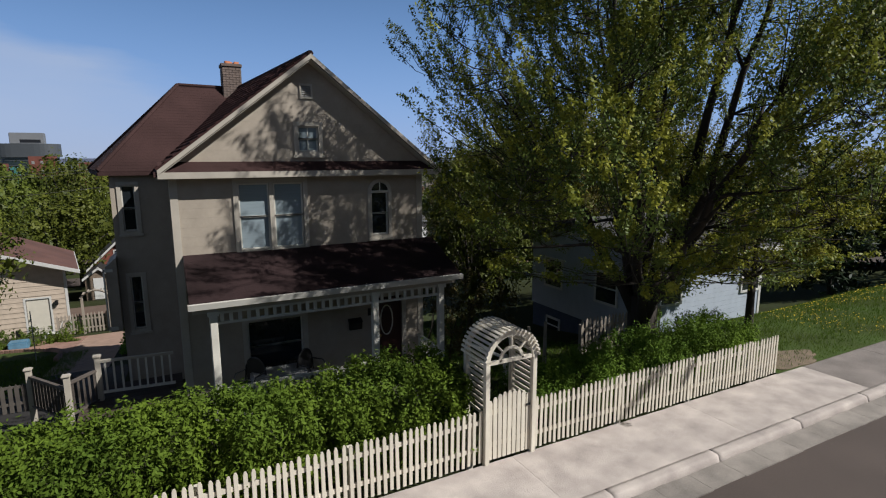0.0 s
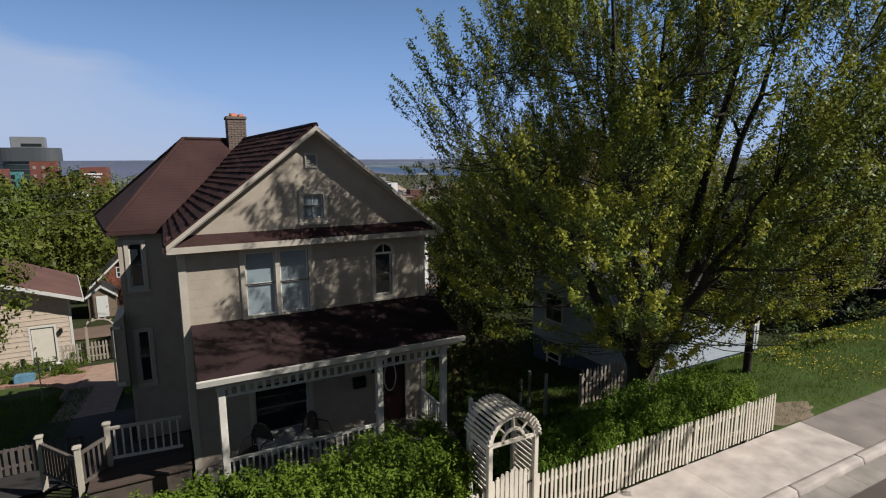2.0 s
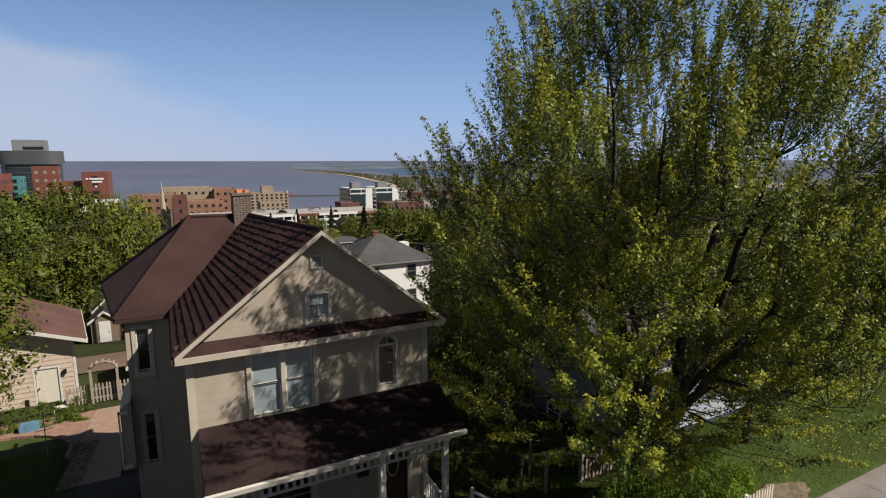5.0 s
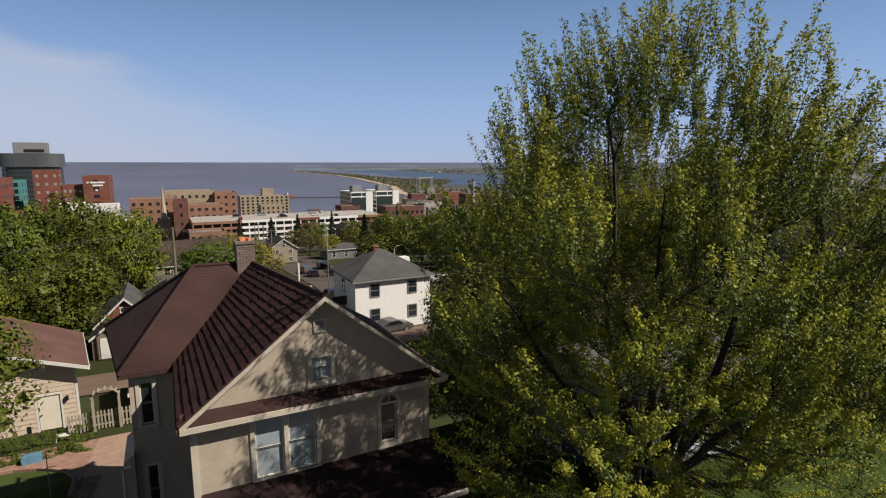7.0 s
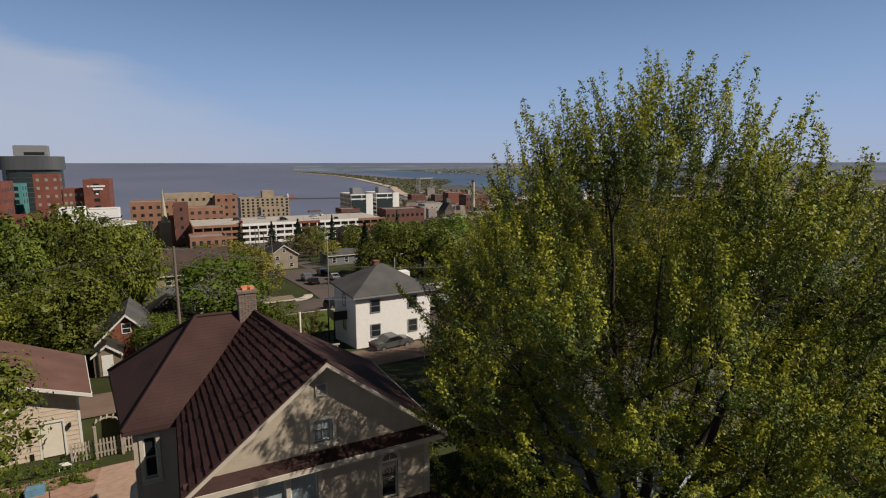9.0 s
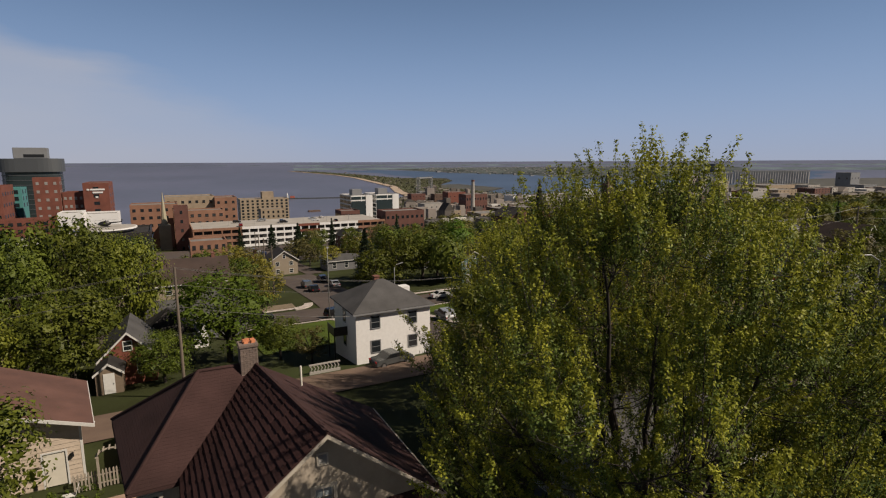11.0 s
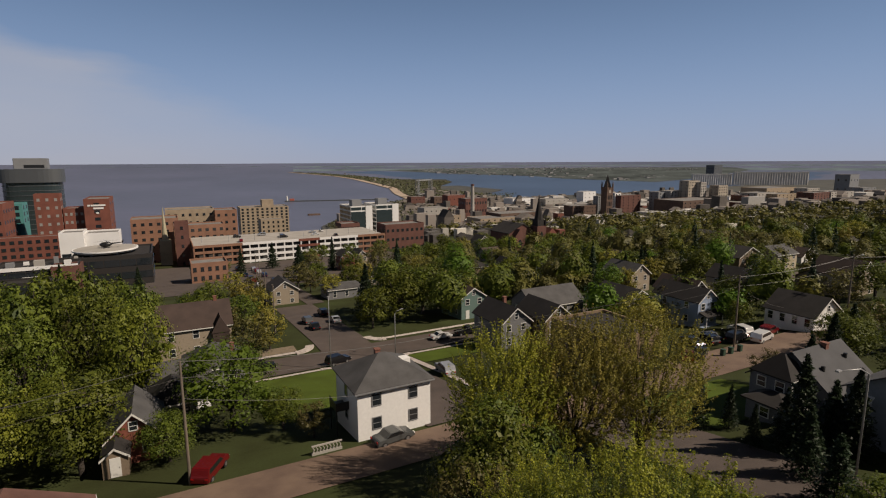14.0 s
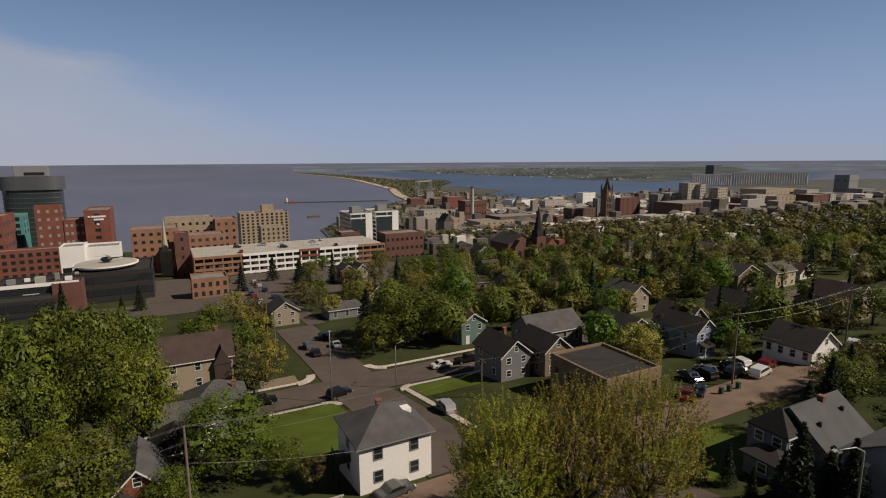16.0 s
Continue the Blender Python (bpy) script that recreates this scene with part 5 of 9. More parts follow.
x = -9.0
while x < 15.2:
    w = 4.86
    part("slab", worn_bar(x + 0.002, min(x + w, 15.25) - 0.002, [(6.222, -0.12), (6.222, 0.0), (6.6, 0.002), (7.0, 0.004), (7.4, 0.003), (7.83, 0.0), (7.845, -0.12)], 0.006, fr, 40), CONCRETE, slabs)
    x += w
x = 15.25
while x < 40:
    part("slab", worn_bar(x + 0.006, x + 3.0 - 0.006, [(6.222, -0.12), (6.222, 0.0), (6.8, 0.004), (7.4, 0.004), (7.83, 0.0), (7.845, -0.12)], 0.008, fr, 16), OLD_WALK, slabs)
    x += 3.0
kerb = thing("kerb", (0, 0, 0), "rounded worn pale concrete kerb stones", "kerb", kind="structure")
gut = thing("gutter_pan", (0, 0, 0), "stained concrete gutter beside the kerb", "gutter", kind="structure")
for i in range(18):
    x = -10.1 + 2.75 * i
    part("kerb_stone", worn_bar(x + 0.003, x + 2.747, [(6.219, -0.25), (6.219, 0.001), (6.14, 0.004), (6.05, 0.002), (6.022, -0.004), (6.002, -0.022), (5.985, -0.07), (5.97, -0.12), (5.96, -0.25)], 0.006, fr), CONCRETE, kerb, smooth=True)
    for k in range(3):
        a_ = x + k * 0.917
        part("gutter_slab", worn_bar(a_ + 0.003, a_ + 0.913, [(5.955, -0.25), (5.95, -0.118), (5.75, -0.122), (5.5, -0.118), (5.43 + 0.03 * fr.random(), -0.116), (5.42, -0.25)], 0.009, fr, 8), GUTTER, gut)
# verge lawn beyond the fence, with dandelions
sheet("lawn_side", steps(14.1, 46, 16), [7.8, 8.5, 9.5, 10.6, 11.4, 12.2, 13, 13.95], lambda x, y: yard(x, y) + 0.015 + 0.03 * noise.noise(Vector((x, y, 0))), LAWN, "rough green side lawn dotted with dandelions", "lawn")
soil_edge = [(15.3 + math.cos(q) * (1.3 + 0.35 * noise.noise(Vector((math.cos(q) * 2, math.sin(q) * 2, 6)))), 8.32 + math.sin(q) * (0.5 + 0.2 * noise.noise(Vector((math.cos(q) * 2, math.sin(q) * 2, 3))))) for q in steps(0, 2 * math.pi, 40)[:-1]]
soil = tagged(part("soil_patch", Shape().prism([(a_, b_, -0.02) for a_, b_ in soil_edge], (0, 0, 0.055)), SOIL), "bare trodden soil at the fence end", "soil", kind="structure")


def turf(name, regions, per_m2, height, label, material):
    """Grass blades: one mesh of short upright slivers."""
    s_v = []
    rg = np.random.default_rng(3)
    for x0, x1, y0, y1, zf in regions:
        n = int((x1 - x0) * (y1 - y0) * per_m2)
        px, py = rg.uniform(x0, x1, n), rg.uniform(y0, y1, n)
        pz = np.array([zf(x, y) for x, y in zip(px, py)])
        q, h = rg.uniform(0, 6.28, n), height * rg.uniform(0.4, 1.3, n)
        wx, wy = np.cos(q) * 0.012, np.sin(q) * 0.012
        lx, ly = rg.normal(0, 0.35, n) * h, rg.normal(0, 0.35, n) * h
        s_v.append(np.stack([np.stack([px - wx, py - wy, pz], 1), np.stack([px + wx, py + wy, pz], 1), np.stack([px + lx, py + ly, pz + h], 1)], 1).reshape(-1, 3))
    v = np.concatenate(s_v)
    n = len(v) // 3
    me = bpy.data.meshes.new(name)
    me.vertices.add(3 * n); me.vertices.foreach_set("co", v.ravel())
    me.loops.add(3 * n); me.loops.foreach_set("vertex_index", np.arange(3 * n))
    me.polygons.add(n); me.polygons.foreach_set("loop_start", np.arange(0, 3 * n, 3))
    me.update(calc_edges=True)
    me.materials.append(material)
    return tagged(new(name, me), label, "grass", kind="stuff")


GRASS_BLADE = leaf_mat("grass_blades", (0.085, 0.15, 0.014), (0.14, 0.19, 0.026), glow=0.35)
turf("grass", [(14.3, 30, 8.9, 13.9, lambda x, y: yard(x, y) - 0.01), (14.2, 30, 7.85, 8.9, lambda x, y: -0.04), (-9, -3.4, 18.5, 27, lambda x, y: ground(y) - 0.02), (6.3, 14, 10, 24, lambda x, y: yard(x, y) - 0.06)], 260, 0.14, "rough spring grass of mixed greens", GRASS_BLADE)
dg = np.random.default_rng(8)
dx, dy = dg.uniform(19, 36, 2600), dg.uniform(8.2, 13.6, 2600)
keep = np.array([noise.noise(Vector((a * 0.35, b * 0.35, 2))) > -0.15 for a, b in zip(dx, dy)])
dand = [(a, b, yard(a, b) + 0.09) for a, b in zip(dx[keep], dy[keep])]
tagged(new("dandelions", leaf_mesh("dandelions", dand, 0.042, mat("dandelion_yellow", (0.78, 0.58, 0.03), rough=0.7, vary=0.1, bump=0), 3.0, 0.9)), "scattered yellow dandelion heads in the grass", "dandelions", kind="stuff")

# the great maple
def clear_of_house(p):
    x, y = p.x + 11.9, p.y + 10.5
    if (p.x < -2.5 and p.z > 7.0 or p.x > 3.6 and p.z > 4.5) and noise.noise(p * 0.75) < -0.06:
        return False
    if math.hypot(p.x + 0.9, p.y + 0.8) < 2.7 and p.z < 4.8 and noise.noise(p * 0.9) < 0.12:
        return False
    reach = (p.z - 0.8) / sun_dir.z                               # leaves between the sun and the front fence are cut out to light it
    u, v = x - sun_dir.x * reach, y - sun_dir.y * reach
    if 4.2 < u < 15.5 and 5.6 < v < 9.0 and noise.noise(p * 1.3) < 0.33:
        return False
    return not (x < 7.3 and y > 11.2 and p.z < 8.6) and x / max(y, 0.5) > np.interp(p.z, (4, 6, 7, 8, 9, 10.5, 12, 13.5), (0.455, 0.43, 0.375, 0.375, 0.46, 0.58, 0.66, 0.72))


g, lf, tips = grow_upright(3, [(2.5, 3.4), (3.2, 5.6), (4.2, 6.7), (6.0, 7.5), (8.0, 7.8), (9.5, 7.3), (11.5, 6.3), (12.5, 5.0), (13.4, 3.0), (14.2, 0.8)], 1.9, 0.40, leaders=13, subs=130, shoots=2450, steps_=12, per=12, fuzz=0.07, shoot=(0.8, 1.7), keep=clear_of_house, gather=0.45, thin=0.3, thin_below=7.0, gappy=0.30)
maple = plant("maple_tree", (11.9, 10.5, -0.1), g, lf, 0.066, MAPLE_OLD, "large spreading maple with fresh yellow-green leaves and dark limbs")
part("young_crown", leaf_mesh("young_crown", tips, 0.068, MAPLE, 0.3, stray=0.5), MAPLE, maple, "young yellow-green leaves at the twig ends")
g, lf = grow(8, 7.2, 3.6, 1.6, 1.9, 0.13, limbs=18, branches=7, twigs=6, per_twig=30, spread=0.22, up=0.3, low=1.2)
plant("maple_tree", (17.6, 10.9, -0.1), g, lf, 0.10, MAPLE, "slender young maple with drooping yellow-green leaves")


# ---- kinds of building, vehicle and street furniture ----
WIN_CACHE = {}
SASH_WHITE = mat("sash_white", (0.70, 0.69, 0.65), rough=0.5, vary=0.08, bump=0.0)


def small_window(parent, x, y, z, w, h, face="-y", frame=SASH_WHITE):
    """A town window in a wall: frame and sash bar proud of the wall, the pane inside it."""
    key = (round(w, 2), round(h, 2), frame.name)
    if key not in WIN_CACHE:
        f = Shape()
        t = 0.09
        f.box(-w / 2 - t, -0.05, -t, -w / 2, 0.02, h + t).box(w / 2, -0.05, -t, w / 2 + t, 0.02, h + t).box(-w / 2, -0.05, h, w / 2, 0.02, h + t).box(-w / 2, -0.06, -t, w / 2, 0.02, 0).box(-w / 2, -0.03, h / 2 - 0.03, w / 2, 0.0, h / 2 + 0.03)
        fm = f.mesh("window_frame")
        fm.materials.append(frame)
        pm = Shape().box(-w / 2, -0.02, 0, w / 2, -0.004, h).mesh("pane")
        pm.materials.append(GLASS)
        WIN_CACHE[key] = (fm, pm)
    fm, pm = WIN_CACHE[key]
    turn = {"-y": 0, "-x": -90, "+x": 90}[face]
    o = part("window", fm, frame, parent, at=(x, y, z), turn=turn)
    part("pane", pm, GLASS, o)
    return o


def house(x, y, w, d, h, rise, walls, roofing, label, roof="gable_y", storeys=2, cols=2, turn=0.0, porch=None, chimney=None, base=None, category="house", trim=SASH_WHITE, side_cols=2, door=None, group="", over=0.4):
    """A wooden town house: front (at y) facing -y, w along x from x, d deep, walls h high."""
    zb = ground(y + d / 2) if base is None else base
    t = thing("house" if category == "house" else category.replace(" ", "_"), (x + w / 2, y, zb), label, category, group, turn)
    a = w / 2
    s = Shape().box(-a, 0, -2.0, a, d, h)
    if roof == "gable_y":
        s.prism([(-a, 0, h), (a, 0, h), (0, 0, h + rise)], (0, d, 0))
    elif roof == "gable_x":
        s.prism([(-a, 0, h), (-a, d, h), (-a, d / 2, h + rise)], (w, 0, 0))
    part("wall", s, walls, t)
    o, k = over, 0.16
    r = Shape()
    if roof == "gable_y":
        m = rise / a
        for sg in (-1, 1):
            r.slab((sg * (a + o), -o, h - o * m + k), (0, -o, h + rise + k), (0, d + o, h + rise + k), (sg * (a + o), d + o, h - o * m + k), 0.14)
    elif roof == "gable_x":
        m = rise / (d / 2)
        r.slab((-a - o, -o, h - o * m + k), (a + o, -o, h - o * m + k), (a + o, d / 2, h + rise + k), (-a - o, d / 2, h + rise + k), 0.14)
        r.slab((-a - o, d + o, h - o * m + k), (a + o, d + o, h - o * m + k), (a + o, d / 2, h + rise + k), (-a - o, d / 2, h + rise + k), 0.14)
    elif roof == "hip":
        q = max(0.0, a - d / 2) if w > d else 0.0
        e = max(0.0, d / 2 - a) if d > w else 0.0
        p = [(-a - o, -o, h), (a + o, -o, h), (a + o, d + o, h), (-a - o, d + o, h)]
        u, v = (-q, d / 2 - e, h + rise), (q, d / 2 + e, h + rise)
        if w > d:
            faces = ([p[0], p[1], v, u], [p[1], p[2], v], [p[2], p[3], u, v], [p[3], p[0], u])
        else:
            faces = ([p[0], p[1], u], [p[1], p[2], v, u], [p[2], p[3], v], [p[3], p[0], u, v])
        for f in faces:
            r.prism([Vector(c) + Vector((0, 0, 0.12)) for c in f], (0, 0, -0.14))
    else:
        r.box(-a - 0.1, -0.1, h, a + 0.1, d + 0.1, h + 0.12)
        r.box(-a, 0, h + 0.12, a, 0.25, h + rise).box(-a, d - 0.25, h + 0.12, a, d, h + rise).box(-a, 0.25, h + 0.12, -a + 0.25, d - 0.25, h + rise).box(a - 0.25, 0.25, h + 0.12, a, d - 0.25, h + rise)
    part("roof", r, roofing, t)
    if roof == "gable_y":
        tr = Shape()
        for sg in (-1, 1):
            tr.prism([(sg * (a + o), -o - 0.03, h - o * m + k - 0.02), (0, -o - 0.03, h + rise + k - 0.02), (0, -o - 0.03, h + rise + k - 0.26), (sg * (a + o), -o - 0.03, h - o * m + k - 0.26)], (0, 0.04, 0))
        part("rake_board", tr, trim, t)
        if rise > 1.6:
            small_window(t, 0, -0.012, h + rise * 0.22, 0.7, min(1.0, rise * 0.38), frame=trim)
    elif roof in ("gable_x", "hip"):
        part("fascia", Shape().box(-a - o, -o - 0.03, (h - o * m if roof == "gable_x" else h) - 0.12, a + o, -o + 0.02, (h - o * m if roof == "gable_x" else h) + 0.06), trim, t)
    hs = h / storeys
    for f in range(storeys):
        for i in range(cols):
            if door is not None and f == 0 and i == door:
                continue
            small_window(t, -a + w * (i + 0.5) / cols, -0.012, hs * f + hs * 0.34, min(0.95, w / cols * 0.45), hs * 0.47, frame=trim)
        for i in range(side_cols):
            for fx, sg in (("-x", -1), ("+x", 1)):
                small_window(t, sg * (a + 0.012), d * (i + 0.5) / side_cols, hs * f + hs * 0.34, 0.85, hs * 0.47, face=fx, frame=trim)
    if door is not None:
        dx = -a + w * (door + 0.5) / cols
        dd = part("door", Shape().box(dx - 0.48, -0.05, 0.1, dx + 0.48, 0.0, 2.15), trim, t)
        part("door_handle", Shape().box(dx + 0.33, -0.1, 1.05, dx + 0.38, -0.05, 1.15), BLACKM, dd)
    if porch:
        pw, pd, ph = porch
        part("porch_roof", Shape().slab((-pw / 2, -pd, ph), (pw / 2, -pd, ph), (pw / 2, -0.002, ph + 0.6), (-pw / 2, -0.002, ph + 0.6), 0.14), roofing, t)
        part("porch_floor", Shape().box(-pw / 2, -pd, -1.0, pw / 2, 0, 0.3), walls, t)
        for sx in (-1, 1):
            part("porch_post", Shape().box(sx * (pw / 2 - 0.15) - 0.07, -pd + 0.05, 0.3, sx * (pw / 2 - 0.15) + 0.07, -pd + 0.19, ph - 0.1), trim, t)
    if chimney:
        cx, cy, top = chimney
        part("chimney", Shape().box(cx - 0.3, cy - 0.3, h, cx + 0.3, cy + 0.3, top).box(cx - 0.36, cy - 0.36, top, cx + 0.36, cy + 0.36, top + 0.12), mat("red_chimney_brick", (0.20, 0.085, 0.06), rough=0.85, vary=0.3, bump=0.4, fine=15), t)
    return t


PANE_CACHE = {}


def block(name, x, y, w, d, z0, z1, walls, label, rows=4, cols=6, win=(1.3, 1.6), roofing=None, side=True, bands=False, category="building", turn=0.0, pane=GLASS, lowest=0.0, parapet=0.8):
    """A flat-roofed masonry or concrete building with parapet and single windows on the faces towards the hill."""
    t = thing(name, (x + w / 2, y, z0), label, category, turn=turn)
    a, h = w / 2, z1 - z0
    part("wall", Shape().box(-a, 0, -6, a, d, h), walls, t)
    roofing = roofing or mat("flat_roof", (0.20, 0.19, 0.18), rough=0.95, vary=0.3, bump=0.1, fine=2, scale=0.2)
    part("roof", Shape().box(-a + 0.4, 0.4, h, a - 0.4, d - 0.4, h + 0.1), roofing, t)
    part("parapet", Shape().box(-a, 0, h, a, 0.4, h + parapet).box(-a, d - 0.4, h, a, d, h + parapet).box(-a, 0.4, h, -a + 0.4, d - 0.4, h + parapet).box(a - 0.4, 0.4, h, a, d - 0.4, h + parapet), walls, t)
    faces = [("-y", w, cols)]
    if side:
        faces.append(("-x" if x > 0 else "+x", d, max(2, int(cols * d / w))))
    for face, length, n in faces:
        ww = length / n * 0.94 if bands else min(win[0], length / n * 0.75)
        key = (round(ww, 1), win[1], pane.name)
        if key not in PANE_CACHE:
            me = Shape().box(-ww / 2 - 0.1, -0.10, -0.12, ww / 2 + 0.1, -0.0, 0).box(-ww / 2, -0.06, 0, ww / 2, -0.01, win[1]).mesh("window")
            me.materials.append(pane)
            PANE_CACHE[key] = me
        for r in range(rows):
            zz = lowest + (h - lowest) * (r + 0.3) / rows
            for c in range(n):
                u = -length / 2 + length * (c + 0.5) / n
                if face == "-y":
                    part("window", PANE_CACHE[key], pane, t, at=(u, -0.02, zz))
                elif face == "-x":
                    part("window", PANE_CACHE[key], pane, t, at=(-a - 0.02, d / 2 + u, zz), turn=-90)
                else:
                    part("window", PANE_CACHE[key], pane, t, at=(a + 0.02, d / 2 + u, zz), turn=90)
    return t


TYRE = mat("tyre", (0.015, 0.015, 0.015), rough=0.8)
RIM = mat("rim", (0.45, 0.45, 0.46), rough=0.35, metal=0.8)
CAR_GLASS = glass("car_glass", (0.01, 0.012, 0.014))
LAMP_RED, LAMP_CLEAR = mat("tail_lamp", (0.35, 0.01, 0.01), rough=0.25), mat("head_lamp", (0.7, 0.7, 0.68), rough=0.15)
PROFILES = {
    "sedan": (4.6, [(0, 0.32), (0.02, 0.70), (0.25, 0.93), (1.0, 0.97), (1.6, 1.42), (2.7, 1.44), (3.45, 0.98), (4.4, 0.80), (4.6, 0.55), (4.6, 0.32)], [(1.12, 0.98), (1.64, 1.37), (2.66, 1.39), (3.30, 0.99)]),
    "suv": (4.6, [(0, 0.38), (0.02, 0.95), (0.12, 1.10), (0.35, 1.66), (0.6, 1.72), (2.7, 1.72), (3.40, 1.12), (4.45, 0.98), (4.6, 0.7), (4.6, 0.38)], [(0.35, 1.14), (0.50, 1.62), (2.64, 1.63), (3.22, 1.13)]),
    "van": (4.9, [(0, 0.35), (0, 1.0), (0.2, 1.76), (0.5, 1.82), (3.2, 1.80), (4.1, 1.15), (4.8, 0.95), (4.9, 0.6), (4.9, 0.35)], [(0.35, 1.12), (0.5, 1.66), (3.1, 1.68), (3.85, 1.14)]),
    "pickup": (5.5, [(0, 0.45), (0, 1.08), (2.0, 1.08), (2.05, 1.16), (2.25, 1.80), (3.6, 1.82), (4.2, 1.22), (5.35, 1.10), (5.5, 0.75), (5.5, 0.45)], [(2.22, 1.20), (2.36, 1.72), (3.54, 1.73), (4.02, 1.22)]),
}


def car(kind, x, y, turn, paint, label, z=None, group="parked cars"):
    """A parked vehicle: body, side and end glass, wheels with tyre and rim, lamps."""
    length, body, glass_ = PROFILES[kind]
    t = thing(kind if kind in ("van",) else ("pickup_truck" if kind == "pickup" else "car"), (x, y, ground(y) + 0.06 if z is None else z), label, {"van": "van", "pickup": "pickup"}.get(kind, "car"), group, turn)
    o = length / 2
    part("body", Shape().prism([(p - o, -0.88, q) for p, q in body], (0, 1.76, 0)), paint, t, bevel=0.06)
    part("side_glass", Shape().prism([(p - o, -0.89, q) for p, q in glass_], (0, 0.02, 0)), CAR_GLASS, t)
    part("side_glass", Shape().prism([(p - o, 0.87, q) for p, q in glass_], (0, 0.02, 0)), CAR_GLASS, t)
    (ra, rz), (rb_, rbz), (fa, faz), (fb, fbz) = glass_
    for (pa, za_), (pb, zb_), nm in (((ra, rz), (rb_, rbz), "rear_window"), ((fb, fbz), (fa, faz), "windscreen")):
        sgn = -1 if nm == "rear_window" else 1
        part(nm, Shape().prism([(pa - o + sgn * 0.10, -0.74, za_), (pa - o + sgn * 0.10, 0.74, za_), (pb - o + sgn * 0.05, 0.66, zb_), (pb - o + sgn * 0.05, -0.66, zb_)], (sgn * 0.03, 0, 0.02)), CAR_GLASS, t)
    for wx in (0.85 - o, length - 0.95 - o):
        for wy in (-0.80, 0.80):
            w = part("wheel", Shape().tube([(wx, wy - 0.11, 0.33), (wx, wy + 0.11, 0.33)], [0.33, 0.33], 14), TYRE, t)
            part("rim", Shape().tube([(wx, wy - 0.125, 0.33), (wx, wy + 0.125, 0.33)], [0.20, 0.20], 10), RIM, w)
    for wy in (-0.68, 0.68):
        part("tail_lamp", Shape().box(-o - 0.02, wy - 0.14, 0.72, -o + 0.06, wy + 0.14, 0.88), LAMP_RED, t)
        part("headlight", Shape().box(o - 0.12, wy - 0.17, 0.62, o + 0.015, wy + 0.17, 0.74), LAMP_CLEAR, t)
    return t


def paint(name, c):
    return mat("car_paint_" + name, c, rough=0.25, vary=0.04, bump=0.0, metal=0.3, spec=0.6)


POLE_WOOD = mat("pole_wood", (0.16, 0.13, 0.10), rough=0.9, stretch=(1, 1, 0.2))
STEEL = mat("galvanised_pole", (0.42, 0.42, 0.42), rough=0.5, metal=0.4)


def pole(x, y, h, label, arms=1, along=(1, 0), lamp=False):
    t = thing("utility_pole", (x, y, ground(y)), label, "utility pole", "utility poles")
    part("shaft", Shape().tube([(0, 0, -0.5), (0, 0, h)], [0.16, 0.11], 10), POLE_WOOD, t)
    for i in range(arms):
        zz = h - 0.35 - 0.8 * i
        ax, ay = -along[1], along[0]
        part("crossarm", Shape().tube([(-ax * 1.2, -ay * 1.2, zz), (ax * 1.2, ay * 1.2, zz)], [0.06, 0.06], 6), POLE_WOOD, t)
        for k in (-1.05, 1.05):
            part("insulator", Shape().tube([(ax * k, ay * k, zz + 0.05), (ax * k, ay * k, zz + 0.18)], [0.035, 0.045], 6), STEEL, t)
    if lamp:
        part("lamp_arm", Shape().tube([(0, 0, h - 0.5), (1.3, -0.6, h - 0.1)], [0.04, 0.03], 6), STEEL, t)
        part("lamp_head", Shape().box(1.2, -0.75, h - 0.18, 1.7, -0.5, h - 0.05), STEEL, t)
    return t


def wire(p, q, sag=0.6, r=0.016):
    pts = [Vector(p).lerp(Vector(q), i / 14) - Vector((0, 0, sag * 4 * (i / 14) * (1 - i / 14))) for i in range(15)]
    o = part("overhead_wire", Shape().tube(pts, [r] * 15, 4), mat("wire", (0.12, 0.115, 0.11), rough=0.5))
    return tagged(o, "thin grey overhead power line between poles", "wire", "overhead wires")


def street_lamp(x, y, h, label, head=(-1.6, 0.0), z=None):
    t = thing("street_lamp", (x, y, ground(y) if z is None else z), label, "street lamp", "street lamps")
    part("shaft", Shape().tube([(0, 0, -0.2), (0, 0, h - 0.6), (head[0] * 0.3, head[1] * 0.3, h - 0.1), (head[0], head[1], h)], [0.09, 0.07, 0.05, 0.04], 10), STEEL, t, smooth=True)
    part("lamp_head", Shape().box(head[0] - 0.35, head[1] - 0.14, h - 0.05, head[0] + 0.15, head[1] + 0.14, h + 0.09), STEEL, t, bevel=0.03)
    return t


# ---- the yard and garages behind the house ----
TAN_LAP = lap("tan_lap_siding", (0.56, 0.46, 0.36), pitch=0.28, depth=0.5, rough=0.7, vary=0.12, bump=0.08)
RED_ROOF = mat("red_brown_shingle", (0.125, 0.062, 0.048), rough=0.9, vary=0.25, bump=0.4, fine=20, scale=0.6)
GREY_ROOF = mat("grey_shingle", (0.075, 0.073, 0.073), rough=0.9, vary=0.3, bump=0.4, fine=12, scale=0.5)
DARK_ROOF = mat("dark_shingle", (0.024, 0.021, 0.020), rough=0.9, vary=0.3, bump=0.4, fine=12, scale=0.5)
BROWN_ROOF = mat("brown_shingle", (0.055, 0.036, 0.030), rough=0.9, vary=0.25, bump=0.4, fine=12, scale=0.5)
gar = thing("garage", (-9.8, 37.4, -4.4), "tan lap-sided garage with low red-brown roof and cream side door", "garage")
gdoor = (2.33, 3.45, 0.05, 2.16)
def gtop(x):
    return 5.62 - abs(x + 1.2) * 0.336


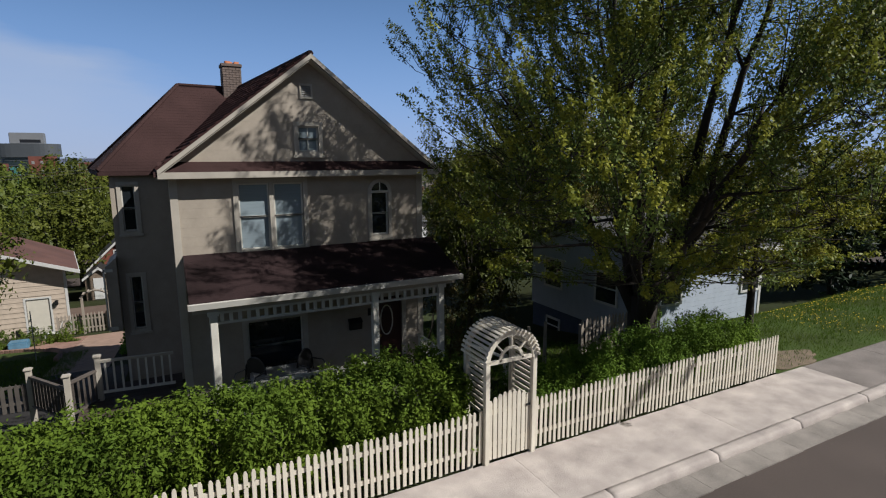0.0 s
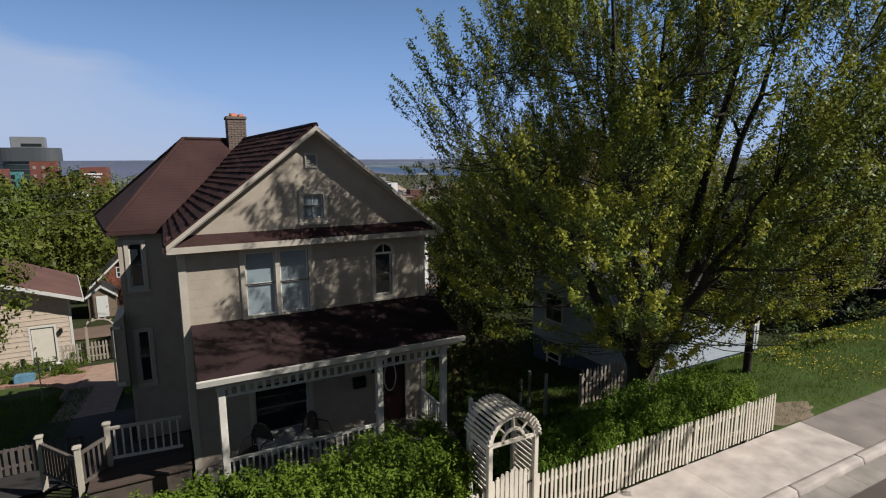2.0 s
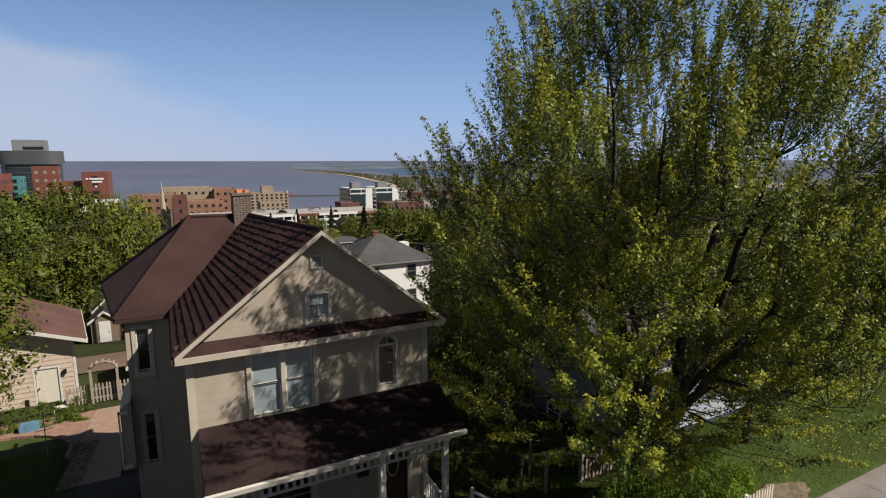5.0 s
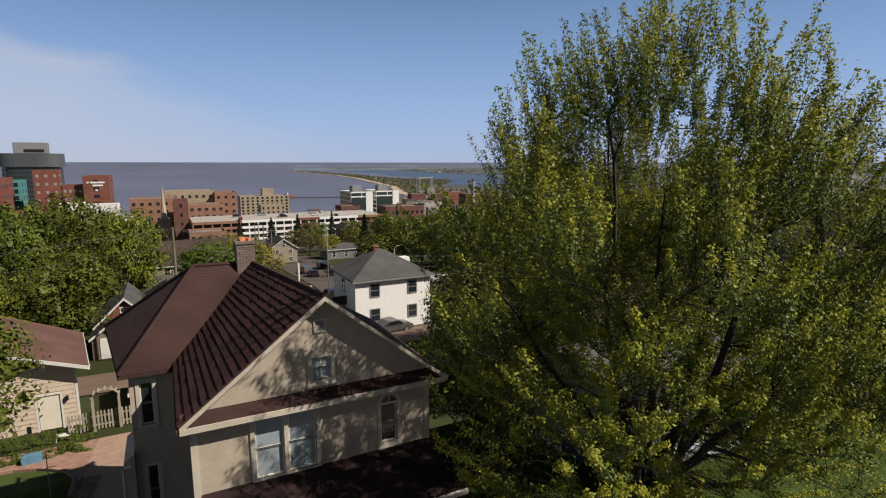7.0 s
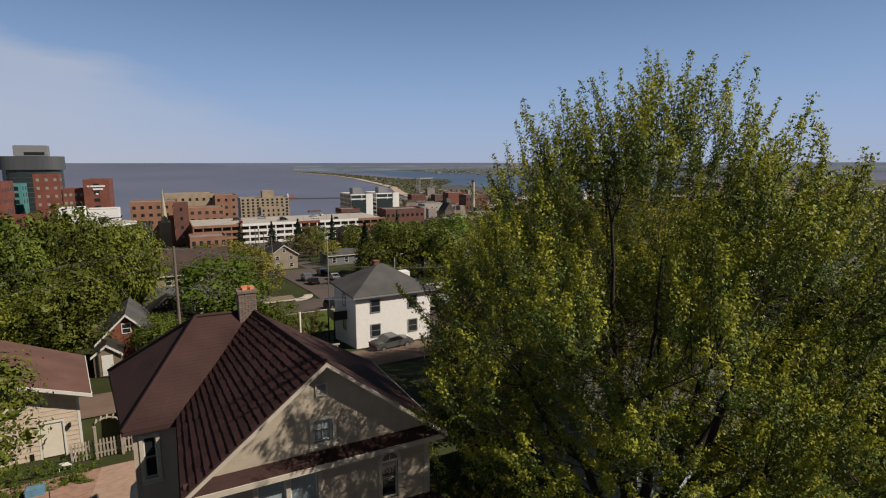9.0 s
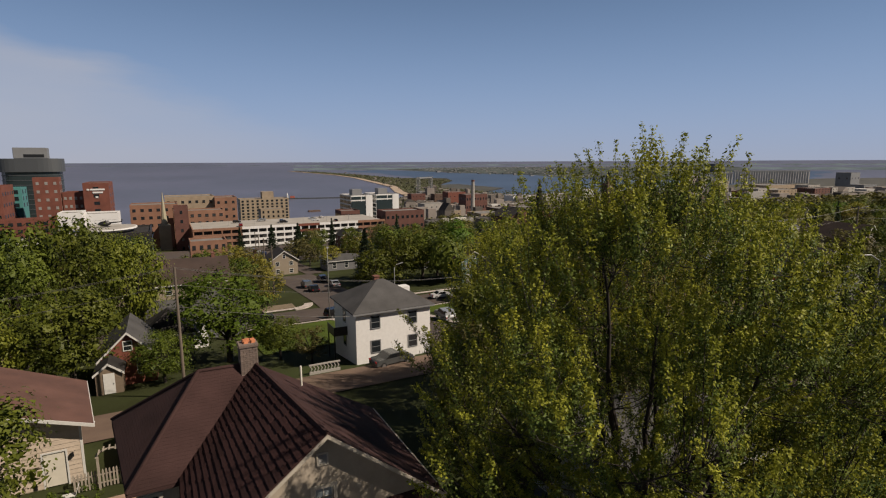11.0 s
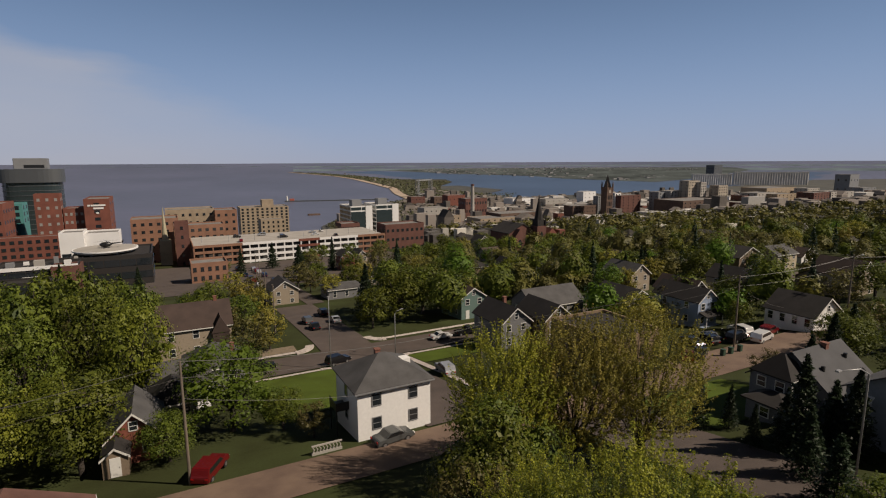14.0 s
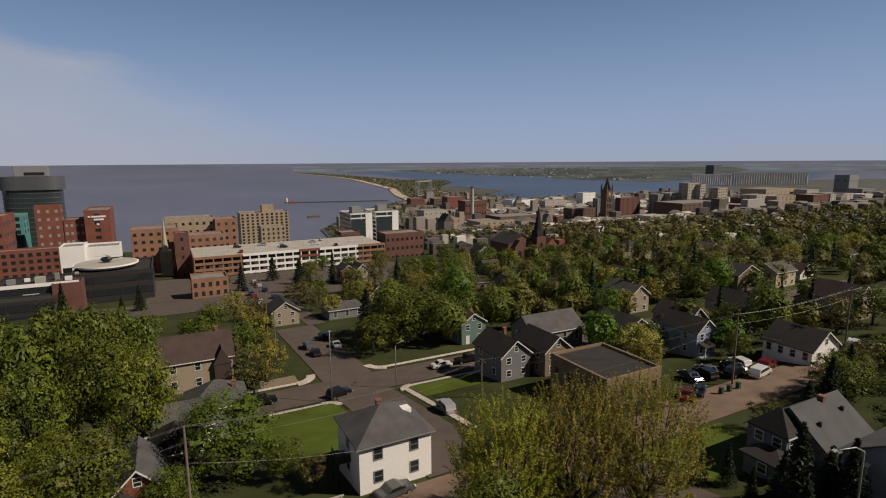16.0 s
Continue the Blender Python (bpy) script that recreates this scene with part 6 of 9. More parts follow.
gwall = Shape()
gwall.prism([(-6.9, 0, -0.6), (gdoor[0], 0, -0.6), (gdoor[0], 0, gtop(gdoor[0])), (-1.2, 0, gtop(-1.2)), (-6.9, 0, gtop(-6.9))], (0, 0.15, 0))
gwall.prism([(gdoor[1], 0, -0.6), (4.33, 0, -0.6), (4.33, 0, gtop(4.33)), (gdoor[1], 0, gtop(gdoor[1]))], (0, 0.15, 0))
gwall.prism([(gdoor[0], 0, gdoor[3]), (gdoor[1], 0, gdoor[3]), (gdoor[1], 0, gtop(gdoor[1])), (gdoor[0], 0, gtop(gdoor[0]))], (0, 0.15, 0))
part("wall_front", gwall, TAN_LAP, gar)
for i in range(21):
    z0, z1 = -0.55 + 0.29 * i, -0.55 + 0.29 * (i + 1)
    reach = min(5.4, (5.62 - z1) / 0.336)
    xa, xb = max(-6.9, -1.2 - reach), min(4.23, -1.2 + reach)
    for a_, b_ in ((xa, gdoor[0] - 0.1), (gdoor[1] + 0.1, xb)) if z0 < gdoor[3] + 0.1 else ((xa, xb),):
        if b_ > a_ + 0.1:
            part("board", Shape().prism([(a_, -0.028, z0), (a_, -0.004, z1), (a_, -0.001, z1), (a_, -0.001, z0)], (b_ - a_, 0, 0)), TAN_LAP, gar)
part("wall_side", Shape().prism([(4.18, 0.15, -1), (3.2, 6.9, -1), (3.2, 6.9, gtop(3.9)), (4.18, 0.15, gtop(4.18))], (0.15, 0, 0)), TAN_LAP, gar)
part("wall_side", Shape().box(-6.9, 0.15, -1, -6.75, 6.9, gtop(-6.9)), TAN_LAP, gar)
part("wall_back", Shape().box(-6.75, 6.75, -2, 3.2, 6.9, 3.8), TAN_LAP, gar)
part("roof", Shape().slab((-1.2, -0.65, 5.90), (5.12, -0.65, 3.80), (3.95, 7.2, 3.80), (-1.2, 7.2, 5.90), 0.12).slab((-7.6, -0.65, 3.80), (-1.2, -0.65, 5.90), (-1.2, 7.2, 5.90), (-7.6, 7.2, 3.80), 0.12), RED_ROOF, gar)
part("rake_board", Shape().prism([(-1.2, -0.70, 5.91), (5.14, -0.70, 3.81), (5.14, -0.70, 3.60), (-1.2, -0.70, 5.70)], (0, 0.045, 0)).prism([(-1.2, -0.70, 5.91), (-7.62, -0.70, 3.81), (-7.62, -0.70, 3.60), (-1.2, -0.70, 5.70)], (0, 0.045, 0)), SASH_WHITE, gar)
part("fascia", Shape().prism([(5.12, -0.65, 3.60), (3.95, 7.2, 3.60), (3.95, 7.2, 3.79), (5.12, -0.65, 3.79)], (0.04, 0, 0)), SASH_WHITE, gar)
part("soffit", Shape().prism([(-1.2, -0.65, 5.76), (5.1, -0.65, 3.66), (5.1, -0.65, 3.64), (-1.2, -0.65, 5.74)], (0, 0.65, 0)), SASH_WHITE, gar)
gd = part("door", Shape().box(gdoor[0] + 0.02, 0.03, gdoor[2], gdoor[1] - 0.02, 0.08, gdoor[3] - 0.02), mat("cream_door", (0.72, 0.67, 0.56), rough=0.5, vary=0.06), gar)
part("door_handle", Shape().tube([(gdoor[0] + 0.14, 0.03, 1.0), (gdoor[0] + 0.14, -0.05, 1.0)], [0.04, 0.05], 8), BLACKM, gd)
part("door_casing", Shape().box(gdoor[0] - 0.1, -0.03, -0.05, gdoor[0], 0.03, gdoor[3] + 0.1).box(gdoor[1], -0.03, -0.05, gdoor[1] + 0.1, 0.03, gdoor[3] + 0.1).box(gdoor[0], -0.03, gdoor[3], gdoor[1], 0.03, gdoor[3] + 0.1), SASH_WHITE, gar)
part("corner_board", Shape().box(4.24, -0.02, -0.6, 4.36, 0.1, 3.70), SASH_WHITE, gar)
lampw = thing("wall_lamp", (-6.0, 37.33, -2.5), "black lantern on the garage wall", "wall lamp")
part("lantern", Shape().box(-0.08, -0.14, -0.16, 0.08, 0.0, 0.12), BLACKM, lampw, bevel=0.02)
part("bracket", Shape().box(-0.05, 0.0, -0.08, 0.05, 0.07, 0.1), BLACKM, lampw)
w = small_window(gar, -0.2, -0.012, 0.35, 1.0, 0.8)
part("vent", Shape().box(1.72, -0.05, 0.05, 1.92, 0.0, 0.45), BLACKM, gar)
# gabled garage on the alley
house(-2.5, 36.0, 4.3, 5.6, 2.5, 1.15, TAN_LAP, RED_ROOF, "small tan garage with a red-brown gable roof on the alley", base=-4.8, storeys=1, cols=1, side_cols=0, category="garage", over=0.3)
# yard: lawn, brick edge, walk, gate
sheet("lawn_yard", steps(-16, -4.4, 8), [17.5, 19, 21, 23, 25, 27.4, 30.6], lambda x, y: ground(y) + 0.0, LAWN, "back yard lawn with clover and weeds", "lawn")
sheet("path_yard", steps(-4.15, -2.2, 3), [21.5, 23, 25, 27, 29.5, 33.3], lambda x, y: ground(y) + 0.01, TAN_PATH, "tan paved garden path along the house", "path")
# the drive's asphalt is coloured near black for the house's shadow
sheet("drive_yard", steps(-4.6, -1.5, 3), [14.6, 17, 19, 21, 21.5], lambda x, y: ground(y) + 0.012, mat("shaded_asphalt", (0.032, 0.029, 0.027), rough=0.9, vary=0.25, bump=0.3, fine=60, scale=0.6), "asphalt drive beside the house, shade put into its dark colour", "drive")
RING = [(-12, 30.5), (-8.6, 30.5), (-7.2, 30.2), (-6.2, 29.7), (-5.5, 29.1), (-4.9, 28.4), (-4.5, 27.5), (-4.35, 26.4), (-4.3, 25.0)]
terrace = Shape()
terrace.prism([(x, y, ground(y) + 0.03) for x, y in RING + [(-4.16, 25.0), (-4.16, 33.2), (-12, 33.2)]], (0, 0, -0.12))
tagged(part("path_terrace", terrace, BRICK_PATH), "red brick garden terrace round the lawn", "terrace", kind="structure")
brick_me = Shape().box(-0.10, -0.07, -0.08, 0.10, 0.07, 0.09).mesh("brick", bevel=0.008)
brick_me.materials.append(BRICK_PATH)
edge = thing("brick_edging", (0, 0, 0), "curved red brick lawn edging", "edging", kind="structure")
for (xa, ya), (xb, yb) in zip(RING, RING[1:]):
    n = max(1, round(math.hypot(xb - xa, yb - ya) / 0.21))
    for i in range(n):
        t = (i + 0.5) / n
        part("brick", brick_me, BRICK_PATH, edge, at=(xa + (xb - xa) * t, ya + (yb - ya) * t, ground(ya + (yb - ya) * t) + 0.06), turn=math.degrees(math.atan2(yb - ya, xb - xa)))
shrub_row("flower_bed", -10.5, -4.3, 31.4, 34.2, 0.34, 9000, 0.10, "low green border plants below the garage", lump=0.4, z=-3.5, category="plants", stems=2, material=BRIGHT_LEAF)
chair = thing("garden_chair", (-5.9, 34.4, -3.85), "white folding garden chair lying by the border", "chair")
part("seat", Shape().box(-0.35, -0.2, 0.28, 0.3, 0.2, 0.32), SASH_WHITE, chair, bevel=0.008)
part("backrest", Shape().prism([(0.3, -0.2, 0.3), (0.3, 0.2, 0.3), (0.48, 0.2, 0.82), (0.48, -0.2, 0.82)], (0.03, 0, 0)), SASH_WHITE, chair)
for lx in (-0.3, 0.28):
    for ly in (-0.18, 0.18):
        part("leg", Shape().tube([(lx, ly, 0.0), (lx, ly, 0.3)], [0.018, 0.018], 6), SASH_WHITE, chair)
shrub_row("flower_bed", -2.0, -1.4, 24, 27, 0.8, 700, 0.12, "low green plants beside the path", lump=0.3, z=-2.1, category="plants", stems=2)
back_picket = Shape().prism([(-0.045, 0, 0.05), (0.045, 0, 0.05), (0.045, 0, 1.1), (0, 0, 1.2), (-0.045, 0, 1.1)], (0, 0.02, 0)).mesh("picket")
back_picket.materials.append(mat("weathered_picket", (0.36, 0.31, 0.25), rough=0.8, vary=0.2, ob_vary=0.2))
picket_fence(11.2, 14.6, "dark weathered picket fence under the maple", gap=0.15, y=12.1, z=-0.42, mesh=back_picket)
# these pickets are coloured darker in place of the shade on the drive
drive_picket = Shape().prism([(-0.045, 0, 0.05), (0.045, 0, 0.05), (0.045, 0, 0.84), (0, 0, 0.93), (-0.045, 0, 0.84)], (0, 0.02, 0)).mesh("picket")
drive_picket.materials.append(mat("shaded_picket", (0.11, 0.095, 0.08), rough=0.8, vary=0.25, ob_vary=0.25))
picket_fence(-7.0, -2.5, "weathered picket fence across the shaded drive, its shade put into the colour", gap=0.15, y=16.4, z=-0.74, scale=0.85, mesh=drive_picket)
picket_fence(-5.75, -2.2, "weathered grey-tan picket fence across the back path", gap=0.17, y=35.3, z=-4.05, mesh=back_picket)
gate2 = thing("yard_arbour", (-3.85, 35.1, -4.02), "weathered wooden garden arch over the back path", "arbour")
for sx in (-0.65, 0.65):
    part("post", Shape().box(sx - 0.06, -0.06, 0, sx + 0.06, 0.06, 2.0), MATS["weathered_picket"], gate2)
part("arch", Shape().tube([(math.cos(math.pi * i / 10) * 0.65, 0, 2.0 + math.sin(math.pi * i / 10) * 0.45) for i in range(11)], [0.06] * 11, 6), MATS["weathered_picket"], gate2)
for i in range(7):
    a = math.pi * (i + 0.5) / 7
    part("slat", Shape().box(math.cos(a) * 0.7 - 0.04, -0.3, 2.0 + math.sin(a) * 0.5, math.cos(a) * 0.7 + 0.04, 0.3, 2.03 + math.sin(a) * 0.5), MATS["weathered_picket"], gate2)
feeder = thing("garden_pole", (-5.0, 25.5, -2.28), "thin steel garden pole with a cross hook", "garden pole")
part("shaft", Shape().tube([(0, 0, 0), (0, 0, 2.1)], [0.02, 0.02], 6), STEEL, feeder)
part("hook", Shape().tube([(-0.3, 0, 1.3), (0.3, 0, 1.35)], [0.015, 0.015], 5), STEEL, feeder)
sheetb = thing("blue_tub", (-6.7, 31.2, -3.28), "blue plastic tub on the brick terrace", "tub")
part("tub", Shape().prism([(-0.4, -0.3, 0), (0.4, -0.3, 0), (0.4, 0.3, 0), (-0.4, 0.3, 0)], (0, 0, 0.4)), mat("blue_plastic", (0.12, 0.25, 0.36), rough=0.4), sheetb, bevel=0.05)

# ---- the pale blue neighbour house ----
BLUE_LAP = lap("pale_blue_siding", (0.44, 0.49, 0.56), pitch=0.2, depth=0.5, rough=0.6, vary=0.08, bump=0.05)
neigh = thing("house", (20.0, 14.0, -2.3), "pale blue lap-sided bungalow on a dark blue basement", "house")
part("wall", Shape().box(-4.4, 0, 1.1, 3.2, 6.5, 4.2), BLUE_LAP, neigh)
part("basement_wall", Shape().box(-4.35, 0.05, -2.5, 3.15, 6.45, 1.1), mat("navy_paint", (0.055, 0.075, 0.12), rough=0.7, vary=0.15), neigh)
part("roof", Shape().slab((-4.9, -0.5, 4.25), (3.7, -0.5, 4.25), (3.7, 3.25, 5.5), (-4.9, 3.25, 5.5), 0.16).slab((-4.9, 7.0, 4.25), (3.7, 7.0, 4.25), (3.7, 3.25, 5.5), (-4.9, 3.25, 5.5), 0.16), GREY_ROOF, neigh)
part("fascia", Shape().box(-4.9, -0.54, 4.02, 3.7, -0.5, 4.24), SASH_WHITE, neigh)
part("gable", Shape().prism([(-4.4, 0, 4.2), (-4.4, 6.5, 4.2), (-4.4, 3.25, 5.3)], (0.15, 0, 0)), BLUE_LAP, neigh)
part("corner_board", Shape().box(-4.43, -0.03, 1.1, -4.30, 0.0, 4.2), SASH_WHITE, neigh)
part("corner_board", Shape().box(3.08, -0.03, 1.1, 3.22, 0.0, 4.2), SASH_WHITE, neigh)
for xx in (-2.6, 2.4):
    small_window(neigh, xx, -0.012, 2.3, 1.1, 1.2)
for yy in (1.6, 4.9):
    small_window(neigh, -4.412, yy, 2.2, 1.1, 1.2, face="-x")
    small_window(neigh, -4.36, yy, 0.0, 0.8, 0.6, face="-x")
for i, (px, py) in enumerate(((9.6, 13.2), (9.8, 12.2), (11.0, 14.6))):
    fp = thing("fence_post", (px, py, yard(px, py)), "old grey wooden fence post in the side yard", "fence post", "old posts")
    part("post", Shape().tube([(0, 0, -0.2), (0.02, 0.01, 1.3)], [0.06, 0.05], 8), MATS["weathered_picket"], fp)

# ---- houses down the hill ----
WHITE_LAP = lap("white_siding", (0.80, 0.79, 0.77), pitch=0.2, depth=0.25, rough=0.6, vary=0.06, bump=0.04)
BEIGE = lap("beige_siding", (0.31, 0.255, 0.19), pitch=0.2, depth=0.4, rough=0.7, vary=0.1, bump=0.05)
GREYS = lap("grey_siding", (0.165, 0.165, 0.17), pitch=0.2, depth=0.4, rough=0.7, vary=0.1, bump=0.05)
GREENS = lap("green_siding", (0.11, 0.175, 0.155), pitch=0.2, depth=0.4, rough=0.7, vary=0.1, bump=0.05)
BLUES = lap("blue_siding", (0.25, 0.31, 0.42), pitch=0.2, depth=0.4, rough=0.7, vary=0.1, bump=0.05)
TANS = lap("tan_siding", (0.20, 0.15, 0.105), pitch=0.2, depth=0.4, rough=0.7, vary=0.1, bump=0.05)
REDBRICK = mat("red_brick", (0.185, 0.062, 0.042), rough=0.85, vary=0.25, bump=0.2, fine=4, scale=0.2)
ORANGEBRICK = mat("orange_brick", (0.27, 0.14, 0.09), rough=0.85, vary=0.2, bump=0.2, fine=4, scale=0.2)
DARKBRICK = mat("dark_brick", (0.13, 0.055, 0.042), rough=0.85, vary=0.25, bump=0.2, fine=4, scale=0.2)
BUFF = mat("buff_brick", (0.34, 0.265, 0.185), rough=0.85, vary=0.2, bump=0.2, fine=4, scale=0.2)
CONC = mat("pale_concrete", (0.38, 0.355, 0.32), rough=0.85, vary=0.15, bump=0.1, fine=4, scale=0.15)
WHITEC = mat("white_concrete", (0.78, 0.77, 0.75), rough=0.7, vary=0.08, bump=0.05, fine=4, scale=0.15)
BROWNST = mat("brownstone", (0.12, 0.075, 0.055), rough=0.9, vary=0.25, bump=0.3, fine=4, scale=0.2)
GREYC = mat("grey_cladding", (0.22, 0.225, 0.23), rough=0.6, vary=0.12, bump=0.05, fine=2, scale=0.1)
wh = house(17.0, 53.0, 8.7, 8.0, 5.4, 2.5, WHITE_LAP, GREY_ROOF, "two-storey white house with a grey hipped roof beside the alley", roof="hip", base=-6.4, storeys=2, cols=2, side_cols=1, chimney=(-0.3, 4.6, 8.2), trim=GREYC)
part("balcony", Shape().box(-5.9, 3.0, 2.3, -4.36, 5.6, 2.42).box(-5.9, 3.0, 2.42, -5.84, 5.6, 3.3).box(-5.84, 3.0, 2.42, -4.36, 3.06, 3.3), BLACKM, wh)
for xx, yy in ((-5.82, 3.1), (-5.82, 5.5)):
    part("balcony_post", Shape().box(xx - 0.06, yy - 0.06, -0.8, xx + 0.06, yy + 0.06, 2.3), BLACKM, wh)
part("dormer", Shape().box(2.0, 3.4, 5.6, 3.4, 4.6, 6.9), WHITE_LAP, wh)
house(-6.9, 62.5, 4.9, 7.5, 3.2, 2.4, mat("red_gable_paint", (0.22, 0.07, 0.045), rough=0.8, vary=0.2), GREY_ROOF, "small old cottage with a red gable and white trim", base=-8.0, storeys=1, cols=2, side_cols=1)
house(-7.2, 59.5, 2.3, 2.6, 2.2, 0.9, TANS, DARK_ROOF, "little tan shed with a white door and gable roof", base=-7.6, storeys=1, cols=1, side_cols=0, door=0, category="shed", over=0.2)
house(-3.2, 70.5, 5.2, 6.5, 3.6, 2.4, GREYS, DARK_ROOF, "grey cottage with a steep pyramid roof", roof="hip", base=-9.2, storeys=1, cols=2, side_cols=2, porch=(3.4, 1.6, 2.4))
house(-4.0, 79.0, 8.0, 7.0, 4.2, 2.2, WHITE_LAP, GREY_ROOF, "white gabled house with a grey roof", roof="gable_x", base=-10.6, storeys=1, cols=3, side_cols=2)
house(1.2, 86.5, 8.6, 8.0, 4.2, 2.9, GREYS, GREY_ROOF, "grey house with a hipped grey roof and brick chimney", roof="hip", base=-12.0, storeys=1, cols=2, side_cols=2, chimney=(2.6, 3.0, 6.9))
brown = house(-2.6, 108.0, 12.5, 10.0, 6.2, 3.6, BEIGE, BROWN_ROOF, "large beige house with a brown cross-gabled roof", roof="gable_x", base=-13.2, storeys=2, cols=3, side_cols=2, chimney=(4.0, 5.0, 10.6))
part("front_gable", Shape().prism([(2.6, -0.9, 4.8), (6.0, -0.9, 4.8), (4.3, -0.9, 8.0)], (0, 5.5, 0)).box(2.8, -0.8, -1, 5.8, 0, 4.8), BROWN_ROOF, brown)
house(25.2, 154.0, 7.5, 9.0, 4.4, 2.6, BEIGE, DARK_ROOF, "tan two-storey house with a dark gable roof", base=-17.0, storeys=2, cols=2, side_cols=2)
house(41.0, 152.0, 11.0, 9.0, 3.2, 1.2, GREYS, GREY_ROOF, "low grey house with a grey hipped roof", roof="hip", base=-17.0, storeys=1, cols=3)
house(59.5, 105.5, 6.5, 10.0, 5.2, 2.1, GREENS, BROWN_ROOF, "dark green two-storey house with white trim and brown roof", base=-13.0, storeys=2, cols=2, door=0)
house(52.5, 78.5, 6.5, 9.5, 4.8, 2.6, GREYS, DARK_ROOF, "grey house with a tan front gable and dark roof", base=-10.4, storeys=2, cols=2, chimney=(1.4, 6, 8.0))
house(60.5, 76.0, 6.0, 9.0, 5.0, 2.4, TANS, DARK_ROOF, "tan gabled house with a dark brown roof", base=-10.2, storeys=2, cols=2)
house(70.0, 92.0, 14.0, 8.5, 4.4, 3.0, GREYS, GREY_ROOF, "long grey house under a steep grey roof", roof="gable_x", base=-12.4, storeys=1, cols=4)
block("brick_workshop", 56.5, 56.5, 11.5, 13.0, -7.2, -3.0, mat("ochre_brick", (0.20, 0.14, 0.085), rough=0.85, vary=0.2, bump=0.2, fine=4, scale=0.2), "low ochre brick workshop with a flat dark roof", rows=1, cols=4, win=(0.9, 1.5), category="workshop", parapet=0.5, roofing=DARK_ROOF)
house(90.3, 67.0, 5.6, 10.5, 5.2, 2.2, BLUES, DARK_ROOF, "light blue two-storey house with white trim", base=-8.8, storeys=2, cols=2, porch=(5.0, 1.8, 2.6))
house(83.0, 78.0, 7.5, 10.0, 4.8, 2.4, GREYS, DARK_ROOF, "dark grey gabled house beside the blue one", base=-10.3, storeys=2, cols=2)
house(99.5, 76.0, 6.0, 9.5, 4.8, 2.6, TANS, BROWN_ROOF, "brown two-storey house with a bay gable", base=-9.9, storeys=2, cols=2)
house(122.5, 78.0, 7.0, 11.0, 4.8, 2.7, BEIGE, DARK_ROOF, "beige gabled house with a black roof", base=-10.4, storeys=2, cols=2)
house(98.4, 50.4, 8.4, 8.6, 2.9, 2.9, WHITE_LAP, DARK_ROOF, "long low white house with a dark steep roof and gable end", base=-6.4, storeys=1, cols=2, side_cols=4)
PALE_ROOF = mat("pale_grey_shingle", (0.072, 0.073, 0.078), rough=0.9, vary=0.2, bump=0.3, fine=12, scale=0.5)
ASH = lap("ash_grey_siding", (0.155, 0.16, 0.175), pitch=0.2, depth=0.4, rough=0.7, vary=0.1, bump=0.05)
grey_h = house(58.8, 27.5, 8.6, 9.0, 3.0, 3.7, ASH, PALE_ROOF, "storey-and-a-half grey house with a steep pale grey roof and brick chimney", roof="gable_x", base=-3.6, storeys=1, cols=2, chimney=(0.9, 4.2, 7.0))
for vx, vy in ((-2.6, 2.4), (2.6, 2.9)):
    part("roof_vent", Shape().box(vx - 0.15, vy - 0.15, 3.0 + 3.7 * vy / 4.5, vx + 0.15, vy + 0.15, 3.6 + 3.7 * vy / 4.5), BLACKM, grey_h)
house(56.2, 30.7, 3.6, 3.9, 4.4, 2.1, ASH, DARK_ROOF, "narrow grey side wing with a dark hipped roof", roof="hip", base=-3.6, storeys=2, cols=2, side_cols=2, over=0.3)
lean = house(53.7, 29.6, 3.4, 4.0, 2.1, 0.9, ASH, DARK_ROOF, "low grey entrance lean-to with a dark roof", roof="hip", base=-3.5, storeys=1, cols=2, side_cols=1, door=1)
part("awning", Shape().prism([(0.3, -0.02, 1.95), (0.3, -0.9, 1.6), (0.3, -0.9, 1.55), (0.3, -0.02, 1.88)], (1.8, 0, 0)), WHITEC, lean)
# blue siding is darkened to hold the shade of its visible side
awn = house(54.0, 15.5, 10.0, 9.2, 4.4, 2.8, lap("shaded_blue_siding", (0.24, 0.265, 0.30), pitch=0.2, depth=0.4, rough=0.7, vary=0.1, bump=0.05), GREY_ROOF, "dusty blue-grey two-storey house with metal window awnings", roof="gable_x", base=-1.2, storeys=2, cols=3, side_cols=3)
for f in range(2):
    for i in range(3):
        yy, zz = 9.2 * (i + 0.5) / 3, 2.2 * f + 1.95
        part("awning", Shape().prism([(-5.02, yy - 0.7, zz), (-5.7, yy - 0.7, zz - 0.45), (-5.7, yy - 0.7, zz - 0.5), (-5.02, yy - 0.7, zz - 0.08)], (0, 1.4, 0)), WHITEC, awn)
house(178.5, 104.0, 11.0, 9.0, 5.4, 2.4, lap("cream_siding", (0.46, 0.39, 0.28), pitch=0.2, depth=0.3, rough=0.7, vary=0.1, bump=0.05), GREY_ROOF, "cream two-storey house with a grey roof", roof="gable_x", base=-13.0, storeys=2, cols=3)
house(163.0, 107.0, 12.0, 9.0, 5.6, 3.0, TANS, DARK_ROOF, "dark brown gabled house with a deep porch", base=-13.2, storeys=2, cols=3)
house(66.0, 221.0, 5.5, 9.0, 6.5, 2.0, REDBRICK, DARK_ROOF, "narrow red brick house", base=-23, storeys=2, cols=2)
house(72.5, 221.0, 5.0, 9.0, 6.2, 2.2, BEIGE, DARK_ROOF, "cream gabled house beside the brick one", base=-23, storeys=2, cols=2)
tr = random.Random(77)
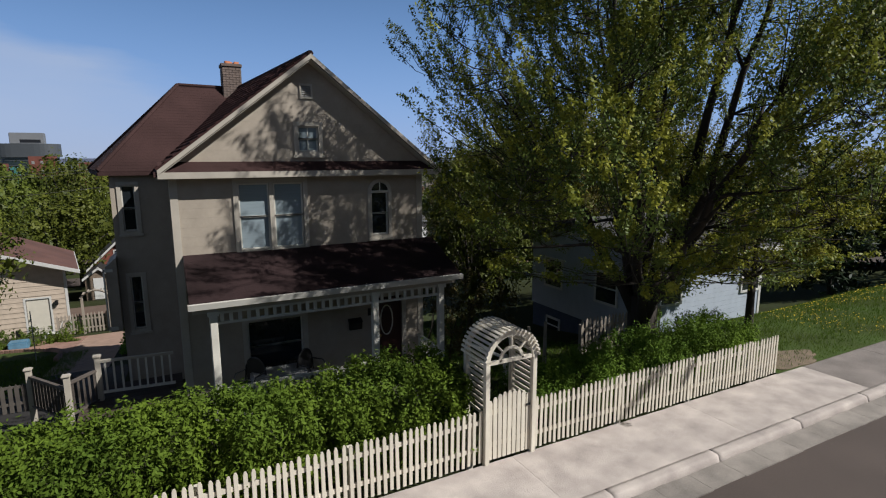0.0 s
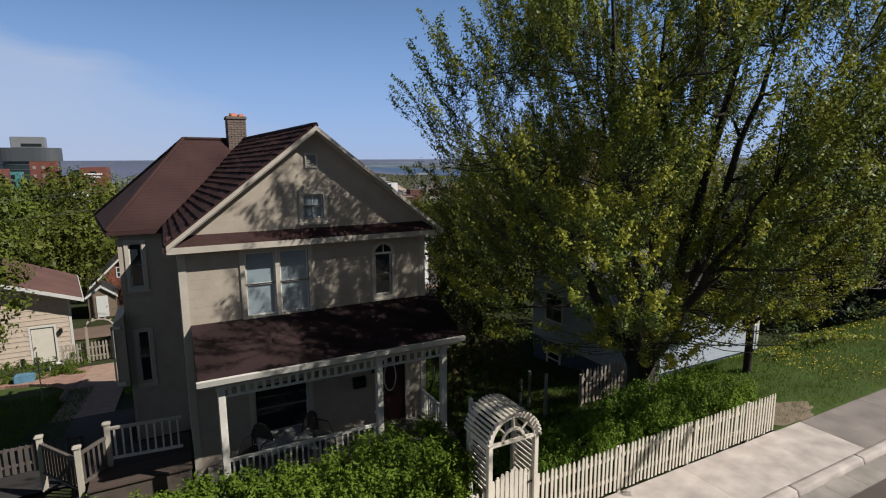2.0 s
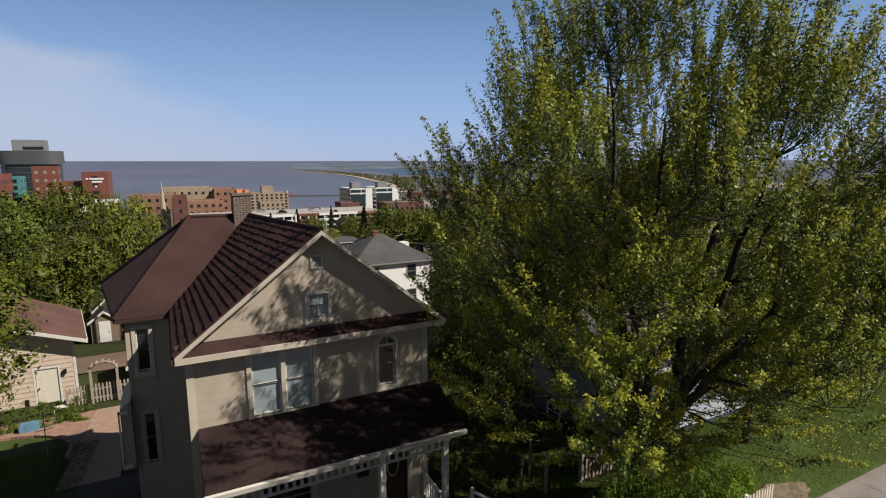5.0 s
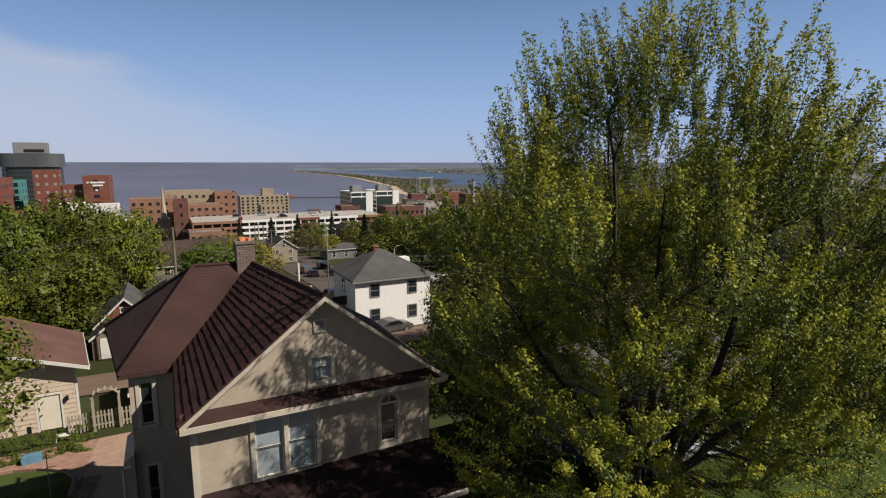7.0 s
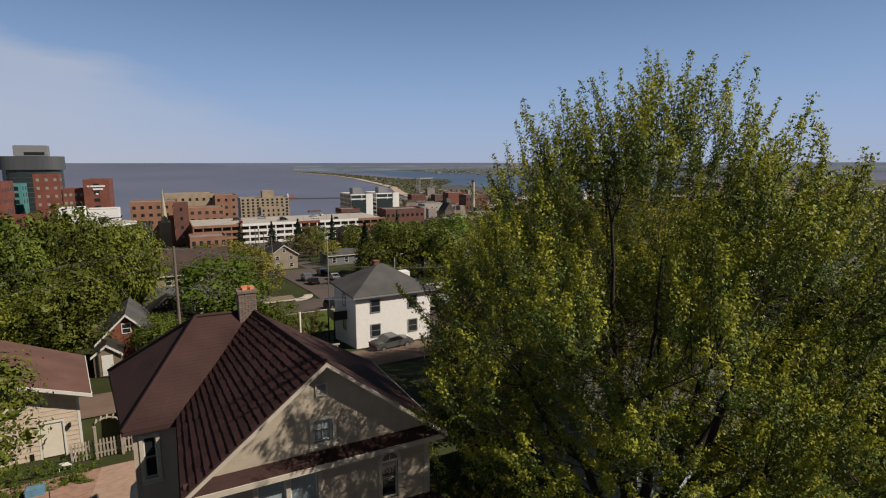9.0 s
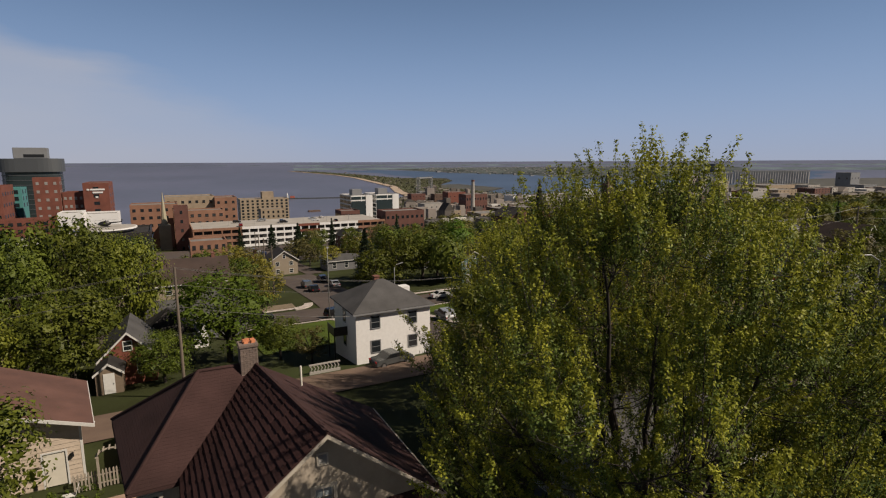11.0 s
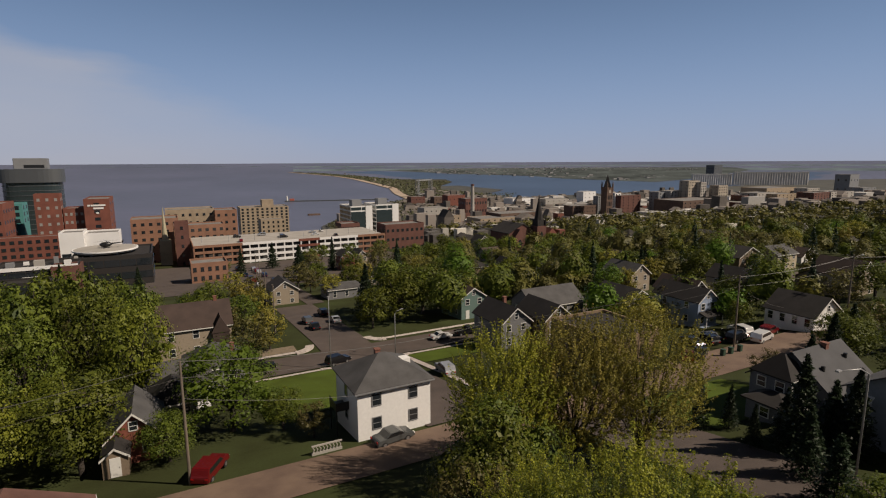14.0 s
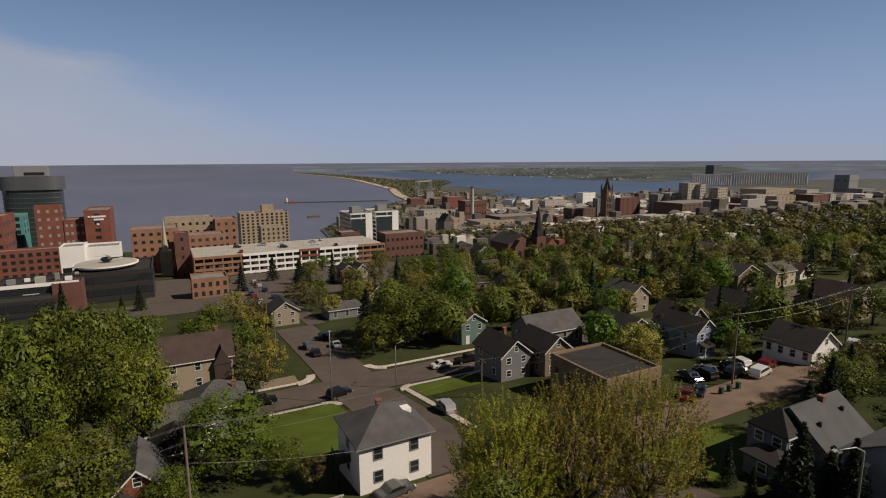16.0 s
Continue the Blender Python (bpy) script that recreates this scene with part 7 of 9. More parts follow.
WALLS = [WHITE_LAP, BEIGE, GREYS, TANS, GREYS, TANS, BEIGE]
NAMES = {"white_siding": "white", "beige_siding": "beige", "grey_siding": "grey", "tan_siding": "tan", "blue_siding": "blue", "green_siding": "green"}
ROOFS = [(DARK_ROOF, "dark"), (GREY_ROOF, "grey"), (BROWN_ROOF, "brown"), (DARK_ROOF, "dark")]
TAKEN = []


def far_house(x, y):
    wl_, (rf_, rn) = tr.choice(WALLS), tr.choice(ROOFS)
    kind = tr.choice(["gable_y", "gable_y", "gable_x", "hip"])
    w, d, st = tr.uniform(6.5, 8.5), tr.uniform(8, 11), tr.choice([1, 1, 2])
    shape = {"gable_y": "gabled", "gable_x": "side-gabled", "hip": "hip-roofed"}[kind]
    house(x, y, w, d, 2.7 * st, tr.uniform(2.4, 3.4), wl_, rf_, f"{shape} {NAMES[wl_.name]} {'two-storey' if st == 2 else 'one-storey'} house with a {rn} roof among trees", roof=kind, storeys=st, cols=2, side_cols=1, group="hillside houses")
    TAKEN.append((x + w / 2, y + d / 2, 7))


for row_y, xs in ((107, (112, 200)), (138, (62, 95, 112, 148, 168, 214, 240)), (168, (58, 100, 122, 172, 200, 230)), (205, (96, 125, 215, 246, 280)), (66, (140, 176)), (36, (126, 160)), (250, (150, 250, 300)), (92, (-24, -40)), (120, (-30, -18)), (76, (152,)), (285, (215, 345)), (230, (185, 322, 352)), (165, (262, 292)), (300, (275, 392)), (335, (300, 352, 425)), (128, (268, 300))):
    for xx in xs:
        far_house(xx + tr.uniform(-3, 3), row_y + tr.uniform(-4, 4))


# ---- the hospital quarter and the lower town ----
PALE_PANE = mat("pale_pane", (0.30, 0.29, 0.27), rough=0.3, vary=0.1, bump=0)
CLINIC = mat("dark_clinic_panel", (0.032, 0.028, 0.026), rough=0.5, vary=0.2, bump=0.05)
DGLASS = glass("tower_glass", (0.035, 0.05, 0.055), 0.12)
tower = thing("glass_tower", (-97, 566, -67), "round-ended dark glass hospital tower with a grey roof house", "tower")
ring = [(math.copysign(abs(math.cos(2 * math.pi * i / 36)) ** 0.6, math.cos(2 * math.pi * i / 36)) * 22, math.copysign(abs(math.sin(2 * math.pi * i / 36)) ** 0.6, math.sin(2 * math.pi * i / 36)) * 14, 0) for i in range(36)]
part("wall", Shape().prism([(x * 0.93, y * 0.93, 0) for x, y, _ in ring], (0, 0, 78)), DGLASS, tower, turn=-6)
TOWER_GREY = mat("tower_grey", (0.085, 0.092, 0.098), rough=0.5, vary=0.1, bump=0.0)
part("crown_band", Shape().prism([(x * 1.02, y * 1.02, 75) for x, y, _ in ring], (0, 0, 11)), TOWER_GREY, tower, turn=-6)
for i in range(17):
    part("floor_band", Shape().prism([(x * 0.945, y * 0.945, 8 + 4 * i) for x, y, _ in ring], (0, 0, 0.5)), TOWER_GREY, tower, turn=-6)
part("roof_house", Shape().box(-11, -6, 86, 12, 6, 95), GREYC, tower, bevel=0.3)
part("roof_slot", Shape().box(-4, -6.15, 87, 10, -6.0, 89.5), BLACKM, tower)
block("brick_hospital", -39, 350, 12, 30, -45, 3.4, REDBRICK, "tall red brick hospital wing with white lettering bars", rows=9, cols=1, win=(2.6, 1.5), category="hospital", lowest=12)
sign = thing("wall_sign", (-33, 349.8, -1.0), "white lettering bars on the brick gable", "sign")
for i, (a, b, zz) in enumerate(((-4.2, -3.0, 1.2), (-2.6, 4.2, 1.2), (-1.6, 3.2, -0.4), (-0.4, 0.8, -3.0))):
    part("bar", Shape().box(a, -0.12, zz, b, -0.02, zz + 0.9), WHITEC, sign)
block("brick_hospital", -61, 352, 11.5, 8, -45, 6.8, REDBRICK, "red brick hospital block with rows of pale windows", rows=10, cols=3, win=(1.3, 1.4), category="hospital", lowest=8, pane=PALE_PANE)
block("brick_hospital", -49, 354, 12, 16, -45, -1.5, REDBRICK, "lower red brick hospital link with windows", rows=8, cols=5, win=(1.2, 1.4), category="hospital", lowest=8, pane=PALE_PANE)
block("brick_hospital", -110, 340, 38, 25, -45, 3.0, REDBRICK, "long brick hospital wing", rows=7, cols=9, win=(1.8, 1.5), category="hospital", lowest=8)
block("brick_hospital", -100, 372, 30, 14, -40, 1.0, mat("teal_panel", (0.08, 0.26, 0.25), rough=0.5, vary=0.2), "hospital wing wrapped in teal scaffolding sheet", rows=3, cols=6, win=(2, 2), category="hospital", lowest=30)
block("brick_hospital", -92, 322, 48, 9, -40, -12.5, REDBRICK, "low red brick hospital front with dark windows", rows=4, cols=14, win=(1.8, 1.5), category="hospital", lowest=14)
block("white_hall", -42, 284, 9.2, 14, -30, -7.4, WHITEC, "plain white metal-clad hall", rows=1, cols=2, win=(3.5, 3.0), category="hall", lowest=6, side=False)
block("white_hall", -32.8, 286, 13.5, 14, -30, -8.4, WHITEC, "white metal-clad hall with a lower roof", rows=1, cols=1, win=(0.6, 0.6), category="hall", lowest=14, side=False)
block("dark_clinic", -34, 247, 28, 30, -30, -13.6, CLINIC, "dark modern clinic with long window bands", rows=3, cols=5, win=(4, 2.6), bands=True, category="clinic", lowest=1, roofing=DARK_ROOF)
part_pad = thing("helipad", (-23, 262, -13.4), "round pale rooftop helipad on the clinic", "helipad")
part("deck", Shape().tube([(0, 0, 0.6), (0, 0, 1.4), (0, 0, 1.9)], [10.6, 11.9, 11.9], 40), WHITEC, part_pad)
part("pad_surface", Shape().tube([(0, 0, 1.9), (0, 0, 1.95)], [11.3, 11.3], 40), CONC, part_pad)
for i in range(6):
    a = 2 * math.pi * i / 6
    part("support", Shape().tube([(math.cos(a) * 9, math.sin(a) * 9, -0.2), (math.cos(a) * 9, math.sin(a) * 9, 0.7)], [0.4, 0.4], 8), GREYC, part_pad)
heli = thing("helicopter", (-22.5, 262, -11.45), "small dark helicopter parked on the pad", "helicopter")
part("cabin", Shape().tube([(-2.6, 0, 1.5), (-1.8, 0, 1.4), (0, 0, 1.4), (1.2, 0, 1.5), (1.9, 0, 1.6)], [0.25, 0.95, 1.15, 0.8, 0.3], 12), BLACKM, heli, smooth=True)
part("tail_boom", Shape().tube([(1.5, 0, 1.7), (5.6, 0, 2.0)], [0.35, 0.14], 8), BLACKM, heli)
part("tail_fin", Shape().prism([(5.3, 0, 1.8), (5.9, 0, 1.8), (6.2, 0, 3.0), (5.8, 0, 3.0)], (0, 0.08, 0)), BLACKM, heli)
part("rotor_mast", Shape().tube([(0, 0, 2.4), (0, 0, 2.95)], [0.15, 0.1], 8), BLACKM, heli)
for q in (20, 110, 200, 290):
    part("rotor_blade", Shape().prism([(0.1, -0.12, 2.92), (4.6, -0.12, 2.9), (4.6, 0.12, 2.9), (0.1, 0.12, 2.92)], (0, 0, 0.03)), BLACKM, heli, turn=q)
for sy in (-0.9, 0.9):
    part("skid", Shape().tube([(-2, sy, 0.1), (1.5, sy, 0.1)], [0.06, 0.06], 6), BLACKM, heli)
    for sx in (-1, 0.8):
        part("skid_strut", Shape().tube([(sx, sy, 0.1), (sx, sy * 0.5, 0.8)], [0.05, 0.05], 6), BLACKM, heli)
cw = block("clinic_wing", -56, 236, 26, 18, -28, -14.0, CLINIC, "low dark clinic wing with window bands", rows=2, cols=5, win=(4, 3.2), bands=True, category="clinic", lowest=2, roofing=DARK_ROOF)
part("white_coping", Shape().box(-13.15, -0.3, 13.7, 13.15, -0.03, 15.0), WHITEC, cw, "white roof coping")
part("white_coping", Shape().box(-13.15, -0.3, 9.4, 2.0, -0.13, 10.3), WHITEC, cw, "white roof coping")
for k, (ux, uy, uw, uh) in enumerate(((-9.5, 6, 2.4, 1.8), (-5.0, 10, 1.6, 1.2), (-1.0, 5, 3.0, 2.2), (4.5, 9, 1.4, 2.6), (8.0, 6, 2.2, 1.4), (10.5, 12, 1.2, 1.8))):
    part("roof_unit", Shape().box(ux, uy, 13.4, ux + uw, uy + uw * 0.8, 14.1 + uh), (GREYC, WHITEC, CONC)[k % 3], cw, "grey rooftop unit")
for k in range(3):
    part("white_step", Shape().box(-13.15 + 4.6 * k, -0.34, 7.2 + 1.3 * k, -8.4 + 4.6 * k, -0.14, 8.7 + 1.3 * k), WHITEC, cw, "white stepped fascia")
block("clinic_wing", -70, 225, 34, 10, -27, -17.5, CLINIC, "low dark clinic annex", rows=2, cols=5, win=(4, 2.6), bands=True, category="clinic", lowest=1, roofing=DARK_ROOF)
block("brick_annex", -38, 234, 9, 9, -27, -14.2, DARKBRICK, "plain red brick stair tower", rows=1, cols=1, win=(0.5, 0.5), side=False)
block("orange_school", -19, 372, 26, 22, -45, -11, ORANGEBRICK, "orange brick institution with flat roofs", rows=6, cols=6, win=(1.8, 1.6), lowest=6)
block("orange_school", 4, 352, 28, 16, -42, -14, ORANGEBRICK, "lower orange brick wing", rows=5, cols=7, win=(1.8, 1.6), lowest=6)
block("orange_school", 0, 398, 30, 20, -48, -8, BUFF, "buff brick apartment block behind the school", rows=6, cols=7, win=(1.6, 1.6), lowest=8)
block("orange_school", 30, 392, 14, 20, -46, -9, ORANGEBRICK, "orange brick corner block", rows=6, cols=3, win=(1.6, 1.6), lowest=8)
st = thing("church_steeple", (-1, 340, -34), "pale green-gold church steeple", "steeple")
part("tower", Shape().box(-3, -3, 0, 3, 3, 14), BUFF, st)
part("spire", Shape().prism([(-2.6, -2.6, 14), (2.6, -2.6, 14), (2.6, 2.6, 14), (-2.6, 2.6, 14)], (0, 0, 0.5)).tube([(0, 0, 14.4), (0, 0, 33)], [1.7, 0.1], 8), mat("copper_green", (0.40, 0.36, 0.25), rough=0.6, vary=0.2), st)
block("brick_stack_tower", 4, 325, 7, 8, -34, -9, DARKBRICK, "narrow dark red brick tower", rows=5, cols=1, win=(1.2, 1.6))
block("small_brick_hall", 7.5, 228, 13.5, 12, -23.4, -16.2, ORANGEBRICK, "small orange brick hall with a flat grey roof", rows=2, cols=5, win=(1.2, 1.6))
cream = block("apartment_tower", 70, 596, 50, 24, -78, -24, BUFF, "ten-storey cream brick apartment tower", rows=14, cols=10, win=(2.2, 1.9), lowest=8)
part("roof_house", Shape().box(-2, 4, 54, 10, 14, 62), BUFF, cream)
block("apartment_tower", 70, 462, 20, 14, -50, -24, BUFF, "smaller buff brick apartment house with a turret", rows=6, cols=5, win=(1.4, 1.7), lowest=4)
for x0, x1, yy, lab in ((132, 150, 414, "white concrete office slab with black window bands"), (156, 176, 421, "taller white office slab with black window bands")):
    t = block("office_tower", x0, yy, x1 - x0, 30, -44, -12.3, WHITEC, lab, rows=9, cols=2, win=(3, 2.3), bands=True, pane=DGLASS)
    part("roof_house", Shape().box(-5, 8, 31.8, 3, 16, 37), GREYC, t)
    part("end_panel", Shape().box((x1 - x0) / 2 - 5.5, -0.35, -2, (x1 - x0) / 2 + 0.2, -0.1, 32.6), WHITEC, t)
    part("dark_front", Shape().box(-(x1 - x0) / 2 + 0.4, -0.3, 0, (x1 - x0) / 2 - 6.0, -0.12, 27.5), DGLASS, t)
# parking ramp: open decks
ramp = thing("parking_ramp", (56, 304, -34), "four-deck concrete parking ramp with white parapets", "parking ramp")
# solid dark core paints in the shade between the open decks
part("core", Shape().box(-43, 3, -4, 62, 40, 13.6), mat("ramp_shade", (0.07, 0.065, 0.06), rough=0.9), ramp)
part("top_deck", Shape().box(-44, 0.4, 13.6, 62, 42, 14.0), CONC, ramp)
for f in range(5):
    z = 1.2 + 3.2 * f
    for a, b, m_ in ((-44, -20, ORANGEBRICK), (-20, 10, WHITEC), (10, 22, REDBRICK), (22, 45, WHITEC), (45, 62, ORANGEBRICK)):
        part("parapet", Shape().box(a + 0.05, 0, z - 0.6, b - 0.05, 0.4, z + 0.75), m_ if f != 2 or m_ is not REDBRICK else WHITEC, ramp)
for i in range(24):
    x = -44 + 106 * i / 23
    part("pillar", Shape().box(x - 0.3, 0.1, -3, x + 0.3, 0.9, 14.2), WHITEC if -20 < x < 45 else ORANGEBRICK, ramp)
    if i % 3 == 1:
        part("deck_light", Shape().tube([(x, 14, 14), (x, 14, 17.5)], [0.12, 0.1], 6), STEEL, ramp)
part("side_wall", Shape().box(-44.4, 0.4, -4, -43.9, 41, 14.4), ORANGEBRICK, ramp)
block("brick_mill", 104, 348, 13, 14, -33, -18.0, DARKBRICK, "dark red brick block beside the ramp", rows=3, cols=6, win=(1.6, 1.8))
block("brick_mill", 124, 318, 27, 16, -34, -16.8, DARKBRICK, "long low red brick block", rows=3, cols=8, win=(1.6, 1.6))
ch = thing("church", (171.3, 232, -23.6), "dark red brick church with a tall dark spire", "church")
part("nave", Shape().box(-9, 4, -4, 9, 22, 9.2).prism([(-9, 4, 9.2), (9, 4, 9.2), (0, 4, 13.5)], (0, 18, 0)), DARKBRICK, ch)
part("nave_roof", Shape().slab((-9.5, 3.6, 9.0), (0, 3.6, 13.8), (0, 22.4, 13.8), (-9.5, 22.4, 9.0), 0.4).slab((0, 3.6, 13.8), (9.5, 3.6, 9.0), (9.5, 22.4, 9.0), (0, 22.4, 13.8), 0.4), DARK_ROOF, ch)
part("side_gable", Shape().box(-7.5, 0, -4, -1.5, 4, 7.6).prism([(-7.5, 0, 7.6), (-1.5, 0, 7.6), (-4.5, 0, 11.4)], (0, 8, 0)), DARKBRICK, ch)
part("bell_tower", Shape().box(6.8, 0, -4, 12.8, 6, 12.3), DARKBRICK, ch)
part("belfry", Shape().box(7.4, 0.6, 12.3, 12.2, 5.4, 15.6), DARK_ROOF, ch)
part("spire", Shape().tube([(9.8, 3, 15.6), (9.8, 3, 29.2)], [2.5, 0.06], 8), DARK_ROOF, ch)
for px_ in (7.2, 12.4):
    part("pinnacle", Shape().tube([(px_, 0.4, 12.3), (px_, 0.4, 15.0), (px_, 0.4, 17.5)], [0.55, 0.5, 0.04], 6), DARK_ROOF, ch)
part("transept", Shape().box(12.8, 1, -4, 26.3, 12, 6.6).prism([(14, 1, 6.6), (22, 1, 6.6), (18, 1, 10.6)], (0, 11, 0)), REDBRICK, ch)
part("corner_turret", Shape().box(22.6, 0.5, -4, 26.6, 5, 9.3), REDBRICK, ch)
for xx, y_, z_, w_ in ((-4.5, 0, 1.5, 1.1), (4, 4, 2.5, 1.1), (9.8, 0, 5, 0.8), (18, 1, 1.5, 1.7), (24.6, 0.5, 3, 0.7)):
    part("window", Shape().prism([(xx - w_, y_ - 0.1, z_), (xx + w_, y_ - 0.1, z_), (xx + w_, y_ - 0.1, z_ + 3.2), (xx, y_ - 0.1, z_ + 4.6), (xx - w_, y_ - 0.1, z_ + 3.2)], (0, 0.08, 0)), GLASS, ch)
ck = thing("clock_tower", (741, 747, -80), "tall brownstone clock tower with a pointed roof", "tower")
part("shaft", Shape().box(-10, 0, -6, 10, 20, 55), BROWNST, ck)
part("spire", Shape().tube([(0, 10, 55), (0, 10, 78)], [13.0, 0.4], 4), DARK_ROOF, ck)
for zz in (8, 20, 32):
    for xx in (-5, 0, 5):
        part("window", Shape().box(xx - 1.2, -0.2, zz, xx + 1.2, 0.02, zz + 8), GLASS, ck)
for xx in (-9.2, 9.2):
    for yy in (0.8, 19.2):
        part("turret", Shape().tube([(xx, yy, 48), (xx, yy, 60), (xx, yy, 67)], [1.9, 1.9, 0.1], 8), BROWNST, ck)
ck.scale = (0.76, 0.76, 1.0)
part("clock_face", Shape().tube([(0, -0.2, 47), (0, 0.05, 47)], [3.2, 3.2], 20), MATS["weathered_picket"], ck)
block("school_hall", 690, 790, 60, 26, -90, -62, BROWNST, "long brownstone school building", rows=4, cols=9, win=(1.6, 2.4))
stk = thing("smokestack", (536, 905, -98), "tall pale brick smokestack", "smokestack")
part("shaft", Shape().tube([(0, 0, 0), (0, 0, 76)], [4.6, 3.0], 16), CONC, stk)
part("rim", Shape().tube([(0, 0, 75), (0, 0, 78)], [3.4, 3.4], 16), DARKBRICK, stk)
block("power_house", 532, 925, 50, 30, -98, -50, DARKBRICK, "dark brick power house by the stack", rows=3, cols=8, win=(2.5, 5))
BEIGEC = mat("beige_stone", (0.37, 0.32, 0.255), rough=0.85, vary=0.15, bump=0.1, fine=4, scale=0.15)
DOWN = [
    (664, 1249, 53, -65, REDBRICK, 2, 4), (667, 1334, 39, -74, BROWNST, 2, 3), (456, 957, 53, -68, CONC, 3, 5), (436, 840, 37, -72, BUFF, 3, 4), (619, 1385, 44, -75, DARKBRICK, 2, 4), (242, 560, 23, -51, BUFF, 2, 3),
    (846, 1212, 77, -78, WHITEC, 2, 5), (933, 1180, 76, -81, CONC, 2, 4), (437, 713, 75, -66, BUFF, 2, 7), (486, 730, 80, -62, BROWNST, 2, 7), (555, 670, 12, -60, REDBRICK, 2, 2), (1106, 1222, 49, -67, WHITEC, 3, 3),
    (751, 788, 15, -45, GREYC, 7, 2), (778, 771, 15, -39, WHITEC, 8, 2), (781, 758, 53, -43, DARKBRICK, 6, 4), (604, 608, 67, -62, CONC, 1, 5), (845, 725, 33, -37, GREYC, 7, 3), (863, 712, 37, -35, CONC, 8, 4), (884, 690, 30, -15, BEIGEC, 11, 4),
    (906, 680, 16, -18, CONC, 12, 3), (930, 660, 27, -24, BEIGEC, 10, 4), (791, 626, 112, -46, BROWNST, 4, 9), (861, 592, 89, -60, DARKBRICK, 1, 6), (968, 634, 41, -43, DARKBRICK, 6, 4), (985, 619, 56, -38, CONC, 6, 5),
    (1014, 599, 62, -40, BUFF, 6, 5), (923, 580, 156, -53, DARKBRICK, 1, 9), (1362, 735, 50, -44, CONC, 7, 5), (1045, 552, 50, -36, DARKBRICK, 6, 5), (1097, 550, 18, -36, CONC, 6, 2), (1124, 556, 64, -37, CONC, 5, 4),
    (1592, 725, 62, -48, GREYC, 6, 4), (1556, 678, 44, -53, DARKBRICK, 4, 3), (1482, 906, 140, -54, BUFF, 3, 7), (1259, 862, 54, -68, WHITEC, 2, 4), (1464, 814, 46, -64, CONC, 3, 3)]
TINTS = {"beige_stone": "beige stone", "red_brick": "red brick", "brownstone": "brownstone", "pale_concrete": "pale concrete", "buff_brick": "buff brick", "dark_brick": "dark brick", "white_concrete": "white", "grey_cladding": "grey", "orange_brick": "orange brick"}
for x, y, w_, z1, m_, r_, c_ in DOWN:
    block("office_block", x, y, w_, w_ * 0.5 + 6, max(ground(y), -98.0) if y > 800 else max(ground(y), -76.0), z1, m_, f"{TINTS[m_.name]} {'many-storeyed office' if r_ > 5 else 'low commercial'} block with regular windows downtown", rows=r_, cols=c_, win=(2.4, 1.9), side=r_ > 5)
# concrete is paled to put the distance haze into its colour
ELEV = mat("hazed_elevator_concrete", (0.54, 0.52, 0.49), rough=0.9, vary=0.2, bump=0.0, fine=0.3, scale=0.03)
for x, y, w_, z1, n, turn_ in ((2440, 1773, 185, -52, 18, -34), (2660, 1613, 330, -43, 30, -36)):
    ex, ey, ez = far(x, y, -98)
    e = thing("grain_elevator", (ex, ey, ez), "long row of pale concrete grain silos on the harbour", "grain elevator", turn=turn_)
    for i in range(n):
        part("silo", Shape().tube([(-w_ / 2 + w_ * (i + 0.5) / n, 0, 0), (-w_ / 2 + w_ * (i + 0.5) / n, 0, z1 + 98)], [w_ / n * 0.5, w_ / n * 0.5], 8), ELEV, e)
    # added box that softens the dark gaps between the silos
    part("bin_wall", Shape().box(-w_ / 2, -w_ / n * 0.32, 0, w_ / 2, w_ / n * 0.32, z1 + 98), ELEV, e)
    part("head_house", Shape().box(-w_ / 2, -5, z1 + 98, w_ / 2, 5, z1 + 105), ELEV, e)
block("elevator_tower", 2640, 1907, 66, 50, -94, -2, TOWER_GREY, "dark grain elevator head tower", rows=3, cols=3, win=(5, 6))
block("elevator_tower", 2212, 1052, 62, 50, -96, -30, GREYC, "grey bulky grain elevator by the harbour", rows=2, cols=3, win=(5, 6))
lb = thing("lift_bridge", (820, 1720, -98), "steel lift bridge with twin lattice towers", "bridge", turn=35)
for sx in (-45, 45):
    for px, py in ((-5, -5), (5, -5), (5, 5), (-5, 5)):
        part("tower_leg", Shape().box(sx + px - 0.8, py - 0.8, 0, sx + px + 0.8, py + 0.8, 62), GREYC, lb)
    for k in range(7):
        part("tower_brace", Shape().tube([(sx - 5, -5, k * 9), (sx + 5, -5, k * 9 + 9)], [0.5, 0.5], 5), GREYC, lb)
part("span", Shape().box(-45, -6, 8, 45, 6, 11).box(-45, -6, 56, 45, -5, 60).box(-45, 5, 56, 45, 6, 60), GREYC, lb)
pier = thing("pier", (500, 1702, -99.5), "long concrete harbour pier with a light house", "pier", turn=-15)
part("deck", Shape().box(-165, -5, -1, 165, 5, 3), TOWER_GREY, pier)
part("light_house", Shape().tube([(-158, 0, 3), (-158, 0, 14), (-158, 0, 18)], [3, 2.4, 0.5], 10), SASH_WHITE, pier)
part("fog_house", Shape().box(-150, -4, 3, -136, 4, 9), mat("red_roof_paint", (0.45, 0.12, 0.08), rough=0.6), pier)
crib = thing("old_crib", (312, 1262, -100), "dark ruined timber crib standing in the lake", "ruin")
part("piles", Shape().box(-14, -5, -1, 14, 5, 3.5), BROWNST, crib)
lt = random.Random(31)
LOWER = [REDBRICK, CONC, BUFF, GREYC, WHITEC, BROWNST, ORANGEBRICK, DARKBRICK]
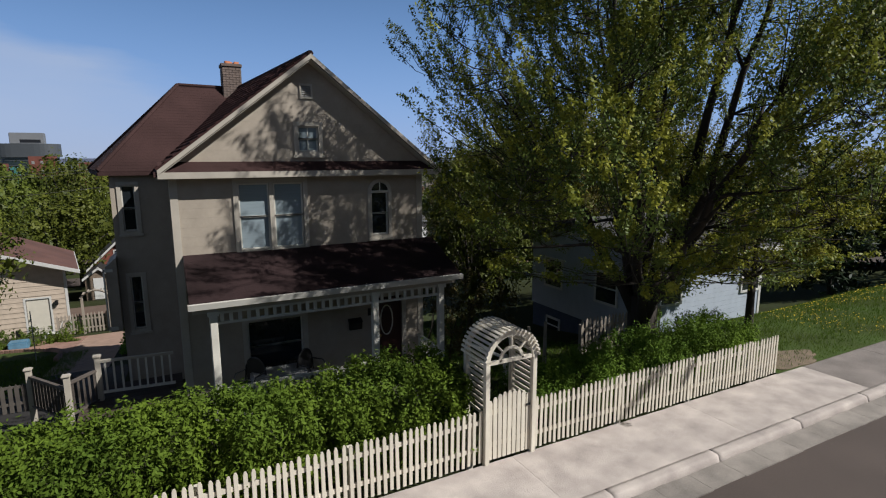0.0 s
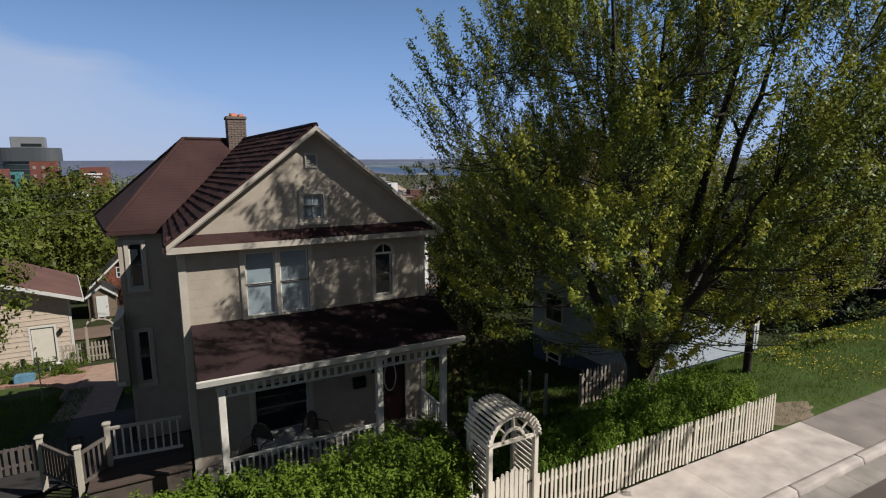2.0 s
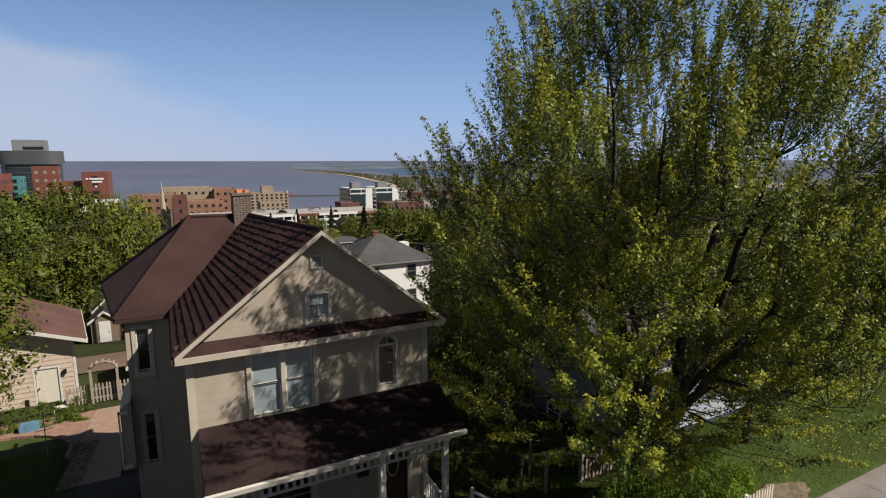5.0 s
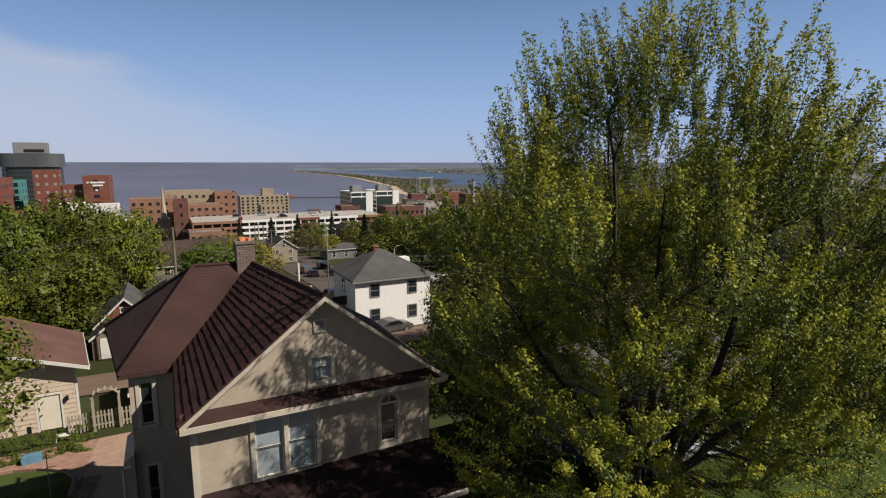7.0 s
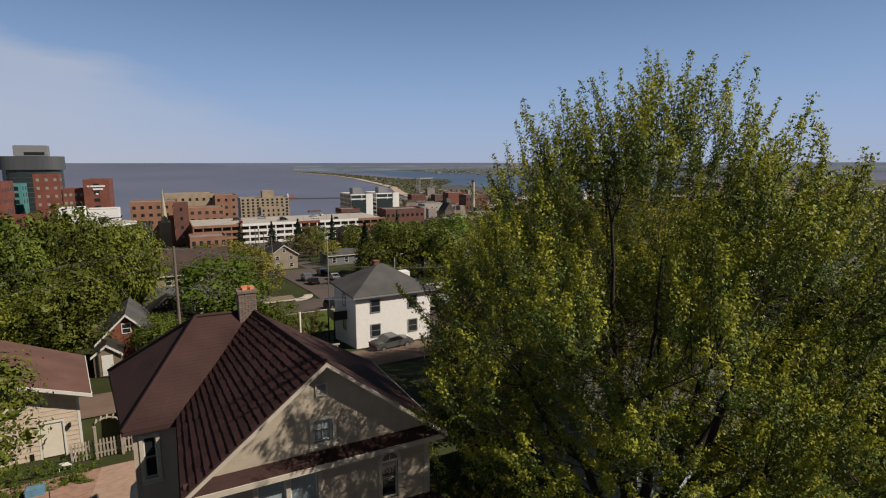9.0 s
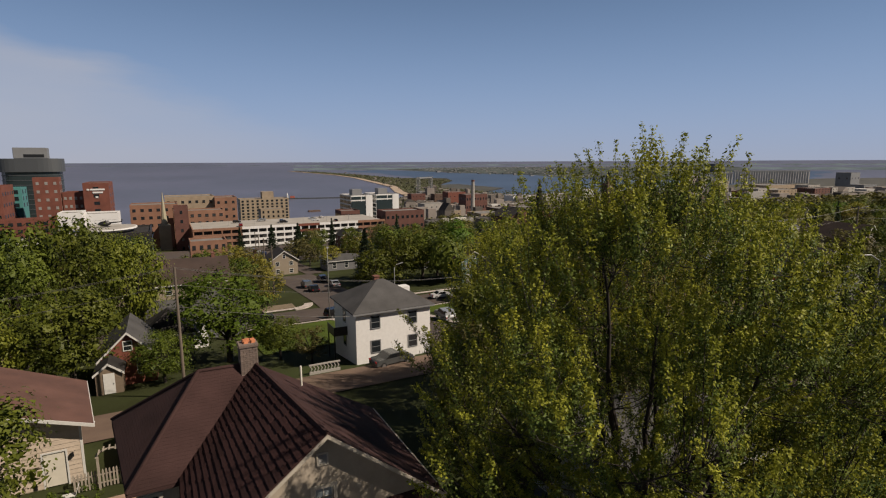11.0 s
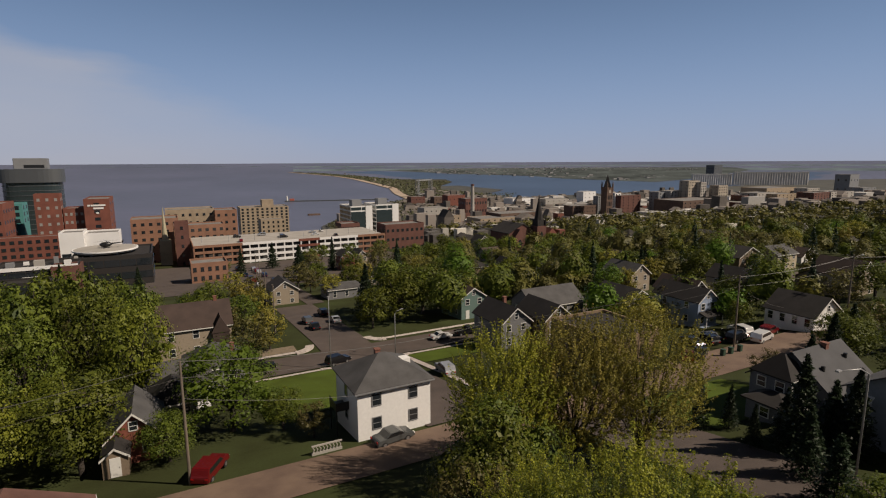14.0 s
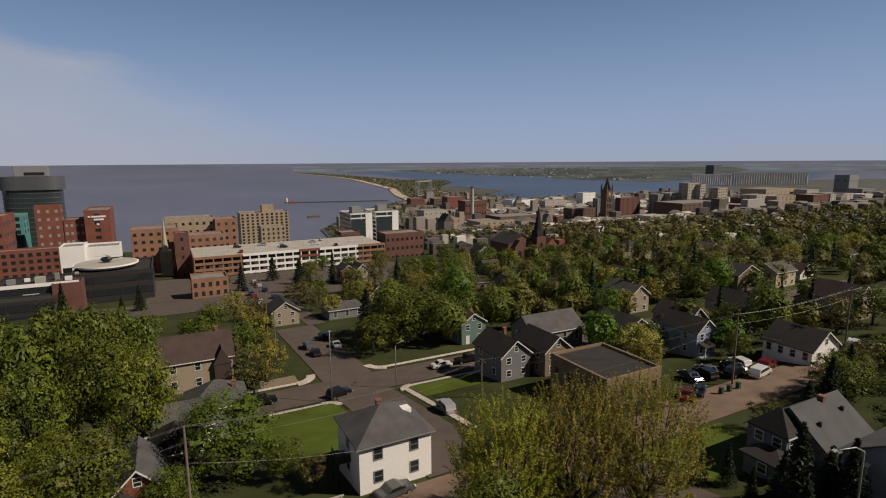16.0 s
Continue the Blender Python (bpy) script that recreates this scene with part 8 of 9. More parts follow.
DESC = {"red_brick": "red brick", "pale_concrete": "pale concrete", "buff_brick": "buff brick", "grey_cladding": "grey", "white_concrete": "white", "brownstone": "brownstone", "orange_brick": "orange brick", "dark_brick": "dark brick"}
n_low = 0
while n_low < 46:
    x, y = lt.uniform(170, 1500), lt.uniform(300, 1500)
    b = math.degrees(math.atan2(x, y))
    dd = math.hypot(x, y)
    if not (22 < b < 68) or (y > 790 and (x < 430 + (y - 790) * 0.35)) or dd > 1750 or dd < 820 or (y > 1450 and x > 1000):
        continue
    w_, h_ = lt.uniform(12, 30), lt.choice([6, 6, 7, 8, 9, 11])
    zb = max(ground(y), -98.0)
    m_ = lt.choice(LOWER)
    block("town_block", x, y, w_, lt.uniform(12, 26), zb, zb + h_, m_, f"flat-roofed {DESC[m_.name]} block in the lower town", rows=max(1, h_ // 4), cols=max(2, int(w_ / 9)), win=(2.6, 1.8), side=dd < 560, roofing=lt.choice([MATS["flat_roof"] if "flat_roof" in MATS else None, WHITEC, CONC]), category="building")
    n_low += 1


def small_blocks(name, n, seed, xr, yr, ok, size, high, material, label, category, tall=0.07):
    """Uncounted small far buildings, joined."""
    rn, sh = random.Random(seed), Shape()
    for _ in range(n):
        x, y = rn.uniform(*xr), rn.uniform(*yr)
        if not ok(x, y):
            continue
        x0, y0, z0 = far(x, y, max(ground(y), LAKE + 1) if y < 900 else LAKE + 1)
        k = math.hypot(x0, y0) / math.hypot(x, y)
        w_, d_, h_ = rn.uniform(*size) * k, rn.uniform(*size) * k * 0.7, rn.uniform(*high) * (1.0 if rn.random() >= tall or high[1] > 15 else 2.4) * k
        c, s_ = math.cos(0.2), math.sin(0.2)
        if rn.random() < 0.5:
            sh.box(x0, y0, z0 - 2, x0 + w_, y0 + d_, z0 + h_)
        else:
            sh.box(x0, y0, z0 - 2, x0 + w_, y0 + d_, z0 + h_ * 0.7)
            sh.prism([(x0, y0, z0 + h_ * 0.7), (x0 + w_, y0, z0 + h_ * 0.7), (x0 + w_ / 2, y0, z0 + h_)], (0, d_, 0))
    return tagged(part(name, sh, material), label, category, kind="stuff")


def bear(x, y):
    return math.degrees(math.atan2(x, y))


MIXED = mat("mixed_town_walls", (0.19, 0.165, 0.145), rough=0.9, vary=0.2, bump=0, fine=0.4, scale=0.05, island=1.3)
FAR_MIX = mat("far_sheds", (0.20, 0.20, 0.205), rough=0.95, vary=0.1, bump=0, island=1.0)
small_blocks("dock_sheds", 1100, 5, (2560, 7500), (2300, 8200), lambda x, y: 0.66 * x + 650 < y < 2.4 * x - 800, (10, 44), (4, 8), FAR_MIX, "tiny pale sheds and silos on the far docks", "sheds")
small_blocks("town_roofs", 1500, 6, (250, 2300), (420, 1620), lambda x, y: 23 < bear(x, y) < 69 and 820 < math.hypot(x, y) < 2300 and not (y > 780 and x < 440 + (y - 790) * 0.42) and not (y > 1480 and x > 1000), (8, 30), (5, 11), MIXED, "crowded small roofs and walls of the lower town", "buildings")
small_blocks("downtown_roofs", 760, 16, (500, 1700), (380, 1050), lambda x, y: 41 < bear(x, y) < 69 and 860 < math.hypot(x, y) < 1750, (9, 26), (6, 12), MIXED, "low flat-roofed shops and halls between the office blocks", "buildings")
small_blocks("hillside_roofs", 420, 56, (150, 640), (170, 560), lambda x, y: 24 < bear(x, y) < 68 and 330 < math.hypot(x, y) < 660, (7, 11), (5.5, 8), mat("hillside_roofs", (0.075, 0.068, 0.062), rough=0.9, vary=0.2, bump=0, island=1.2), "dark roofs and walls of the houses between the far trees", "houses", tall=0)
small_blocks("hillside_gables", 110, 57, (150, 640), (170, 560), lambda x, y: 24 < bear(x, y) < 68 and 300 < math.hypot(x, y) < 660, (5, 8), (6, 8.5), mat("hillside_walls", (0.55, 0.52, 0.46), rough=0.8, vary=0.15, bump=0, island=0.8), "pale gabled houses between the far trees", "houses", tall=0)
small_blocks("harbour_sheds", 240, 26, (950, 1900), (640, 1100), lambda x, y: 50 < bear(x, y) < 68 and math.hypot(x, y) < 1900, (14, 44), (7, 15), MIXED, "large dark sheds and mills below the grain elevators", "buildings")
small_blocks("shore_roofs", 1500, 46, (210, 1150), (560, 2050), lambda x, y: float(np.interp(y, (560, 790, 1010, 1189, 1380, 1647, 2050), (215, 250, 290, 395, 520, 765, 960))) < x < 700 + 0.15 * y and 12 < bear(x, y) < 42, (8, 26), (5, 13), MIXED, "crowded small roofs and sheds behind the shore", "buildings")
small_blocks("pale_roofs", 260, 47, (430, 1500), (520, 1250), lambda x, y: 30 < bear(x, y) < 66 and 700 < math.hypot(x, y) < 1800, (16, 46), (5, 10), mat("pale_flat_roofs", (0.52, 0.50, 0.47), rough=0.9, vary=0.15, bump=0, island=0.7), "pale flat-roofed sheds and shops of the lower town", "buildings")
small_blocks("spit_houses", 260, 7, (740, 1900), (1700, 5600), lambda x, y: 790 + (y - 1728) * 0.235 < x < 1000 + (y - 1900) * 0.20 and x < 0.42 * y + 240, (8, 22), (5, 9), MIXED, "small houses along the sand spit", "houses")
def spit_x(y, side):
    pts = sorted((b, a) for a, b in (SPIT_LAKE if side else [p for p in SPIT_BAY if p not in ((1660, 3480), (1740, 3300))]))
    return float(np.interp(y, [p[0] for p in pts], [p[1] for p in pts]))


SCRUB = leaf_mat("spit_scrub", (0.050, 0.052, 0.028), (0.10, 0.10, 0.050), glow=0.1)
scrub = []
for k in range(5200):
    q = 1700 + 4300 * lt.random() ** 1.7
    lo, hi = spit_x(q, True) + 26, spit_x(q, False) - 6
    scrub.append(far(lo + (hi - lo) * lt.random(), q, LAKE + lt.uniform(3, 8)) + (lt.gauss(0, 0.4), -0.5, 0.8))
tagged(new("spit_trees", leaf_mesh("spit_trees", scrub, 9.0, SCRUB, 0.4, 0.8)), "scrubby woods along the sand spit", "woods", kind="stuff")
shore_scrub = []
for k in range(5200):
    q = lt.uniform(560, 1700)
    lo = float(np.interp(q, (560, 790, 1010, 1189, 1380, 1647), (200, 235, 275, 380, 505, 750)))
    x = lo + (lt.random() ** 1.6) * 420
    shore_scrub.append((x, q, max(ground(q), -98) + lt.uniform(1.5, 6), lt.gauss(0, 0.4), -0.5, 0.8))
tagged(new("shore_trees", leaf_mesh("shore_trees", shore_scrub, 5.5, SCRUB, 0.4, 0.8)), "bare and budding trees between the lower town's buildings", "woods", kind="stuff")

# ---- vehicles ----
BLACKP, WHITEP, GREYP, REDP = paint("black", (0.012, 0.012, 0.014)), paint("white", (0.75, 0.75, 0.74)), paint("grey", (0.10, 0.105, 0.105)), paint("red", (0.17, 0.010, 0.012))
SILVER, NAVY = paint("silver", (0.38, 0.39, 0.40)), paint("navy", (0.015, 0.025, 0.06))
car("sedan", 20.2, 51.0, 8, GREYP, "dark grey sedan parked against the white house", z=-6.3)
car("suv", 2.3, 54.3, 60, REDP, "red hatchback parked off the alley", z=-6.75)
car("suv", 25.8, 91.0, 15, BLACKP, "black off-road car parked at the corner", z=-12.3)
car("pickup", 12.8, 94.6, 0, BLACKP, "black pickup truck at the kerb")
car("sedan", 48.8, 95.2, 0, WHITEP, "white sedan parked at the kerb")
car("pickup", 55.0, 95.2, 0, BLACKP, "black pickup truck at the kerb behind the sedan")
car("suv", 37.3, 71.5, 86, SILVER, "silver off-road car with a dark hood on the side street", z=-9.2)
car("suv", 33.4, 53.6, 80, BLACKP, "dark van-like car on the side street", z=-6.5)
for i, (xx, yy, p, k) in enumerate(((22.3, 118, BLACKP, "sedan"), (22.3, 125, GREYP, "suv"), (27.9, 132, BLACKP, "suv"), (28.2, 122, SILVER, "sedan"))):
    car(k, xx + 6, yy, 90, p, "dark car parked along the downhill street", z=ground(yy) + 0.08)
car("van", 87.2, 52.4, 10, WHITEP, "white minivan on the dirt lot")
car("suv", 84.5, 55.2, 10, BLACKP, "dark car beside the minivan")
car("sedan", 69.0, 52.6, 40, REDP, "red car on the dirt lot")
car("sedan", 72.0, 52.6, 30, NAVY, "dark blue sedan on the dirt lot")
for xx, yy, p_, k_ in ((77.5, 58.4, NAVY, "sedan"), (80.2, 57.6, BLACKP, "suv"), (82.6, 58.8, GREYP, "sedan"), (87.6, 57.4, BLACKP, "sedan"), (90.2, 58.2, WHITEP, "suv")):
    car(k_, xx, yy, 78, p_, "car in the row parked beside the blue house")
car("suv", 92.5, 54.5, 12, REDP, "maroon car parked by the white house")
car("suv", 116.5, 52.5, 20, WHITEP, "white car on the dirt drive")
for i in range(9):
    car(lt.choice(["sedan", "suv", "van"]), lt.uniform(34, 100), 304 + lt.uniform(6, 34), lt.choice([0, 90, 180]), lt.choice([WHITEP, SILVER, BLACKP, REDP, NAVY]), "car parked on the ramp's top deck", z=-19.95, group="cars on the ramp")
for i in range(14):
    car(lt.choice(["sedan", "suv", "van"]), 31.5 + lt.choice([-3.2, 3.2]), 168 + i * 7.5, 90, lt.choice([WHITEP, SILVER, BLACKP, REDP, NAVY]), "car parked along the downhill street", z=ground(168 + i * 7.5) + 0.1)
for i, xx in enumerate((74.5, 76.4, 78.6)):
    b = thing("wheelie_bin", (xx, 50.6, ground(50.6) + 0.05), "dark green wheeled rubbish bin on the alley", "bin", "alley bins")
    part("bin_body", Shape().prism([(-0.28, -0.3, 0), (0.28, -0.3, 0), (0.28, 0.3, 0), (-0.28, 0.3, 0)], (0, 0, 0.95)), mat("bin_green", (0.03, 0.07, 0.045), rough=0.5), b, bevel=0.03)
    part("lid", Shape().box(-0.32, -0.36, 0.95, 0.32, 0.34, 1.03), MATS["bin_green"], b, bevel=0.02)
lat = thing("lattice_fence", (13.4, 52.4, -6.45), "low grey lattice block wall beside the alley", "low wall")
part("wall_top", Shape().box(-1.6, 0, 0.85, 1.6, 0.2, 0.98), CONC, lat)
part("wall_base", Shape().box(-1.6, 0, -0.2, 1.6, 0.2, 0.2), CONC, lat)
for i in range(9):
    part("block", Shape().prism([(-1.55 + 0.35 * i, 0.02, 0.2), (-1.38 + 0.35 * i, 0.02, 0.52), (-1.55 + 0.35 * i, 0.02, 0.85), (-1.47 + 0.35 * i, 0.02, 0.85), (-1.28 + 0.35 * i, 0.02, 0.52), (-1.47 + 0.35 * i, 0.02, 0.2)], (0, 0.16, 0)), CONC, lat)

# ---- poles and wires ----
pole(0.42, 53.1, 12.2, "tall bare wooden utility pole at the alley", arms=0)
pole(80.0, 52.5, 12.0, "wooden utility pole with crossarm on the dirt lot", arms=1)
pole(45.2, 73.5, 6.8, "short wooden utility pole with crossarm", arms=1)
pole(108.0, 50.0, 13.0, "tall wooden utility pole with lamp", arms=2, lamp=True)
street_lamp(24.0, 89.3, 12.4, "tall dark street light at the corner", head=(0.4, 0.9))
street_lamp(36.2, 89.2, 8.5, "bare steel street lamp by the crossing", head=(1.8, 0.6))
street_lamp(46.5, 20.0, 9.4, "curved steel street lamp beside the side street", head=(-3.0, 0.6))
for yy in (120, 150, 178, 205):
    pole(20 + (yy - 120) * 0.1, yy, 11, "wooden utility pole along the street", arms=1)
    pole(64 + yy * 0.25, yy + 8, 10.5, "wooden utility pole among the trees", arms=1)
for dz, dy in ((0, 0), (-0.25, 0.8), (-1.6, 0.1)):
    wire((0.42, 53.1 + dy, 5.6 + dz), (45.2, 73.5 + dy, -3.2 + dz), 1.2, 0.016)
    wire((45.2, 73.5 + dy, -3.0 + dz), (80.0, 52.5 + dy, 5.3 + dz), 0.8)
    wire((80.0, 52.5 + dy, 5.3 + dz), (108.0, 50.0 + dy, 6.6 + dz), 0.6)
    wire((108.0, 50.0 + dy, 6.4 + dz), (190.0, 42.0 + dy, 6.8 + dz), 1.5)
    wire((-60.0, 50.0 + dy, 4.0 + dz), (0.42, 53.1 + dy, 5.6 + dz), 1.5, 0.013)
wire((0.42, 53.1, 2.0), (21.0, 53.0, -1.6), 0.5)
wire((80.0, 52.5, 3.8), (57.0, 60.0, -2.6), 0.6)
wire((80.0, 52.5, 3.6), (97.0, 55.0, -2.6), 0.5)

# ---- trees ----
def clumped(seed, height, radius, base, r0, clumps, per, clump_r, leaf_size):
    """A broad tree whose crown is made of rounded leafy clumps, with dark gaps between them: trunk, limbs, places of leaves."""
    rnd = random.Random(seed)
    s, leaf, size = Shape(), [], []
    fork = base + (height - base) * 0.18
    s.tube([(0, 0, -0.3), (0, 0, 0.3), (0.05, 0.03, fork)], [r0 * 1.4, r0, r0 * 0.85], 8)
    mid, half = base + (height - base) * 0.46, (height - base) * 0.54
    for i in range(clumps):
        u = 1 - 1.72 * (i + 0.5) / clumps                      # from the top down to well below the middle
        q = i * 2.39996 + rnd.uniform(-0.4, 0.4)
        wide = math.sqrt(max(0.0, 1 - u * u)) * (1.0 if u > -0.2 else 0.92)
        k = rnd.uniform(0.70, 0.98) if i % 5 else rnd.uniform(0.25, 0.55)
        c = Vector((math.cos(q) * wide * radius * k, math.sin(q) * wide * radius * k, mid + u * half * (0.94 if i % 5 else 0.6)))
        cr = clump_r * rnd.uniform(0.55, 1.3)
        out = Vector((c.x, c.y, (c.z - mid) * 0.8)).normalized()
        if i % 2 == 0:
            a = Vector((0.05, 0.03, fork * rnd.uniform(0.75, 1.0)))
            s.tube([a, a.lerp(c, 0.5) + Vector((0, 0, 0.25)), c], [r0 * 0.42, r0 * 0.26, 0.03], 4)
        for _ in range(int(per * (cr / clump_r) ** 2)):
            d = Vector((rnd.gauss(0, 1), rnd.gauss(0, 1), rnd.gauss(0.25, 1))).normalized()
            r = cr * (rnd.uniform(0.72, 1.06) if rnd.random() < 0.85 else rnd.uniform(1.0, 1.35))
            w = d + out * 0.35 + Vector((0, 0, 0.2))
            leaf.append((c.x + d.x * r, c.y + d.y * r, c.z + d.z * r * 0.82, w.x, w.y, w.z))
            size.append(leaf_size)
        for _ in range(9):                                     # broad inner sprays that close the clump
            d = Vector((rnd.gauss(0, 1), rnd.gauss(0, 1), rnd.gauss(0.2, 1))).normalized()
            leaf.append((c.x + d.x * cr * 0.4, c.y + d.y * cr * 0.4, c.z + d.z * cr * 0.33, d.x, d.y, d.z))
            size.append(cr * 0.55)
    return s, leaf, size


tmpl = {"near": [], "far": []}
for dist, clumps_, per_, size_, cr_ in (("near", 46, 150, 0.225, 1.25), ("far", 34, 74, 0.40, 1.32)):
    for seed, m_ in ((41, TOWN_LEAF), (42, TOWN_LEAF), (43, BRIGHT_LEAF), (44, GOLD_LEAF), (45, DULL_LEAF), (46, TOWN_LEAF), (0, None), (47, FRESH_LEAF), (48, FRESH_LEAF)):
        if m_ is None:
            tmpl[dist].append(None)
            continue
        thin_ = 0.62 if m_ in (DULL_LEAF, GOLD_LEAF) else 1.0
        g, lf, size_of = clumped(seed, 9.7, 3.7, 1.5, 0.24, clumps_, int(per_ * thin_), cr_ * (0.85 if thin_ < 1 else 1.0), size_)
        tr_me, cr_me = g.mesh("trunk", smooth=True), leaf_mesh("crown", lf, size_of, m_, 0.3, stray=0.26)
        tr_me.materials.append(BARK)
        tmpl[dist].append((tr_me, cr_me))
sp = Shape()
sp.tube([(0, 0, -0.3), (0, 0, 10)], [0.18, 0.03], 8)
sl = []
srnd = random.Random(9)
for i in range(2600):
    t = srnd.random() ** 0.75
    z, r = 0.8 + 9.2 * (1 - t), 2.3 * t ** 0.9 * (0.75 + 0.25 * math.sin((1 - t) * 60))
    q = srnd.uniform(0, 6.283)
    k = math.sqrt(srnd.uniform(0.15, 1))
    sl.append((math.cos(q) * r * k, math.sin(q) * r * k, z - 0.35 * k * t))
for i in range(60):
    t = i / 60
    q = i * 2.4
    r = 2.1 * (1 - t)
    sp.tube([(0, 0, 0.9 + 9 * t), (math.cos(q) * r, math.sin(q) * r, 0.6 + 9 * t)], [0.03, 0.01], 4)
spr_t = sp.mesh("trunk")
spr_t.materials.append(BARK)
spr_c = leaf_mesh("crown", sl, 0.42, NEEDLES, 0.1, 0.35)
KINDS = {"green": (0, 1, 5), "bright": (2,), "gold": (3,), "dull": (4,), "spruce": (6,), "fresh": (7, 8)}
LABELS = {"fresh": "broad tree in fresh yellow-green leaf", "green": "leafy green street tree in spring leaf", "bright": "dense bright green young maple tree", "gold": "golden-green budding boulevard tree", "dull": "half-bare budding tree with brownish twigs", "spruce": "dark pointed spruce tree"}
tk = random.Random(19)


def town_tree(kind, x, y, h, r, z=None, label=""):
    t = thing("spruce_tree" if kind == "spruce" else "tree", (x, y, (yard(x, y) if z is None else z) - 0.1), label or LABELS[kind], "tree", "town trees", turn=tk.uniform(0, 360))
    a, b = (spr_t, spr_c) if kind == "spruce" else tmpl["near" if math.hypot(x, y) < 98 and y > 0 else "far"][tk.choice(KINDS[kind])]
    t.scale = (r / (2.3 if kind == "spruce" else 4.4), r / (2.3 if kind == "spruce" else 4.4), h / 10.4)
    part("trunk", a, BARK, t)
    part("crown", b, BARK, t)
    TAKEN.append((x, y, r * 0.7))
    return t


for kind, x, y, h, r in (("green", -9.0, 28.5, 8.6, 4.2), ("bright", 5.6, 66.0, 11.5, 6.8), ("green", 10.8, 62.5, 5.5, 3.0), ("dull", 13.3, 57.5, 4.6, 2.4), ("green", -1.3, 60.6, 5.8, 3.2), ("dull", 12.5, 100.5, 9.5, 4.5), ("gold", 16.5, 106, 9.0, 4.2),
                         ("green", 39.5, 110.5, 10, 5.0), ("green", 47, 113, 13, 6.6), ("green", 55, 117, 13, 6.8), ("green", 50, 124, 14, 7), ("dull", 61, 121, 11, 5.5), ("dull", 9, 119, 9, 4.5), ("green", 14, 127, 9, 4.4), ("gold", 20, 138, 8.5, 4), ("green", 5, 137, 10, 5), ("gold", 17, 150, 9, 4.4), ("green", 10, 160, 9, 4.4), ("dull", 22, 166, 8, 4), ("gold", 18, 180, 9, 4.4)):
    town_tree(kind, x, y, h, r)
for kind, x, y, h, r in (("green", 12.4, 21.0, 8.5, 2.9), ("dull", 15.6, 25.5, 9.5, 3.6), ("green", 18.6, 30.0, 10.5, 4.2), ("green", 19, 24.5, 8, 3.4), ("green", 20.5, 31, 10.5, 4.6), ("spruce", 44.6, 22.6, 6.4, 2.0), ("spruce", 48.6, 25.4, 9.6, 2.7), ("spruce", 49.6, 32.6, 5.0, 1.2), ("spruce", 52.2, 24.6, 6.6, 2.2), ("spruce", 41.5, 19.0, 6.0, 2.2), ("dull", 66, 38.6, 5, 2.6), ("spruce", 73, 37.5, 6, 2.2), ("spruce", 79, 38, 8, 2.6), ("green", 84, 39, 7, 5), ("spruce", 88, 40, 8, 2.6), ("green", 74, 27, 8, 5), ("spruce", 51.0, 22.4, 8.4, 2.4), ("spruce", 50.4, 27.6, 5.6, 1.8), ("spruce", 47.2, 28.6, 4.4, 1.1), ("spruce", 47.5, 34.5, 6, 1.4), ("green", 27, 18.5, 7.5, 3.8), ("dull", 23.5, 21.5, 8, 3.8), ("spruce", 33, 12.5, 8.5, 2.2), ("spruce", 30, 14.5, 7.5, 2.0), ("green", 36, 13, 7, 3.5)):
    town_tree(kind, x, y, h, r)
for seed, x, y, h, r, m_, lab in ((51, 25.2, 37.2, 14.2, 5.0, MAPLE, "tall green boulevard tree in fresh leaf"), (52, 31.4, 35.6, 14.4, 5.6, GOLD_LEAF, "golden budding boulevard tree with many upright stems"), (53, 37.6, 33.2, 14.2, 6.0, GOLD_LEAF, "wide golden budding tree with upright stems")):
    g, lf, tips = grow_upright(seed, [(2.2, r * 0.35), (4, r * 0.75), (h * 0.5, r), (h * 0.72, r * 0.92), (h * 0.82, r * 0.68), (h - 1.6, r * 0.25)], 1.8, 0.32, leaders=15, subs=70, shoots=700, steps_=10, per=5, fuzz=0.085, shoot=(1.3, 2.7), gather=0.42)
    plant("tree", (x, y, ground(y) - 0.1), g, lf + tips, 0.15, m_, lab)
    TAKEN.append((x, y, 4))
for kind, x, y, h, r in (("gold", 79.5, 71.5, 8.5, 5.0), ("green", 106, 71, 9, 4.2), ("green", 93.0, 60.5, 6.0, 2.8), ("green", 89, 40.5, 7, 3.6), ("dull", 94.5, 41, 7.5, 3.7), ("green", 101, 41.5, 7, 3.8), ("green", 96, 36, 7, 4), ("dull", 128, 61, 8.5, 5.2), ("green", 141, 60, 9, 6), ("dull", 121, 43, 7.5, 4.6), ("green", 134, 48, 8.5, 5.4), ("gold", 129, 112, 9, 5), ("green", 141, 106, 11, 6), ("spruce", 131, 118, 12, 2.8), ("spruce", 136, 121, 11, 2.6), ("dull", 152, 50, 8, 5), ("green", 108.5, 40.5, 6.5, 3.6), ("bright", 103.7, 104.5, 9.5, 4.6), ("gold", 112, 106, 8, 4), ("gold", 75, 66, 7, 4), ("spruce", 118, 112, 11, 2.4), ("spruce", 42, 122, 14, 4.0), ("spruce", 46, 214, 14, 3.6), ("spruce", 27, 238, 13, 3), ("spruce", 66, 236, 15, 3), ("spruce", -10, 214, 10, 2.8)):
    town_tree(kind, x, y, h, r)
lil = thing("lilac_tree", (96.2, 111.5, ground(111.5)), "small tree in full white blossom", "tree")
g, lf = grow(61, 5.5, 2.6, 0.8, 0.9, 0.12, limbs=12, branches=6, twigs=3, per_twig=18, spread=0.4, low=0.6)
part("trunk", g, BARK, lil)
